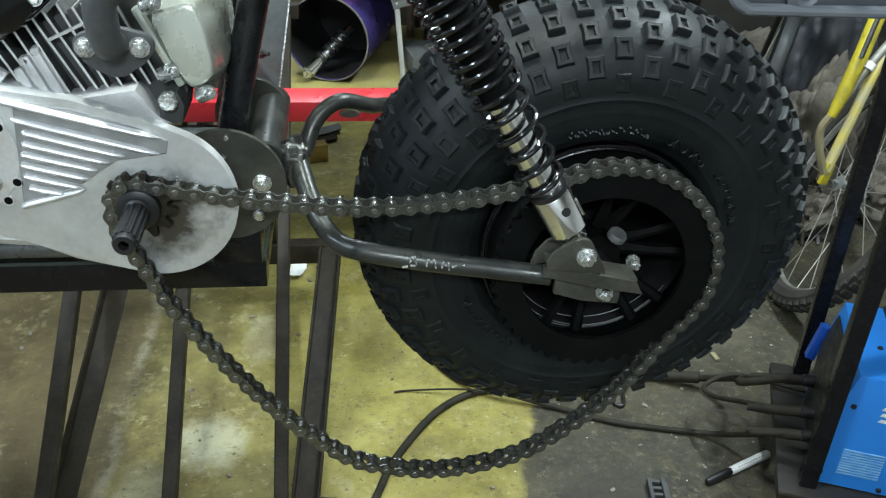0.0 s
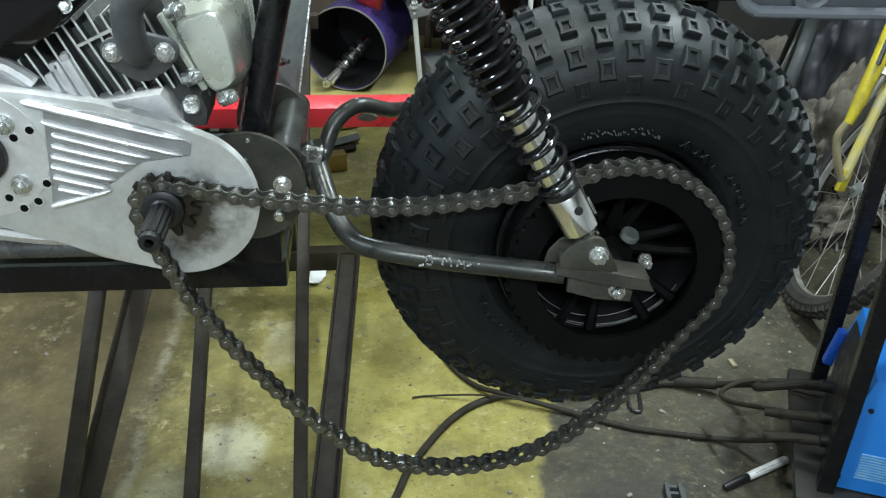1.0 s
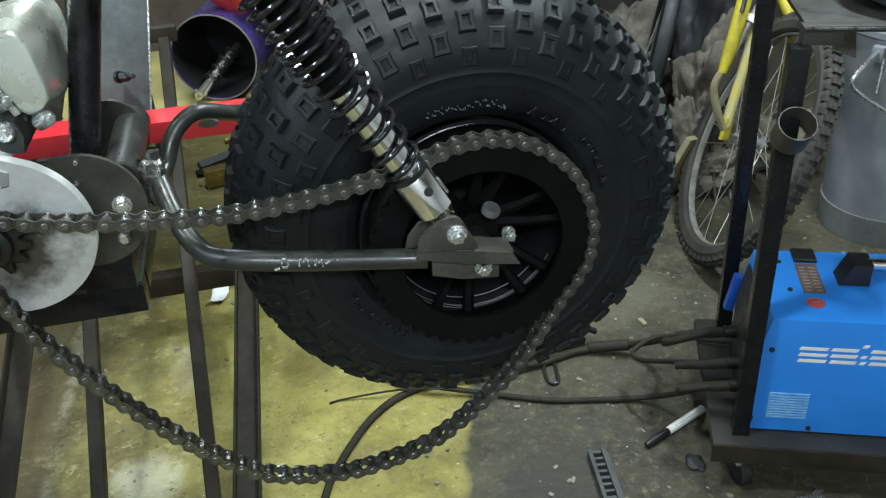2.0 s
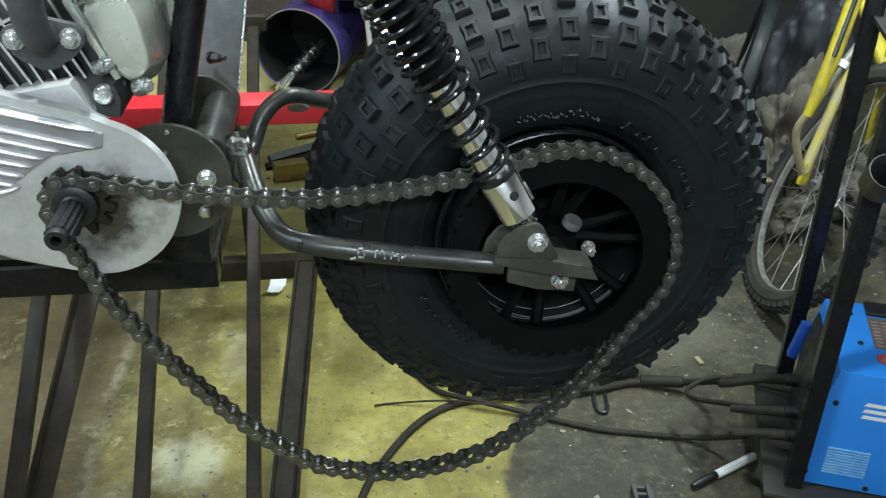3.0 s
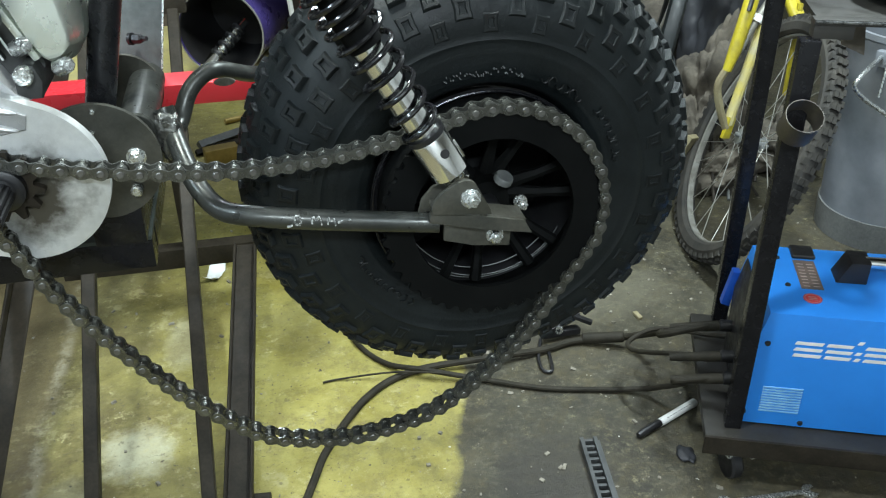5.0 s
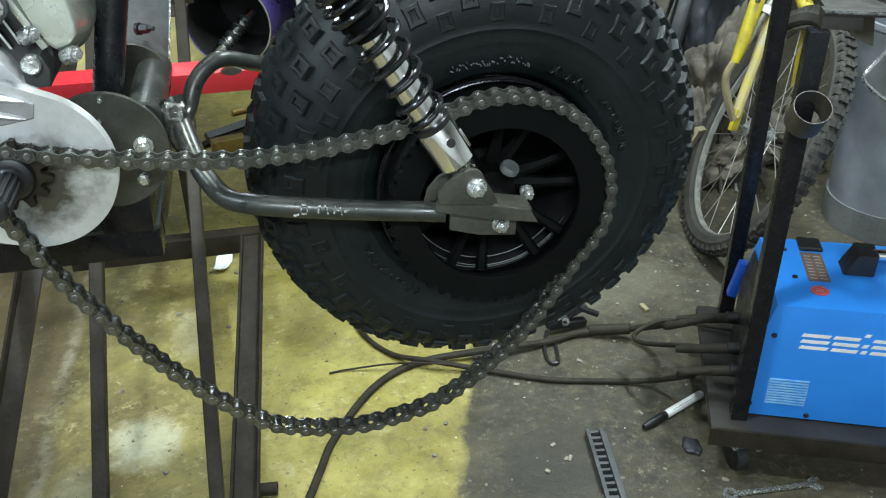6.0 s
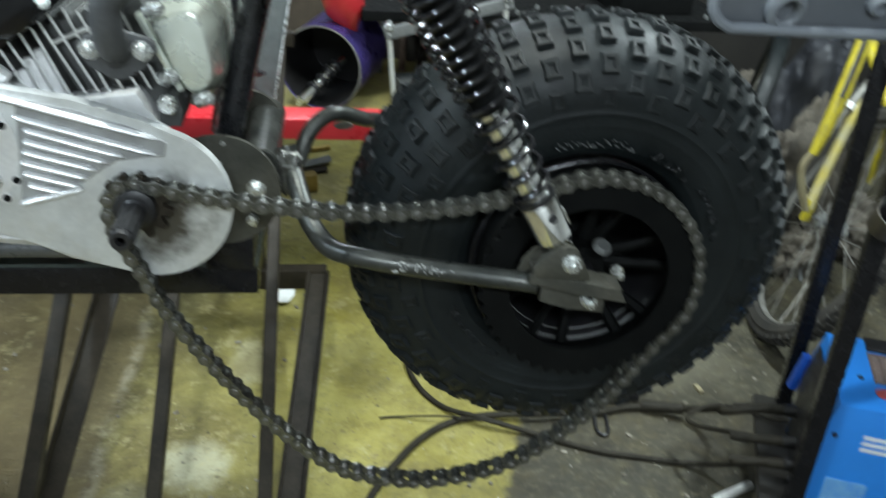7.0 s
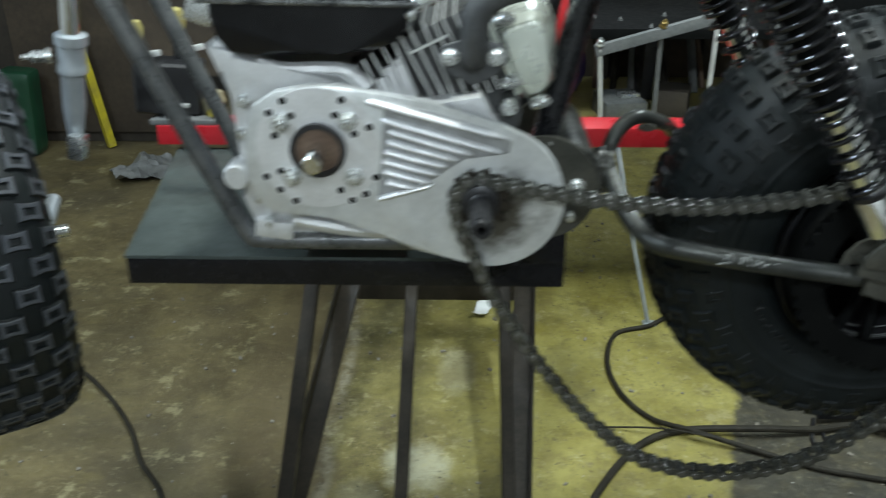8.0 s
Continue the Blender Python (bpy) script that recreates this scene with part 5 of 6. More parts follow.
def front_end():
    fk = thing("front_fork", (-0.66, 0.85, 0.54), "silver front fork holding a knobbly off-road front wheel", "fork")
    at = Vector((-0.764, 0.85, 0.785))
    place = Matrix.Translation(at) @ Matrix.Rotation(radians(-59), 4, "Z")
    add_tyre(fk, 0.2425, 0.10, 0.118, 24, 6, place, [0, 1, 2, 3, 4, 6, 7, 8, 9, 10], 1.3, lug_mesh(LITWORN))
    bm = BM()
    lathe(bm, (0, 0, 0), (0, 1, 0), [(0.02, -0.02), (0.10, -0.03), (0.121, -0.075), (0.121, 0.075), (0.10, 0.03), (0.02, 0.02)], 48)
    bm.transform(place)
    part("rim", bm, SATIN, fk, "dark rim")
    bm = BM()
    cyl(bm, (0, -0.13, 0), (0, 0.13, 0), 0.009, seg=14)
    bm.transform(place)
    part("axle", bm, ZINC, fk)
    a, b = Vector((-0.598, 0.875, 0.93)), Vector((-0.548, 0.86, 1.25))
    d = (b - a).normalized()
    part("lower_leg", lathe(BM(), a, d, [(0, 0), (0.008, 0), (0.0105, 0.016), (0.0132, 0.040), (0.0138, 0.080), (0.0145, 0.083), (0.0172, 0.086), (0.0172, 0.094), (0.0158, 0.097), (0.0162, 0.118), (0.0186, 0.120), (0.0186, 0.131), (0.0130, 0.133), (0, 0.133)], 26), FORKGREY, fk, "grey fork leg")
    part("leg_foot", sweep(BM(), [(-0.700, 0.985, 0.80), (-0.690, 0.94, 0.79), (-0.685, 0.90, 0.785)], 0.011, 12), FORKGREY, fk)
    part("stanchion", lathe(BM(), a, d, [(0, 0.13), (0.0110, 0.13), (0.0110, 0.33), (0, 0.33)], 22), CHROME, fk)
    bm = BM()
    hexbolt(bm, a + d * 0.108 + Vector((-0.02, -0.008, 0)), (-1, -0.3, 0), 0.008, 0.024)
    part("fork_bolt", bm, ZINC, fk)
    bm = BM()
    box(bm, a + Vector((0.006, -0.012, -0.006)), (0.02, 0.02, 0.032), (0, 10, 0), 0.005)
    part("axle_lug", bm, ZINC, fk)


front_end()


# ---------------------------------------------------------------- things behind the bike
def red_rail():
    rr = thing("red_support_rail", (-0.1, 1.12, 0.843), "red painted steel rail lying along the back of the stand plate", "rail")
    bm = BM()
    box(bm, (0.06, 1.118, 0.8605), (1.27, 0.056, 0.029), bevel=0.002)
    part("rail_body", bm, RED, rr, "red painted box section")
    # Dark disc laid on the rail for the shade of a hole.
    bm = BM()
    lathe(bm, (-0.548, 1.118, 0.8735), (0, 0, 1), [(0, 0.0), (0.006, 0.0), (0.006, 0.002), (0.0, 0.002)], 14)
    part("bolt_hole", bm, SATIN, rr)
    bm = BM()
    box(bm, (-0.016, 1.240, 1.08), (0.076, 0.008, 0.46), (-20, 9, 0), 0.001)
    part("upright_plate", bm, PLATEGREY, rr, "dark grey flat steel upright with a bright cut edge")
    bm = BM()
    box(bm, (0.0232, 1.238, 1.08), (0.0024, 0.007, 0.46), (-20, 9, 0), 0.0004, 1)
    part("cut_edge", bm, ZINC, rr)
    bm = BM()
    hexbolt(bm, (-0.044, 1.159, 0.922), (0.9, -0.5, 0.1), 0.0070, 0.02)
    part("bolt", bm, SATIN, rr)


def rack():
    rk = thing("storage_shelf", (0.0, 2.3, 0), "low workshop shelf with a yellow worn board and brown back panel", "shelf")
    part("shelf_board", box(BM(), (0.1325, 2.27, 0.545), (1.385, 0.58, 0.02), bevel=0.002), YELLOWBOARD, rk, "worn yellow board")
    part("back_panel", box(BM(), (0.0, 2.57, 0.86), (2.3, 0.02, 0.62)), BROWN, rk, "stained brown board")
    for x in (-0.53, 0.79):
        for y in (2.44, 2.53):
            part("leg", box(BM(), (x, y, 0.27), (0.04, 0.04, 0.54), bevel=0.003), SATIN, rk)
    br = part("slanted_leg", sweep(BM(), [(0.272, 1.975, 0.536), (0.326, 1.980, 0.309), (0.405, 1.99, 0.004)], 0.0065, 6), GREYWHITE, rk, "pale slanted steel leg")
    part("foot", box(BM(), (0.408, 1.99, 0.004), (0.035, 0.025, 0.008), bevel=0.002), GREYWHITE, br)
    for x in (0.31, 0.345, 0.62, -0.3, -0.7):
        part("batten", box(BM(), (x, 2.545, 0.86), (0.028, 0.03, 0.61), bevel=0.002), BLACKWOOD, rk)
    part("upper_board", box(BM(), (0.62, 2.30, 0.80), (0.95, 0.5, 0.025), bevel=0.002), FLATBLACK, rk, "black upper board")
    for x in (0.40, 1.06):
        part("bracket", box(BM(), (x, 2.4, 0.675), (0.03, 0.2, 0.23), bevel=0.002), SATIN, rk)


def canister():
    pt = thing("purple_canister", (0.04, 2.2, 0.557), "dark purple open metal canister lying on the shelf", "canister")
    ax = Vector((0.33, 1, 0.02))
    c = (0.042, 2.06, 0.6635)
    bm = BM()
    lathe(bm, c, ax, [(0.1035, 0), (0.1055, 0.002), (0.1055, 0.24), (0.0, 0.24), (0.0, 0.237), (0.1025, 0.237), (0.1025, 0.002)], 56, closed=True)
    part("shell", bm, PURPLE, pt)
    # The lining is darker than the shell.
    bm = BM()
    lathe(bm, Vector(c) + ax.normalized() * 0.006, ax, [(0.1015, 0), (0.1023, 0), (0.1023, 0.229), (0.0, 0.229), (0.0, 0.226), (0.1015, 0.226)], 56, closed=True)
    part("lining", bm, DARKIN, pt, "near-black inside")
    bm = BM()
    lathe(bm, c, ax, [(0.1032, -0.001), (0.1062, -0.001), (0.1062, 0.003), (0.1032, 0.003)], 56, closed=True)
    part("rim", bm, RIMGREY, pt, "bare metal rim")
    # a spare damper left inside
    sp = thing("spare_damper", (0.03, 2.05, 0.58), "small chromed damper lying inside the canister", "damper")
    a, b = Vector((-0.004, 2.055, 0.582)), Vector((0.115, 2.16, 0.676))
    d = (b - a).normalized()
    part("rod", lathe(BM(), a, d, [(0, 0), (0.015, 0), (0.015, 0.038), (0.011, 0.040), (0.011, 0.165), (0, 0.165)], 18), CHROME, sp)
    for k in range(7):
        part("collar", lathe(BM(), a + d * (0.045 + k * 0.0145), d, [(0.011, 0), (0.018, 0.001), (0.018, 0.0065), (0.011, 0.0075)], 18, closed=True), CHROME if k % 2 else SATIN, sp)
    part("end_eye", lathe(BM(), a - d * 0.006 - Vector((0, 0.006, 0)), (0, 1, 0.2), [(0.004, 0), (0.010, 0), (0.010, 0.012), (0.004, 0.012)], 18, closed=True), ZINC, sp)


def clamp_frame():
    cf = thing("steel_jig", (0.35, 2.05, 0.557), "grey bolted steel jig with bright rods standing on the shelf", "jig")
    part("cross_bar", box(BM(), (0.345, 1.96, 0.822), (0.31, 0.02, 0.026), (0, -16, 0), 0.002), GREYDARK, cf)
    for p, q in (((0.206, 1.955, 0.785), (0.228, 1.985, 0.56)), ((0.478, 1.955, 0.86), (0.485, 1.985, 0.56)), ((0.35, 1.965, 0.82), (0.36, 1.995, 0.56))):
        part("rod", cyl(BM(), p, q, 0.006, seg=12), BRIGHTROD if q[0] != 0.36 else GREYDARK, cf, "bright steel rod" if q[0] != 0.36 else "")
    for p, mt in (((0.205, 1.955, 0.795), ZINC), ((0.478, 1.955, 0.872), ZINC), ((0.352, 1.958, 0.838), BRASS)):
        bm = BM()
        hexbolt(bm, p, (0.1, -0.3, 1), 0.009, 0.014)
        part("nut", bm, mt, cf)


def red_jug():
    bm = BM()
    lathe(bm, (0.105, 2.12, 0.80), (0.25, 0.1, -1), [(0.0, -0.09), (0.05, -0.09), (0.055, -0.06), (0.05, 0.0), (0.022, 0.045), (0.016, 0.06), (0, 0.06)], 24)
    jg = solid("red_funnel", bm, REDPLASTIC, "red plastic funnel hanging at the shelf's back", "funnel")
    hk = BM()
    sweep(hk, [(0.12, 2.12, 0.88), (0.12, 2.3, 0.93), (0.12, 2.565, 0.93)], 0.003, 6)
    part("hook", hk, ZINC, jg)


def dark_clutter():
    """Pipes and slats stacked behind, boxes and a lid on the upper board."""
    rnd = random.Random(12)
    for i in range(9):
        x = 0.16 + i * 0.055 + rnd.uniform(-0.01, 0.01)
        r = rnd.uniform(0.007, 0.013)
        bm = BM()
        cyl(bm, (x, 2.42 + rnd.uniform(-0.05, 0.05), 0.556), (x + rnd.uniform(-0.05, 0.05), 2.53, 0.785), r, seg=10)
        solid("steel_offcut", bm, (DARKSTEEL, GREYDARK, RUST)[i % 3], "dark steel offcut leaning at the shelf's back", "offcut", group="offcuts on the shelf")
    for x, y, sx, sy, sz, mt, nm in ((0.30, 2.16, 0.11, 0.14, 0.055, GREYDARK, "metal_box"), (0.45, 2.2, 0.09, 0.1, 0.07, BLACKWOOD, "metal_box"), (0.60, 2.15, 0.12, 0.16, 0.05, DARKSTEEL, "metal_box")):
        bm = BM()
        box(bm, (x, y, 0.5555 + sz / 2), (sx, sy, sz), (0, 0, rnd.uniform(-20, 20)), 0.004)
        solid(nm, bm, mt, "dusty dark metal box on the shelf", "box", group="boxes on the shelf")
    bm = BM()
    box(bm, (0.32, 2.15, 0.6175), (0.05, 0.035, 0.012), (0, 0, 15), 0.003)
    solid("bracket", bm, ZINC, "small bright bracket on a box", "bracket")
    # on the upper board
    bm = BM()
    box(bm, (0.89, 2.2, 0.8508), (0.2, 0.18, 0.075), (0, 0, 6), 0.004)
    solid("black_box", bm, FLATBLACK, "plain black box on the upper board", "box")
    bm = BM()
    lathe(bm, (0.876, 2.18, 0.889), (0, 0, 1), [(0, 0), (0.05, 0), (0.056, 0.012), (0.05, 0.016), (0.0, 0.014)], 28)
    solid("white_lid", bm, WHITE, "white plastic lid lying on a black box", "lid")
    bm = BM()
    lathe(bm, (0.880, 2.178, 0.9035), (0, 0, 1), [(0, 0), (0.034, 0), (0.036, 0.02), (0.0, 0.025)], 24)
    solid("red_saucer", bm, REDPLASTIC, "small red plastic saucer on a white lid", "saucer")
    for i in range(14):
        bm = BM()
        x = 0.22 + i * 0.062
        hexbolt(bm, (x, 2.06 + rnd.uniform(-0.004, 0.15), 0.8125), (rnd.uniform(-.3, .3), rnd.uniform(-.3, .3), 1), 0.005, 0.008)
        solid("loose_nut", bm, GREYDARK, "loose nut on the black board", "nut", group="loose nuts")


def side_cabinet():
    cb = thing("brown_cabinet", (-2.05, 3.7, 0), "dark brown cabinet standing behind the front wheel", "cabinet")
    part("body", box(BM(), (-2.05, 3.75, 0.55), (1.4, 0.5, 1.1), bevel=0.006), BLACKWOOD, cb)
    for x in (-2.37, -1.73):
        part("door", box(BM(), (x, 3.49, 0.56), (0.56, 0.02, 1.02), bevel=0.004), BROWN, cb)
    bm = BM()
    sweep(bm, [(-1.817, 3.42, 1.25), (-1.724, 3.42, 0.625), (-1.635, 3.42, 0.006)], 0.022, 4)
    solid("yellow_pole", bm, YELLOW, "yellow painted steel pole leaning at the cabinet", "pole")
    bm = BM()
    box(bm, (-1.955, 3.35, 0.62), (0.14, 0.12, 0.36), (0, 4, 0), 0.04, 4)
    gb = solid("green_bottle", bm, GREENPL, "dark green plastic bottle beside the cabinet", "bottle")
    gb.location.z = 0.0
    # crumpled sheet on the floor
    bm = BM()
    bmesh.ops.create_grid(bm, x_segments=14, y_segments=10, size=0.5, matrix=Matrix.Translation((-1.39, 3.12, 0.02)) @ Matrix.Rotation(0.5, 4, "Z") @ Matrix.Diagonal((0.25, 0.21, 1, 1)))
    for v in bm.verts:
        v.co.z += 0.05 * noise.noise(v.co * 11) + 0.03 * noise.noise(v.co * 31)
        v.co.z = max(v.co.z, 0.004)
    bmesh.ops.solidify(bm, geom=bm.faces[:], thickness=0.002)
    solid("plastic_sheet", bm, SHEET, "crumpled grey plastic sheet on the floor", "sheet")
    # tangle of levers behind the fuel tank
    lv = thing("spare_carburettor", (-0.55, 1.14, 0.875), "spare black carburettor with bright levers on the red rail", "carburettor")
    part("flange", box(BM(), (-0.535, 1.118, 0.879), (0.10, 0.05, 0.008), bevel=0.002), GREYDARK, lv)
    part("body", box(BM(), (-0.560, 1.135, 0.924), (0.098, 0.055, 0.078), (0, 4, 6), 0.010, 3), SATIN, lv)
    part("name_plate", box(BM(), (-0.548, 1.1045, 0.902), (0.042, 0.004, 0.006), (0, 2, 6), 0.001), BRIGHTROD, lv, "bright metal strip")
    for x, z, turn in ((-0.585, 0.972, -6), (-0.520, 0.980, -12)):
        post = part("lever_post", cyl(BM(), (x, 1.14, 0.955), (x, 1.14, z), 0.004, seg=10), SATIN, lv)
        part("lever", box(BM(), (x, 1.132, z), (0.036, 0.010, 0.009), (0, turn, 0), 0.003), BRIGHTROD, post, "bright lever")
    for x, z, r in ((-0.606, 1.000, 0.010), (-0.545, 1.018, 0.014)):
        neck = part("neck", cyl(BM(), (x, 1.148, 0.950), (x, 1.148, z - 0.012), 0.008, seg=12), SATIN, lv)
        part("yellow_cap", lathe(BM(), (x, 1.148, z - 0.014), (0.15, -0.1, 1), [(0, 0), (r * 0.9, 0), (r, 0.006), (r, 0.022), (r * 0.6, 0.032), (0, 0.033)], 16), YELLOWBOARD, neck, "dull yellow plastic cap")
    part("float_bowl", lathe(BM(), (-0.497, 1.128, 0.884), (0.1, 0, 1), [(0, 0), (0.013, 0), (0.018, 0.020), (0.012, 0.034), (0, 0.036)], 18), BEIGE, lv, "faded beige bowl")
    part("drain_plug", lathe(BM(), (-0.492, 1.112, 0.892), (0, -1, 0), [(0, 0), (0.008, 0), (0.007, 0.012), (0, 0.012)], 12), YELLOW, lv)


# ---------------------------------------------------------------- cart and welding machine
CART = Vector((0.95, 1.067, 0))
TURNED = radians(-22)


def cart_place(x, y, z):
    c, s = math.cos(TURNED), math.sin(TURNED)
    return Vector((CART.x + x * c - y * s, CART.y + x * s + y * c, z))


def cart_box(lo, hi, bevel=0.003):
    c = [(a + b) / 2 for a, b in zip(lo, hi)]
    return box(BM(), cart_place(*c), [b - a for a, b in zip(lo, hi)], (0, 0, -22), bevel)


def cart():
    ct = thing("welder_cart", (1.05, 1.2, 0), "black steel welding cart with square posts and a dusty base", "cart")
    part("base_plate", cart_box((-0.062, -0.05, 0.095), (0.60, 0.37, 0.117)), DUSTY, ct, "dusty dark base plate")
    part("base_edge", cart_box((-0.064, -0.054, 0.078), (0.60, -0.048, 0.119), 0.001), DARKSTEEL, ct)
    part("post", cart_box((-0.025, -0.02, 0.117), (0.006, 0.011, 0.876)), BLACK, ct)
    part("post", cart_box((-0.016, 0.337, 0.117), (0.015, 0.368, 0.935)), BLACK, ct)
    part("post", cart_box((0.55, 0.337, 0.117), (0.58, 0.368, 0.935)), BLACK, ct)
    part("post", cart_box((0.55, -0.02, 0.117), (0.58, 0.011, 0.935)), BLACK, ct)
    part("shelf", cart_box((-0.002, 0.018, 0.897), (0.60, 0.41, 0.905), 0.002), DUSTY, ct, "scuffed dark steel shelf")
    part("shelf_lip", cart_box((-0.008, -0.006, 0.8965), (0.60, 0.018, 0.9055), 0.002), DUSTY, ct)
    part("worn_edge", cart_box((-0.006, -0.0085, 0.9005), (0.60, -0.0062, 0.9045), 0.0008), SEAM, ct, "bright front edge")
    part("shelf_lip", cart_box((-0.006, -0.004, 0.876), (0.052, 0.026, 0.8962), 0.001), DUSTY, ct)
    bm = BM()
    lathe(bm, (0.929, 1.042, 0.738), (-0.15, -0.6, 0.79), [(0.0277, 0), (0.029, 0), (0.029, 0.045), (0.0277, 0.045)], 36, closed=True)
    part("torch_holder", bm, HOLDER, ct, "short bare pipe welded to the post")
    for x, y in ((0.0, -0.02), (0.56, -0.02), (0.0, 0.33), (0.56, 0.33)):
        p = cart_place(x, y, 0)
        wh = part("caster", lathe(BM(), (p.x - 0.012, p.y, 0.032), (1, 0, 0), [(0, 0), (0.028, 0), (0.032, 0.004), (0.032, 0.02), (0.028, 0.024), (0, 0.024)], 22), SATIN, ct, "black castor wheel")
        part("fork", box(BM(), (p.x, p.y, 0.078), (0.036, 0.03, 0.045), bevel=0.003), ZINC, wh)
    # two pale dishes stacked on the shelf
    for k, (x, y) in enumerate(((1.188, 1.112), (1.197, 1.134))):
        z = 0.9055 + 0.022 * k
        dish = thing("enamel_dish", (x, y, z), "chipped grey-green enamel dish stacked on the cart shelf", "dish", group="stacked dishes")
        part("bowl", lathe(BM(), (x, y, z), (0, 0, 1), [(0, 0), (0.080, 0), (0.104, 0.012), (0.126, 0.034), (0.129, 0.0345), (0.128, 0.037), (0.122, 0.036), (0.100, 0.016), (0.078, 0.005), (0, 0.005)], 48), DISH, dish)
        part("rim", lathe(BM(), (x, y, z), (0, 0, 1), [(0.1235, 0.0372), (0.1300, 0.0335), (0.1335, 0.0350), (0.1330, 0.0385), (0.1280, 0.0400)], 48, closed=True), GREYWHITE, dish, "pale enamel rim")
    lump("cotton_rag", (1.215, 1.135, 0.9335), (0.060, 0.055, 0.022), WHITE, "crumpled white cotton rag lying in the upper dish", "rag", 17, 0.5, 4)


def welder():
    wd = thing("welding_machine", cart_place(0.25, 0.12, 0.118), "blue inverter welding machine with a carrying handle on the cart", "welding machine")
    m = Matrix.Translation(cart_place(0, 0, 0)) @ Matrix.Rotation(TURNED, 4, "Z")
    bm = BM()
    slab(bm, [(0.0, 0.120), (0.50, 0.120), (0.50, 0.377), (0.020, 0.377), (0.0, 0.288)], 0.245, m, 0.004)
    case = part("case", bm, BLUE, wd, "bright blue sheet metal case")
    bm = BM()
    slab(bm, [(-0.004, 0.13), (-0.002, 0.13), (-0.002, 0.285), (0.013, 0.355), (0.010, 0.357), (-0.005, 0.287)], 0.205, m @ Matrix.Translation((0, 0.02, 0)))
    part("front_panel", bm, SATIN, wd, "dark front panel")
    # darker blue bezel on the far side of the panel
    bm = BM()
    slab(bm, [(-0.024, 0.235), (-0.005, 0.23), (0.004, 0.315), (-0.010, 0.315)], 0.02, m @ Matrix.Translation((0, 0.235, 0)), 0.004)
    part("bezel", bm, BLUE2, wd, "dark blue plastic bezel")
    for k, (y, z) in enumerate(((0.06, 0.175), (0.12, 0.185), (0.185, 0.215))):
        bm = BM()
        a, b = m @ Vector((-0.002, y, z)), m @ Vector((-0.03, y, z))
        cyl(bm, a, b, 0.0125, seg=20, bevel=0.003)
        part("socket", bm, SATIN, wd)
    # maker's mark as plain pale bars
    def strip(x0, x1, z0, z1, mat, name, lab=""):
        bm = BM()
        slab(bm, [(x0, z0), (x1, z0), (x1 + 0.004, z1), (x0 + 0.004, z1)], 0.0006, m @ Matrix.Translation((0, -0.0006, 0)))
        return part(name, bm, mat, case, lab, smooth=False)
    for x0, x1, z1 in ((0.072, 0.120, 0.320), (0.127, 0.171, 0.320), (0.178, 0.187, 0.330), (0.194, 0.240, 0.320), (0.247, 0.292, 0.320)):
        for z in (0.286, 0.2995, z1 - 0.007):
            strip(x0, x1, z, z + 0.007, WHITE, "mark_strip")
    for k in range(10):
        z = 0.153 + k * 0.0062
        bm = BM()
        slab(bm, [(0.034, z), (0.106, z), (0.107, z + 0.0035), (0.035, z + 0.0035)], 0.003, m @ Matrix.Translation((0, -0.0022, 0)), 0.0008)
        part("vent_louvre", bm, BLUEPALE, case, "pale scuffed louvre")
    for x, z in ((0.026, 0.310), (0.008, 0.148), (0.115, 0.131), (0.3, 0.131)):
        bm = BM()
        lathe(bm, m @ Vector((x, 0.0, z)), m.to_3x3() @ Vector((0, -1, 0)), [(0, 0), (0.0055, 0), (0.0045, 0.003), (0, 0.003)], 12)
        part("screw", bm, SATIN, case)
    top = 0.377
    for x, y in ((0.06, 0.20), (0.065, 0.10), (0.3, 0.05)):
        bm = BM()
        lathe(bm, m @ Vector((x, y, top)), (0, 0, 1), [(0, 0), (0.0055, 0), (0.0045, 0.003), (0, 0.003)], 12)
        part("screw", bm, SATIN, case)

    def top_box(x0, x1, y0, y1, h, mat, name, lab="", z=top, bevel=0.0003):
        bm = BM()
        box(bm, m @ Vector(((x0 + x1) / 2, (y0 + y1) / 2, z + h / 2)), (x1 - x0, y1 - y0, h), (0, 0, -22), bevel, 1)
        return part(name, bm, mat, case, lab)
    top_box(0.088, 0.128, 0.09, 0.195, 0.0012, LABEL, "rating_plate", "worn dark rating plate")
    top_box(0.088, 0.132, 0.20, 0.245, 0.008, SATIN, "hinge_block", "dark hinge block", bevel=0.002)
    for k in range(8):
        for s in (0, 1):
            top_box(0.093 + 0.018 * s, 0.105 + 0.018 * s, 0.098 + k * 0.0115, 0.1008 + k * 0.0115, 0.0004, LABELPALE, "text_bar", z=top + 0.0012)
    bm = BM()
    lathe(bm, m @ Vector((0.102, 0.058, top)), (0, 0, 1), [(0, 0), (0.0165, 0), (0.0165, 0.001), (0, 0.001)], 28)
    part("red_sticker", bm, REDPLASTIC, case, "round red sticker")
    bm = BM()
    lathe(bm, m @ Vector((0.102, 0.058, top)), (0, 0, 1), [(0.0135, 0.001), (0.0145, 0.001), (0.0145, 0.0014), (0.0135, 0.0014)], 28, closed=True)
    part("sticker_ring", bm, LABELPALE, case)
    for k in range(3):
        top_box(0.094, 0.110, 0.052 + k * 0.005, 0.0535 + k * 0.005, 0.0004, LABELPALE, "text_bar", z=top + 0.001)
    # carrying handle: brackets and a bright grip
    for x in (0.165, 0.44):
        bm = BM()
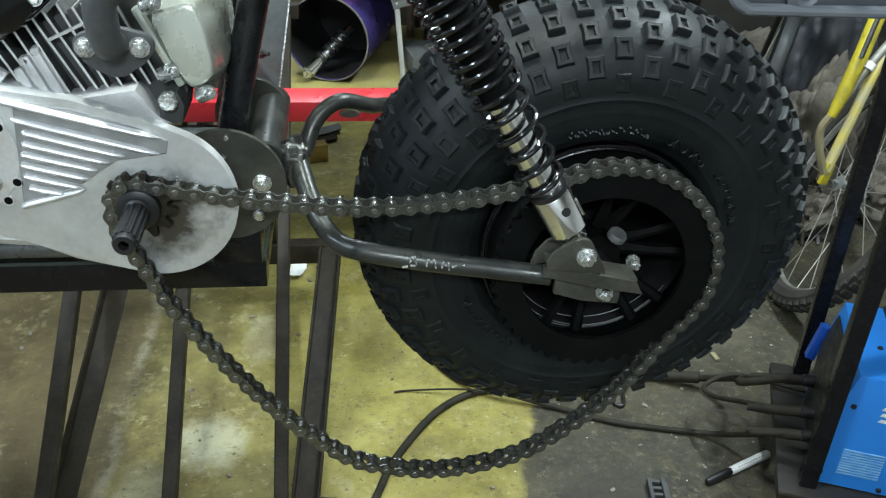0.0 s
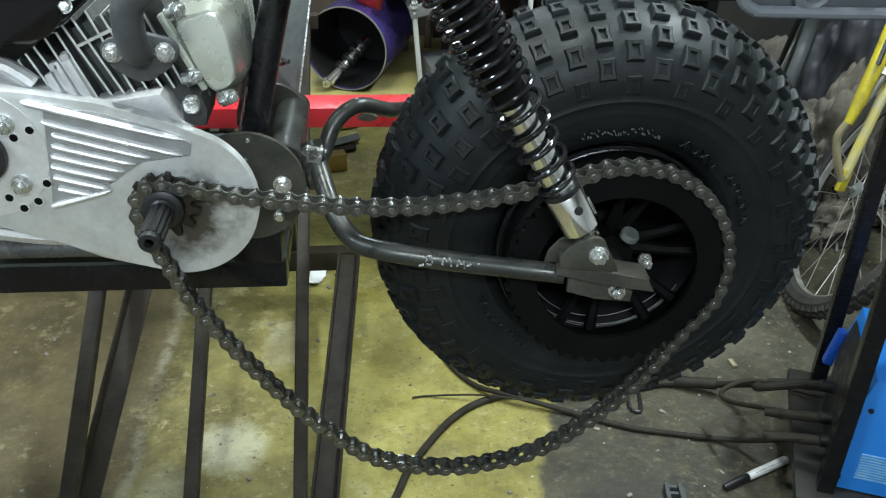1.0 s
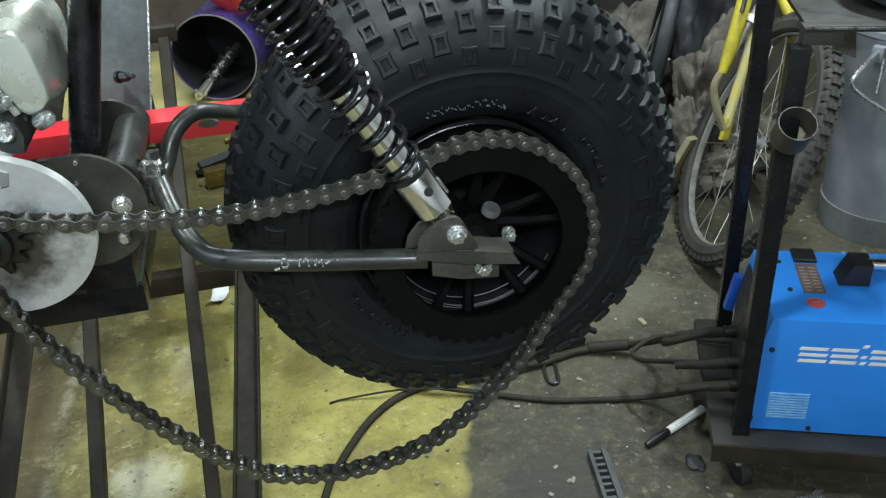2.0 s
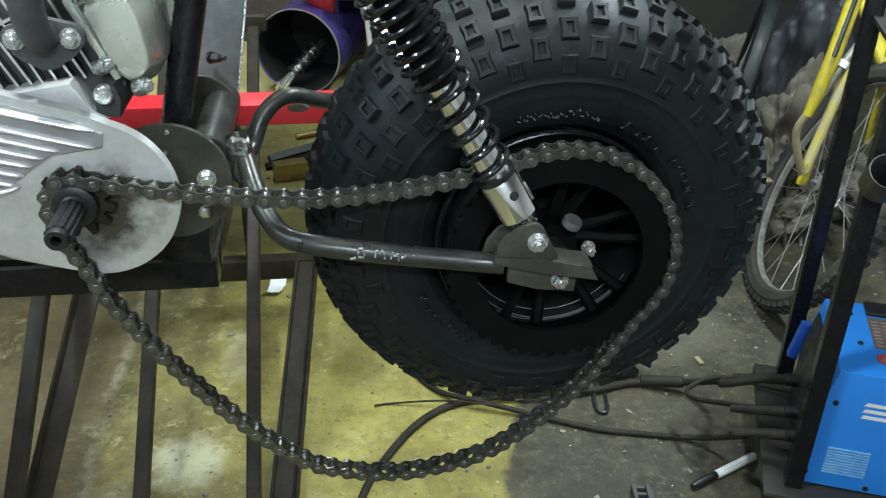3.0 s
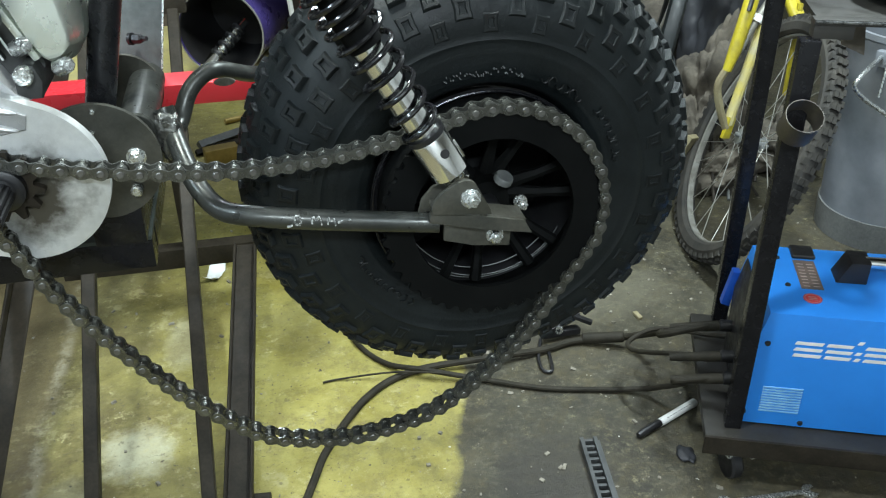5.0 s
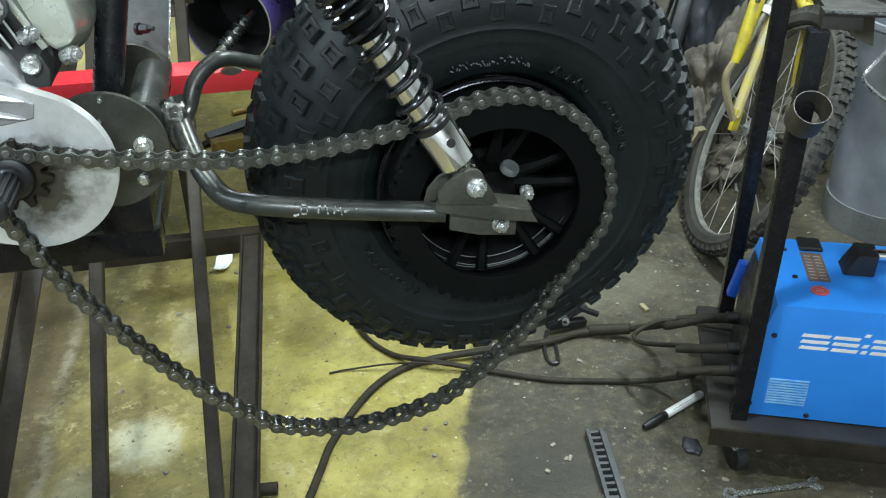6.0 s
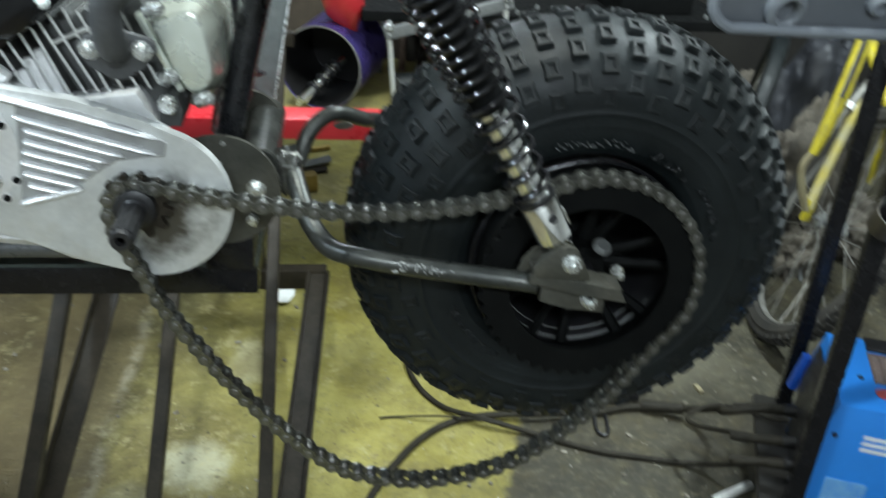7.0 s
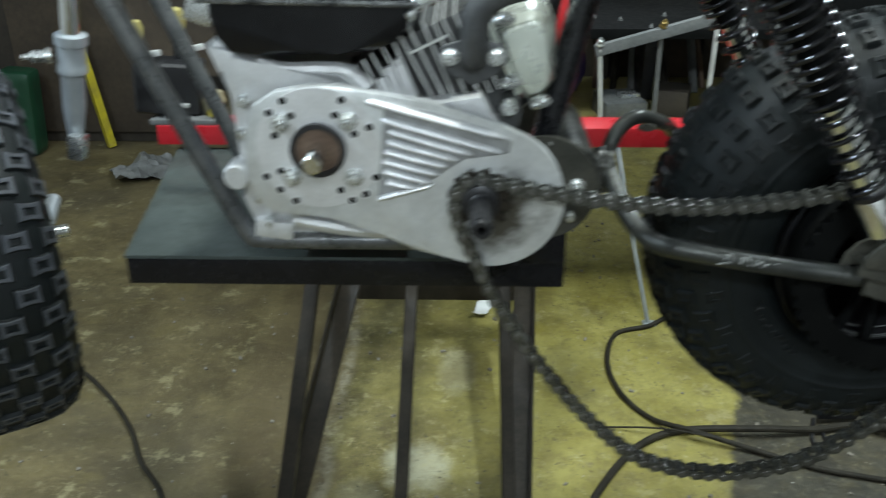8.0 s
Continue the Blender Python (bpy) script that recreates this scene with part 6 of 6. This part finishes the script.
        slab(bm, [(0.0, 0.0), (0.055, 0.0), (0.055, 0.045), (0.02, 0.045)], 0.05, m @ Matrix.Translation((x - 0.01, 0.12, top)), 0.004)
        part("handle_bracket", bm, SATIN, wd, "black plastic handle bracket")
    bm = BM()
    cyl(bm, m @ Vector((0.205, 0.147, top + 0.034)), m @ Vector((0.45, 0.147, top + 0.034)), 0.0115, seg=20)
    part("handle_grip", bm, CHROME, wd, "bright metal grip")


# ---------------------------------------------------------------- bicycles and corner
def bicycle_wheel(bk, C, heading, lean, R, knobby, rim_mat):
    a, b = radians(heading), radians(lean)
    f = Vector((math.cos(a), math.sin(a), 0))
    nrm = Vector((-math.sin(a), math.cos(a), 0))
    up = Vector((0, 0, 1)) * math.cos(b) + nrm * math.sin(b)
    axis = f.cross(up).normalized()
    m = Matrix((f, up, axis)).transposed().to_4x4()
    m.translation = C
    bm = BM()
    n = 96
    lathe(bm, (0, 0, 0), (0, 0, 1), [(R - 0.052, -0.014), (R - 0.045, -0.022), (R - 0.025, -0.026), (R - 0.008, -0.018), (R - 0.003, 0), (R - 0.008, 0.018), (R - 0.025, 0.026), (R - 0.045, 0.022), (R - 0.052, 0.014)], n, closed=True)
    if knobby:
        for row in (-0.018, -0.006, 0.006, 0.018):
            for k in range(70):
                t = 2 * math.pi * (k + (0.5 if abs(row) < 0.01 else 0)) / 70
                rr = R - 0.006 - (0.008 if abs(row) > 0.01 else 0)
                box(bm, (rr * math.cos(t), rr * math.sin(t), row), (0.017, 0.017, 0.0105), (0, 0, math.degrees(t)))
    bm.transform(m)
    part("tyre", bm, MUDRUBBER if knobby else RUBBER, bk, "muddy knobbly bicycle tyre" if knobby else "bald black bicycle tyre")
    bm = BM()
    lathe(bm, (0, 0, 0), (0, 0, 1), [(R - 0.059, -0.007), (R - 0.0555, -0.0098), (R - 0.0525, -0.009), (R - 0.0525, 0.009), (R - 0.0555, 0.0098), (R - 0.059, 0.007)], n, closed=True)
    bm.transform(m)
    part("wheel_rim", bm, rim_mat, bk, "dull grey rim")
    bm = BM()
    lathe(bm, (0, 0, -0.05), (0, 0, 1), [(0, 0), (0.006, 0), (0.006, 0.012), (0.024, 0.014), (0.024, 0.018), (0.014, 0.022), (0.014, 0.078), (0.024, 0.082), (0.024, 0.086), (0.006, 0.088), (0.006, 0.1), (0, 0.1)], 20)
    bm.transform(m)
    part("hub", bm, GREYDARK, bk)
    for k in range(28):
        t = 2 * math.pi * k / 28
        s = 1 if k % 2 else -1
        bm = BM()
        p = Vector((0.022 * math.cos(t + 0.9 * (1 if k % 4 < 2 else -1)), 0.022 * math.sin(t + 0.9 * (1 if k % 4 < 2 else -1)), s * 0.032))
        q = Vector(((R - 0.058) * math.cos(t), (R - 0.058) * math.sin(t), 0))
        cyl(bm, m @ p, m @ q, 0.0013, seg=5)
        part("spoke", bm, SPOKE, bk)
    return m


def bicycles():
    bk = thing("yellow_bicycle", (1.40, 1.88, 0), "old yellow bicycle with muddy knobbly tyres leaning in the corner", "bicycle")
    C = Vector((1.40, 1.884, 0.322))
    bicycle_wheel(bk, C, 76, -23, 0.352, True, RIMGREY)
    part("swing_beam", sweep(BM(), [(1.475, 2.06, 1.02), (1.405, 1.98, 0.78), (1.370, 1.95, 0.672), (1.335, 1.93, 0.56), (1.318, 1.925, 0.510)], 0.018, 14, radii=[0.018, 0.019, 0.019, 0.017, 0.012]), YELLOW, bk, "thick yellow frame beam")
    part("stripe", sweep(BM(), [(1.450, 2.010, 0.985), (1.393, 1.955, 0.790), (1.352, 1.922, 0.665)], 0.006, 6), SATIN, bk, "dark painted stripe")
    part("link", sweep(BM(), curve([(1.318, 1.925, 0.515), (1.302, 1.93, 0.470), (1.318, 1.93, 0.405), (1.345, 1.93, 0.345)], 5), 0.0105, 8), BEIGE, bk, "faded beige frame link")
    part("stay", sweep(BM(), [(1.468, 1.97, 0.735), (1.416, 1.95, 0.617), (1.385, 1.945, 0.48), (1.352, 1.935, 0.352)], 0.0135, 10), YELLOWPALE, bk, "scuffed yellow stay")
    part("dropout", box(BM(), (1.352, 1.93, 0.345), (0.03, 0.012, 0.06), (0, 15, 20), 0.004), YELLOW, bk)
    part("damper", sweep(BM(), [(1.345, 1.93, 0.56), (1.40, 1.95, 0.64), (1.445, 1.96, 0.70)], 0.011, 12), RIMGREY, bk, "small rear damper")
    part("damper_collar", lathe(BM(), (1.392, 1.947, 0.628), (0.055, 0.02, 0.08), [(0.011, 0), (0.015, 0), (0.015, 0.018), (0.011, 0.018)], 16, closed=True), WHITE, bk)
    part("seat_tube", sweep(BM(), [(1.569, 2.02, 0.388), (1.567, 2.02, 0.485), (1.575, 2.04, 0.64)], 0.0085, 12), YELLOW, bk)
    part("down_tube", sweep(BM(), [(1.571, 2.03, 0.60), (1.66, 2.55, 0.86)], 0.020, 12), YELLOW, bk)
    # a second, dark bicycle wheel propped behind the fat tyre
    b2 = thing("old_bicycle_wheel", (1.28, 2.5, 0), "dark old bicycle wheel propped behind the wheel", "bicycle wheel")
    bicycle_wheel(b2, Vector((1.435, 2.56, 0.345)), 63, -10, 0.345, False, SPOKE)


def lump(name, c, s, mat, label, cat, seed, amount=0.25, sub=5):
    bm = BM()
    bmesh.ops.create_icosphere(bm, subdivisions=sub, radius=1)
    for v in bm.verts:
        n = noise.noise(v.co * 1.7 + Vector((seed, 0, 0))) + 0.5 * noise.noise(v.co * 4.1 + Vector((0, seed, 0))) - 0.55 * abs(noise.noise(v.co * 5.3 + Vector((seed, seed, 0)))) + 0.14 * noise.noise(v.co * 13)
        v.co *= 1 + amount * n
        if v.co.z < -0.75:
            v.co.z = -0.75
        v.co = Vector((v.co.x * s[0], v.co.y * s[1], (v.co.z + 0.75) * s[2]))
        v.co += Vector(c)
    ob = solid(name, bm, mat, label, cat)
    for e in ob.data.edges:
        e.use_edge_sharp = False
    return ob


def corner_clutter():
    for at, size, seed, amount in (((1.61, 2.44, 0.0), (0.150, 0.11, 0.262), 3, 0.40), ((1.47, 2.33, 0.0), (0.10, 0.10, 0.150), 9, 0.5), ((1.52, 2.22, 0.0), (0.12, 0.08, 0.085), 14, 0.5), ((1.80, 2.30, 0.0), (0.13, 0.10, 0.120), 27, 0.45)):
        lump("cloth_sack", at, size, SACK, "dirty grey-brown cloth sack slumped on the floor", "sack", seed, amount)
    lump("cloth_sack", (1.56, 3.02, 0.0), (0.20, 0.16, 0.225), SACK, "pale grey-brown cloth sack behind the old wheel", "sack", 33, 0.4)
    bag = lump("black_bag", (1.77, 2.75, 0.0), (0.16, 0.16, 0.36), BLACKBAG, "black rubbish bag with a tied neck behind the bicycle", "bag", 21, 0.2)
    part("tied_neck", lathe(BM(), (1.77, 2.75, 0.59), (0.1, -0.1, 1), [(0, 0), (0.05, 0), (0.022, 0.045), (0.020, 0.06), (0.045, 0.10), (0.03, 0.11), (0, 0.10)], 14), BLACKBAG, bag)
    bn = thing("metal_bin", (1.855, 1.88, 0), "grey metal bin with a wire handle standing on the floor", "bin")
    bm = BM()
    lathe(bm, (1.855, 1.88, 0), (0, 0, 1), [(0, 0.012), (0.155, 0.012), (0.157, 0.0), (0.163, 0.0), (0.163, 0.02), (0.186, 0.585), (0.193, 0.59), (0.193, 0.605), (0.181, 0.605), (0.158, 0.03), (0, 0.03)], 48)
    part("bin_body", bm, GALV, bn, "dented grey sheet metal body")
    # The darker ring models the shading low on the bin.
    part("base_band", lathe(BM(), (1.855, 1.88, 0), (0, 0, 1), [(0.160, 0.001), (0.167, 0.001), (0.171, 0.085), (0.163, 0.085)], 48, closed=True), GREYDARK, bn, "darker ring that stands for shading at the foot")
    bm = BM()
    sweep(bm, curve([(1.675, 1.80, 0.560), (1.612, 1.75, 0.560), (1.556, 1.72, 0.537), (1.550, 1.715, 0.515), (1.580, 1.70, 0.485), (1.640, 1.685, 0.445), (1.74, 1.675, 0.37), (1.83, 1.682, 0.34)], 6), 0.0055, 8)
    part("wire_handle", bm, ZINC, bn, "bent wire handle")
    bm = BM()
    box(bm, (1.680, 1.80, 0.555), (0.035, 0.03, 0.04), (0, 0, 30), 0.004)
    part("handle_lug", bm, GALV, bn)
    bm = BM()
    sweep(bm, [(1.672, 1.772, 0.55), (1.662, 1.762, 0.465)], 0.003, 6)
    part("hook", bm, ZINC, bn)
    bm = BM()
    lathe(bm, (1.855, 1.88, 0.50), (0, 0, 1), [(0, 0), (0.172, 0), (0.172, 0.004), (0, 0.004)], 32)
    part("contents", bm, BLACKBAG, bn, "dark contents")
    # thin scrap rods and strips leaning among the sacks
    rnd = random.Random(31)
    for k in range(9):
        x, y = 1.30 + 0.045 * k + rnd.uniform(-0.02, 0.02), 2.16 + rnd.uniform(-0.06, 0.10)
        bm = BM()
        sweep(bm, [(x, y, 0.004), (x + rnd.uniform(-0.10, 0.12), y + rnd.uniform(0.10, 0.22), rnd.uniform(0.10, 0.30))], rnd.uniform(0.003, 0.006), 6)
        solid("scrap_rod", bm, (BLACKWOOD, GREYDARK, SACK, DARKSTEEL)[k % 4], "thin scrap rod leaning among the sacks", "rod", group="scrap rods in the corner")
    bm = BM()
    box(bm, (1.37, 2.20, 0.16), (0.10, 0.02, 0.22), (20, 12, 30), 0.004)
    solid("board_scrap", bm, BEIGE, "pale board scrap leaning in the corner", "board").location.z = 0.0
    # worn glove cuff under the cart shelf
    bm = BM()
    slab(bm, [(1.047, 0.838), (1.091, 0.818), (1.078, 0.885), (1.060, 0.889), (1.030, 0.887)], 0.005, Matrix.Translation((0, 1.13, 0)), 0.001)
    b = solid("leather_flap", bm, SACK, "worn leather glove cuff hanging from the cart shelf", "glove")
    part("hook", sweep(BM(), [(1.055, 1.134, 0.885), (1.055, 1.134, 0.898)], 0.002, 6), ZINC, b)


# ---------------------------------------------------------------- on the floor
def cables():
    def cable(name, pts, r, label):
        bm = BM()
        sweep(bm, curve(pts, 10), r, 10)
        return solid(name, bm, CABLE, label, "cable")
    c1 = cable("welding_cable", [(0.05, 0.99, 0.009), (0.13, 1.193, 0.009), (0.174, 1.295, 0.009), (0.275, 1.436, 0.009), (0.388, 1.501, 0.009), (0.56, 1.493, 0.024), (0.70, 1.508, 0.012), (0.79, 1.525, 0.012), (0.90, 1.49, 0.03), (0.945, 1.40, 0.10), cart_place(-0.14, 0.185, 0.18), cart_place(-0.05, 0.185, 0.214)], 0.0085, "thick dusty black welding cable on the floor")
    c2 = cable("welding_cable", [(0.47, 2.03, 0.007), (0.406, 1.972, 0.007), (0.305, 1.925, 0.007), (0.262, 1.785, 0.007), (0.275, 1.65, 0.007), (0.33, 1.55, 0.007), (0.412, 1.485, 0.022), (0.545, 1.433, 0.009), (0.661, 1.379, 0.007), (0.784, 1.345, 0.007), (0.88, 1.31, 0.02), (0.925, 1.23, 0.09), cart_place(-0.12, 0.06, 0.155), cart_place(-0.05, 0.06, 0.174)], 0.0065, "black welding cable curling across the floor")
    cable("thin_cable", [(0.182, 1.512, 0.005), (0.221, 1.516, 0.005), (0.334, 1.495, 0.02), (0.434, 1.466, 0.024), (0.500, 1.449, 0.014), (0.545, 1.433, 0.0095), (0.602, 1.406, 0.008), (0.661, 1.379, 0.007)], 0.0024, "thin black cable lying across other cables")
    cable("thin_cable", [(-1.35, 1.86, 0.006), (-1.124, 1.738, 0.006), (-0.991, 1.617, 0.006), (-0.889, 1.486, 0.006), (-0.824, 1.367, 0.006), (-0.746, 1.261, 0.006), (-0.70, 1.1, 0.006)], 0.0055, "dark hose lying on the bare concrete")
    c5 = cable("thin_cable", [cart_place(-0.04, 0.12, 0.184), cart_place(-0.12, 0.14, 0.165), cart_place(-0.19, 0.20, 0.12), cart_place(-0.20, 0.26, 0.10), cart_place(-0.14, 0.29, 0.12), cart_place(-0.03, 0.27, 0.13), cart_place(0.03, 0.26, 0.135)], 0.0055, "grey control lead looping at the cart")
    for y, z, c in ((0.185, 0.214, c1), (0.06, 0.174, c2), (0.12, 0.184, c5)):
        bm = BM()
        a, b = cart_place(-0.028, y, z), cart_place(-0.125, y + 0.008, z - 0.02)
        lathe(bm, a, b - a, [(0, 0), (0.0105, 0), (0.011, 0.03), (0.0098, 0.034), (0.0100, 0.05), (0.0092, 0.052), (0.0095, 0.066), (0.0086, 0.068), (0.0088, 0.08), (0.0072, 0.10), (0, 0.10)], 20)
        part("plug", bm, CABLE, c, "dusty rubber plug")
    # joining sleeve on the thick cable
    bm = BM()
    cyl(bm, (0.81, 1.527, 0.015), (0.90, 1.488, 0.032), 0.0135, seg=16, bevel=0.003)
    part("sleeve", bm, CABLE, c1)
    # earth clamp
    ec = thing("earth_clamp", (0.745, 1.56, 0), "black earth clamp lying on the floor by its cable", "clamp")
    part("jaw", box(BM(), (0.765, 1.558, 0.020), (0.10, 0.022, 0.016), (0, 6, 8), 0.003), SATIN, ec)
    part("jaw", box(BM(), (0.770, 1.562, 0.044), (0.095, 0.020, 0.014), (0, -14, 16), 0.003), SATIN, ec)
    part("spring", lathe(BM(), (0.758, 1.555, 0.034), (0.3, 1, 0), [(0.005, -0.012), (0.011, -0.012), (0.011, 0.012), (0.005, 0.012)], 16, closed=True), ZINC, ec)
    part("handle", box(BM(), (0.818, 1.556, 0.050), (0.05, 0.014, 0.010), (0, 20, -20), 0.002), SATIN, ec)
    part("ring", sweep(BM(), curve([(0.712, 1.55, 0.012), (0.688, 1.49, 0.006), (0.683, 1.445, 0.006), (0.696, 1.432, 0.006), (0.708, 1.447, 0.006), (0.722, 1.53, 0.006)], 5), 0.004, 8), SATIN, ec)


def floor_bits():
    mk = thing("paint_marker", (0.9, 1.22, 0), "white and black paint marker lying on the concrete", "marker")
    a, b = Vector((0.972, 1.256, 0.009)), Vector((0.868, 1.210, 0.009))
    d = b - a
    part("barrel", lathe(BM(), a, d, [(0, 0), (0.0072, 0), (0.009, 0.003), (0.009, 0.1), (0.0085, 0.113), (0, 0.113)], 22), WHITE, mk, "white marker barrel")
    part("cap", lathe(BM(), b, d, [(0, 0), (0.0082, 0.0), (0.0082, 0.055), (0.006, 0.066), (0, 0.066)], 20), SATIN, mk, "black marker cap")
    for k in range(9):
        p = a.lerp(b, 0.22 + 0.075 * k) + Vector((0.0015, -0.004, 0.0078))
        part("text_bar", box(BM(), p, (0.004 if k % 3 else 0.006, 0.0022, 0.0006), (0, 0, 24)), GREYDARK, mk)
    # plastic grating strip
    gs = thing("grating_strip", (0.7, 1.13, 0), "grey slotted plastic strip lying on the floor", "grating")
    m = Matrix.Translation((0.683, 1.197, 0.002)) @ Matrix.Rotation(radians(-98), 4, "Z")
    L, Wd = 0.26, 0.036
    for y in (0.0, Wd - 0.008):
        part("side", grating_bar(m, 0, L, y, y + 0.008, 0.016), DARKPLASTIC, gs)
    for k in range(15):
        x = k * (L - 0.008) / 14
        part("slat", grating_bar(m, x, x + 0.007, 0.008, Wd - 0.008, 0.010), DARKPLASTIC, gs)
    part("flange", grating_bar(m, 0, L, Wd, Wd + 0.007, 0.005), DARKPLASTIC, gs)
    # crumpled paper
    bm = BM()
    bmesh.ops.create_grid(bm, x_segments=10, y_segments=10, size=0.5, matrix=Matrix.Translation((-0.058, 2.06, 0.012)) @ Matrix.Rotation(-0.25, 4, "Z") @ Matrix.Diagonal((0.040, 0.105, 1, 1)))
    for v in bm.verts:
        v.co.z += 0.028 * noise.noise(v.co * 30)
        v.co.z = max(v.co.z, 0.003)
        v.co.x += 0.006 * noise.noise(v.co * 50)
    bmesh.ops.solidify(bm, geom=bm.faces[:], thickness=0.001)
    solid("paper_scrap", bm, WHITE, "crumpled scrap of white paper on the painted floor", "paper")
    # spanner
    sp = thing("spanner", (0.97, 0.97, 0), "bright combination spanner lying on the concrete", "spanner")
    part("shank", box(BM(), (0.985, 0.9705, 0.006), (0.15, 0.010, 0.005), (0, 0, -3), 0.0015), ZINC, sp)
    part("ring_end", lathe(BM(), (0.895, 0.975, 0.0), (0, 0, 1), [(0.008, 0.002), (0.0145, 0.002), (0.0145, 0.010), (0.008, 0.010)], 22, closed=True), ZINC, sp)
    bm = BM()
    slab(bm, arc(0, 0, 0.016, 40, 320, 18) + [(0.0, -0.007), (-0.002, 0.0), (0.0, 0.007)], 0.007, Matrix.Translation((1.07, 0.966, 0.009)) @ Matrix.Rotation(radians(-90), 4, "X"), 0.001)
    part("open_end", bm, ZINC, sp)
    # black rag
    lump("black_rag", (0.883, 1.115, 0.001), (0.018, 0.024, 0.006), BLACKBAG, "scrap of black rag on the floor", "rag", 5, 0.35, 3)
    # pipe end and small offcuts
    bm = BM()
    lathe(bm, (0.038, 1.17, 0.016), (-1, 0.1, 0), [(0.009, -0.012), (0.013, -0.012), (0.013, 0.07), (0.009, 0.07)], 20, closed=True)
    solid("pipe_stub", bm, DARKSTEEL, "short dark pipe stub lying at the stand's foot", "pipe")
    bm = BM()
    box(bm, (0.985, 1.60, 0.005), (0.012, 0.030, 0.008), (0, 0, 8), 0.002)
    solid("wood_chip", bm, BEIGE, "small pale wood offcut on the floor", "offcut")
    # clamp block under the shelf
    bm = BM()
    box(bm, (-0.040, 2.80, 0.032), (0.115, 0.05, 0.064), (0, 0, 14), 0.006)
    solid("brass_block", bm, BRASS, "dull brass clamp block lying on the floor", "clamp block")
    for k, (p, q, w, mt) in enumerate((((-0.12, 2.93, 0.02), (0.06, 3.05, 0.02), 0.018, GREYDARK), ((-0.13, 2.88, 0.014), (0.05, 2.97, 0.014), 0.013, DARKSTEEL))):
        bm = BM()
        sweep(bm, [p, q], w, 4)
        solid("steel_bar", bm, mt, "short square steel bar lying on the painted floor", "bar", group="bars on the floor")
    bm = BM()
    cyl(bm, (-0.03, 3.16, 0.012), (0.06, 3.20, 0.012), 0.011, seg=14, bevel=0.002)
    solid("brass_rod", bm, BRASS, "short dull brass rod on the floor", "rod")
    # grit: chips and crumbs all over the bare concrete
    rnd = random.Random(4)
    bm = BM()
    for i in range(1000):
        x, y = rnd.uniform(0.3, 1.9), rnd.uniform(0.85, 2.6)
        if rnd.random() < 0.3:
            x, y = rnd.uniform(-1.1, 0.4), rnd.uniform(0.9, 2.9)
        s = rnd.choice((0.0012, 0.0015, 0.002, 0.0028, 0.0045, 0.0065))
        box(bm, (x, y, s * 0.3), (s * rnd.uniform(0.8, 2.2), s, s * 0.8), (rnd.uniform(-20, 20), rnd.uniform(-20, 20), rnd.uniform(0, 180)))
    solid("floor_grit", bm, GRIT, "pale chips and grit scattered over the floor", "grit", "stuff", smooth=False)


def grating_bar(m, x0, x1, y0, y1, h):
    bm = BM()
    box(bm, ((x0 + x1) / 2, (y0 + y1) / 2, h / 2), (x1 - x0, y1 - y0, h), bevel=0.0012)
    bm.transform(m)
    return bm


def lamps():
    # White housings stand in for unseen fittings above the area lights.
    for x, y, z, sx, sy, *_ in LAMPS:
        lp = thing("unseen_lamp", (x, y, z), "added ceiling lamp out of view, in a white housing", "lamp", "ceiling lamps")
        part("housing", box(BM(), (x, y, z + 0.09), (sx + 0.06, sy + 0.1, 0.06), bevel=0.005), WHITE, lp)
        part("stem", box(BM(), (x, y, z + 0.155), (0.03, 0.03, 0.08)), WHITE, lp)


for build in (red_rail, rack, canister, clamp_frame, red_jug, dark_clutter, side_cabinet, cart, welder, bicycles, corner_clutter, cables, floor_bits, lamps):
    build()
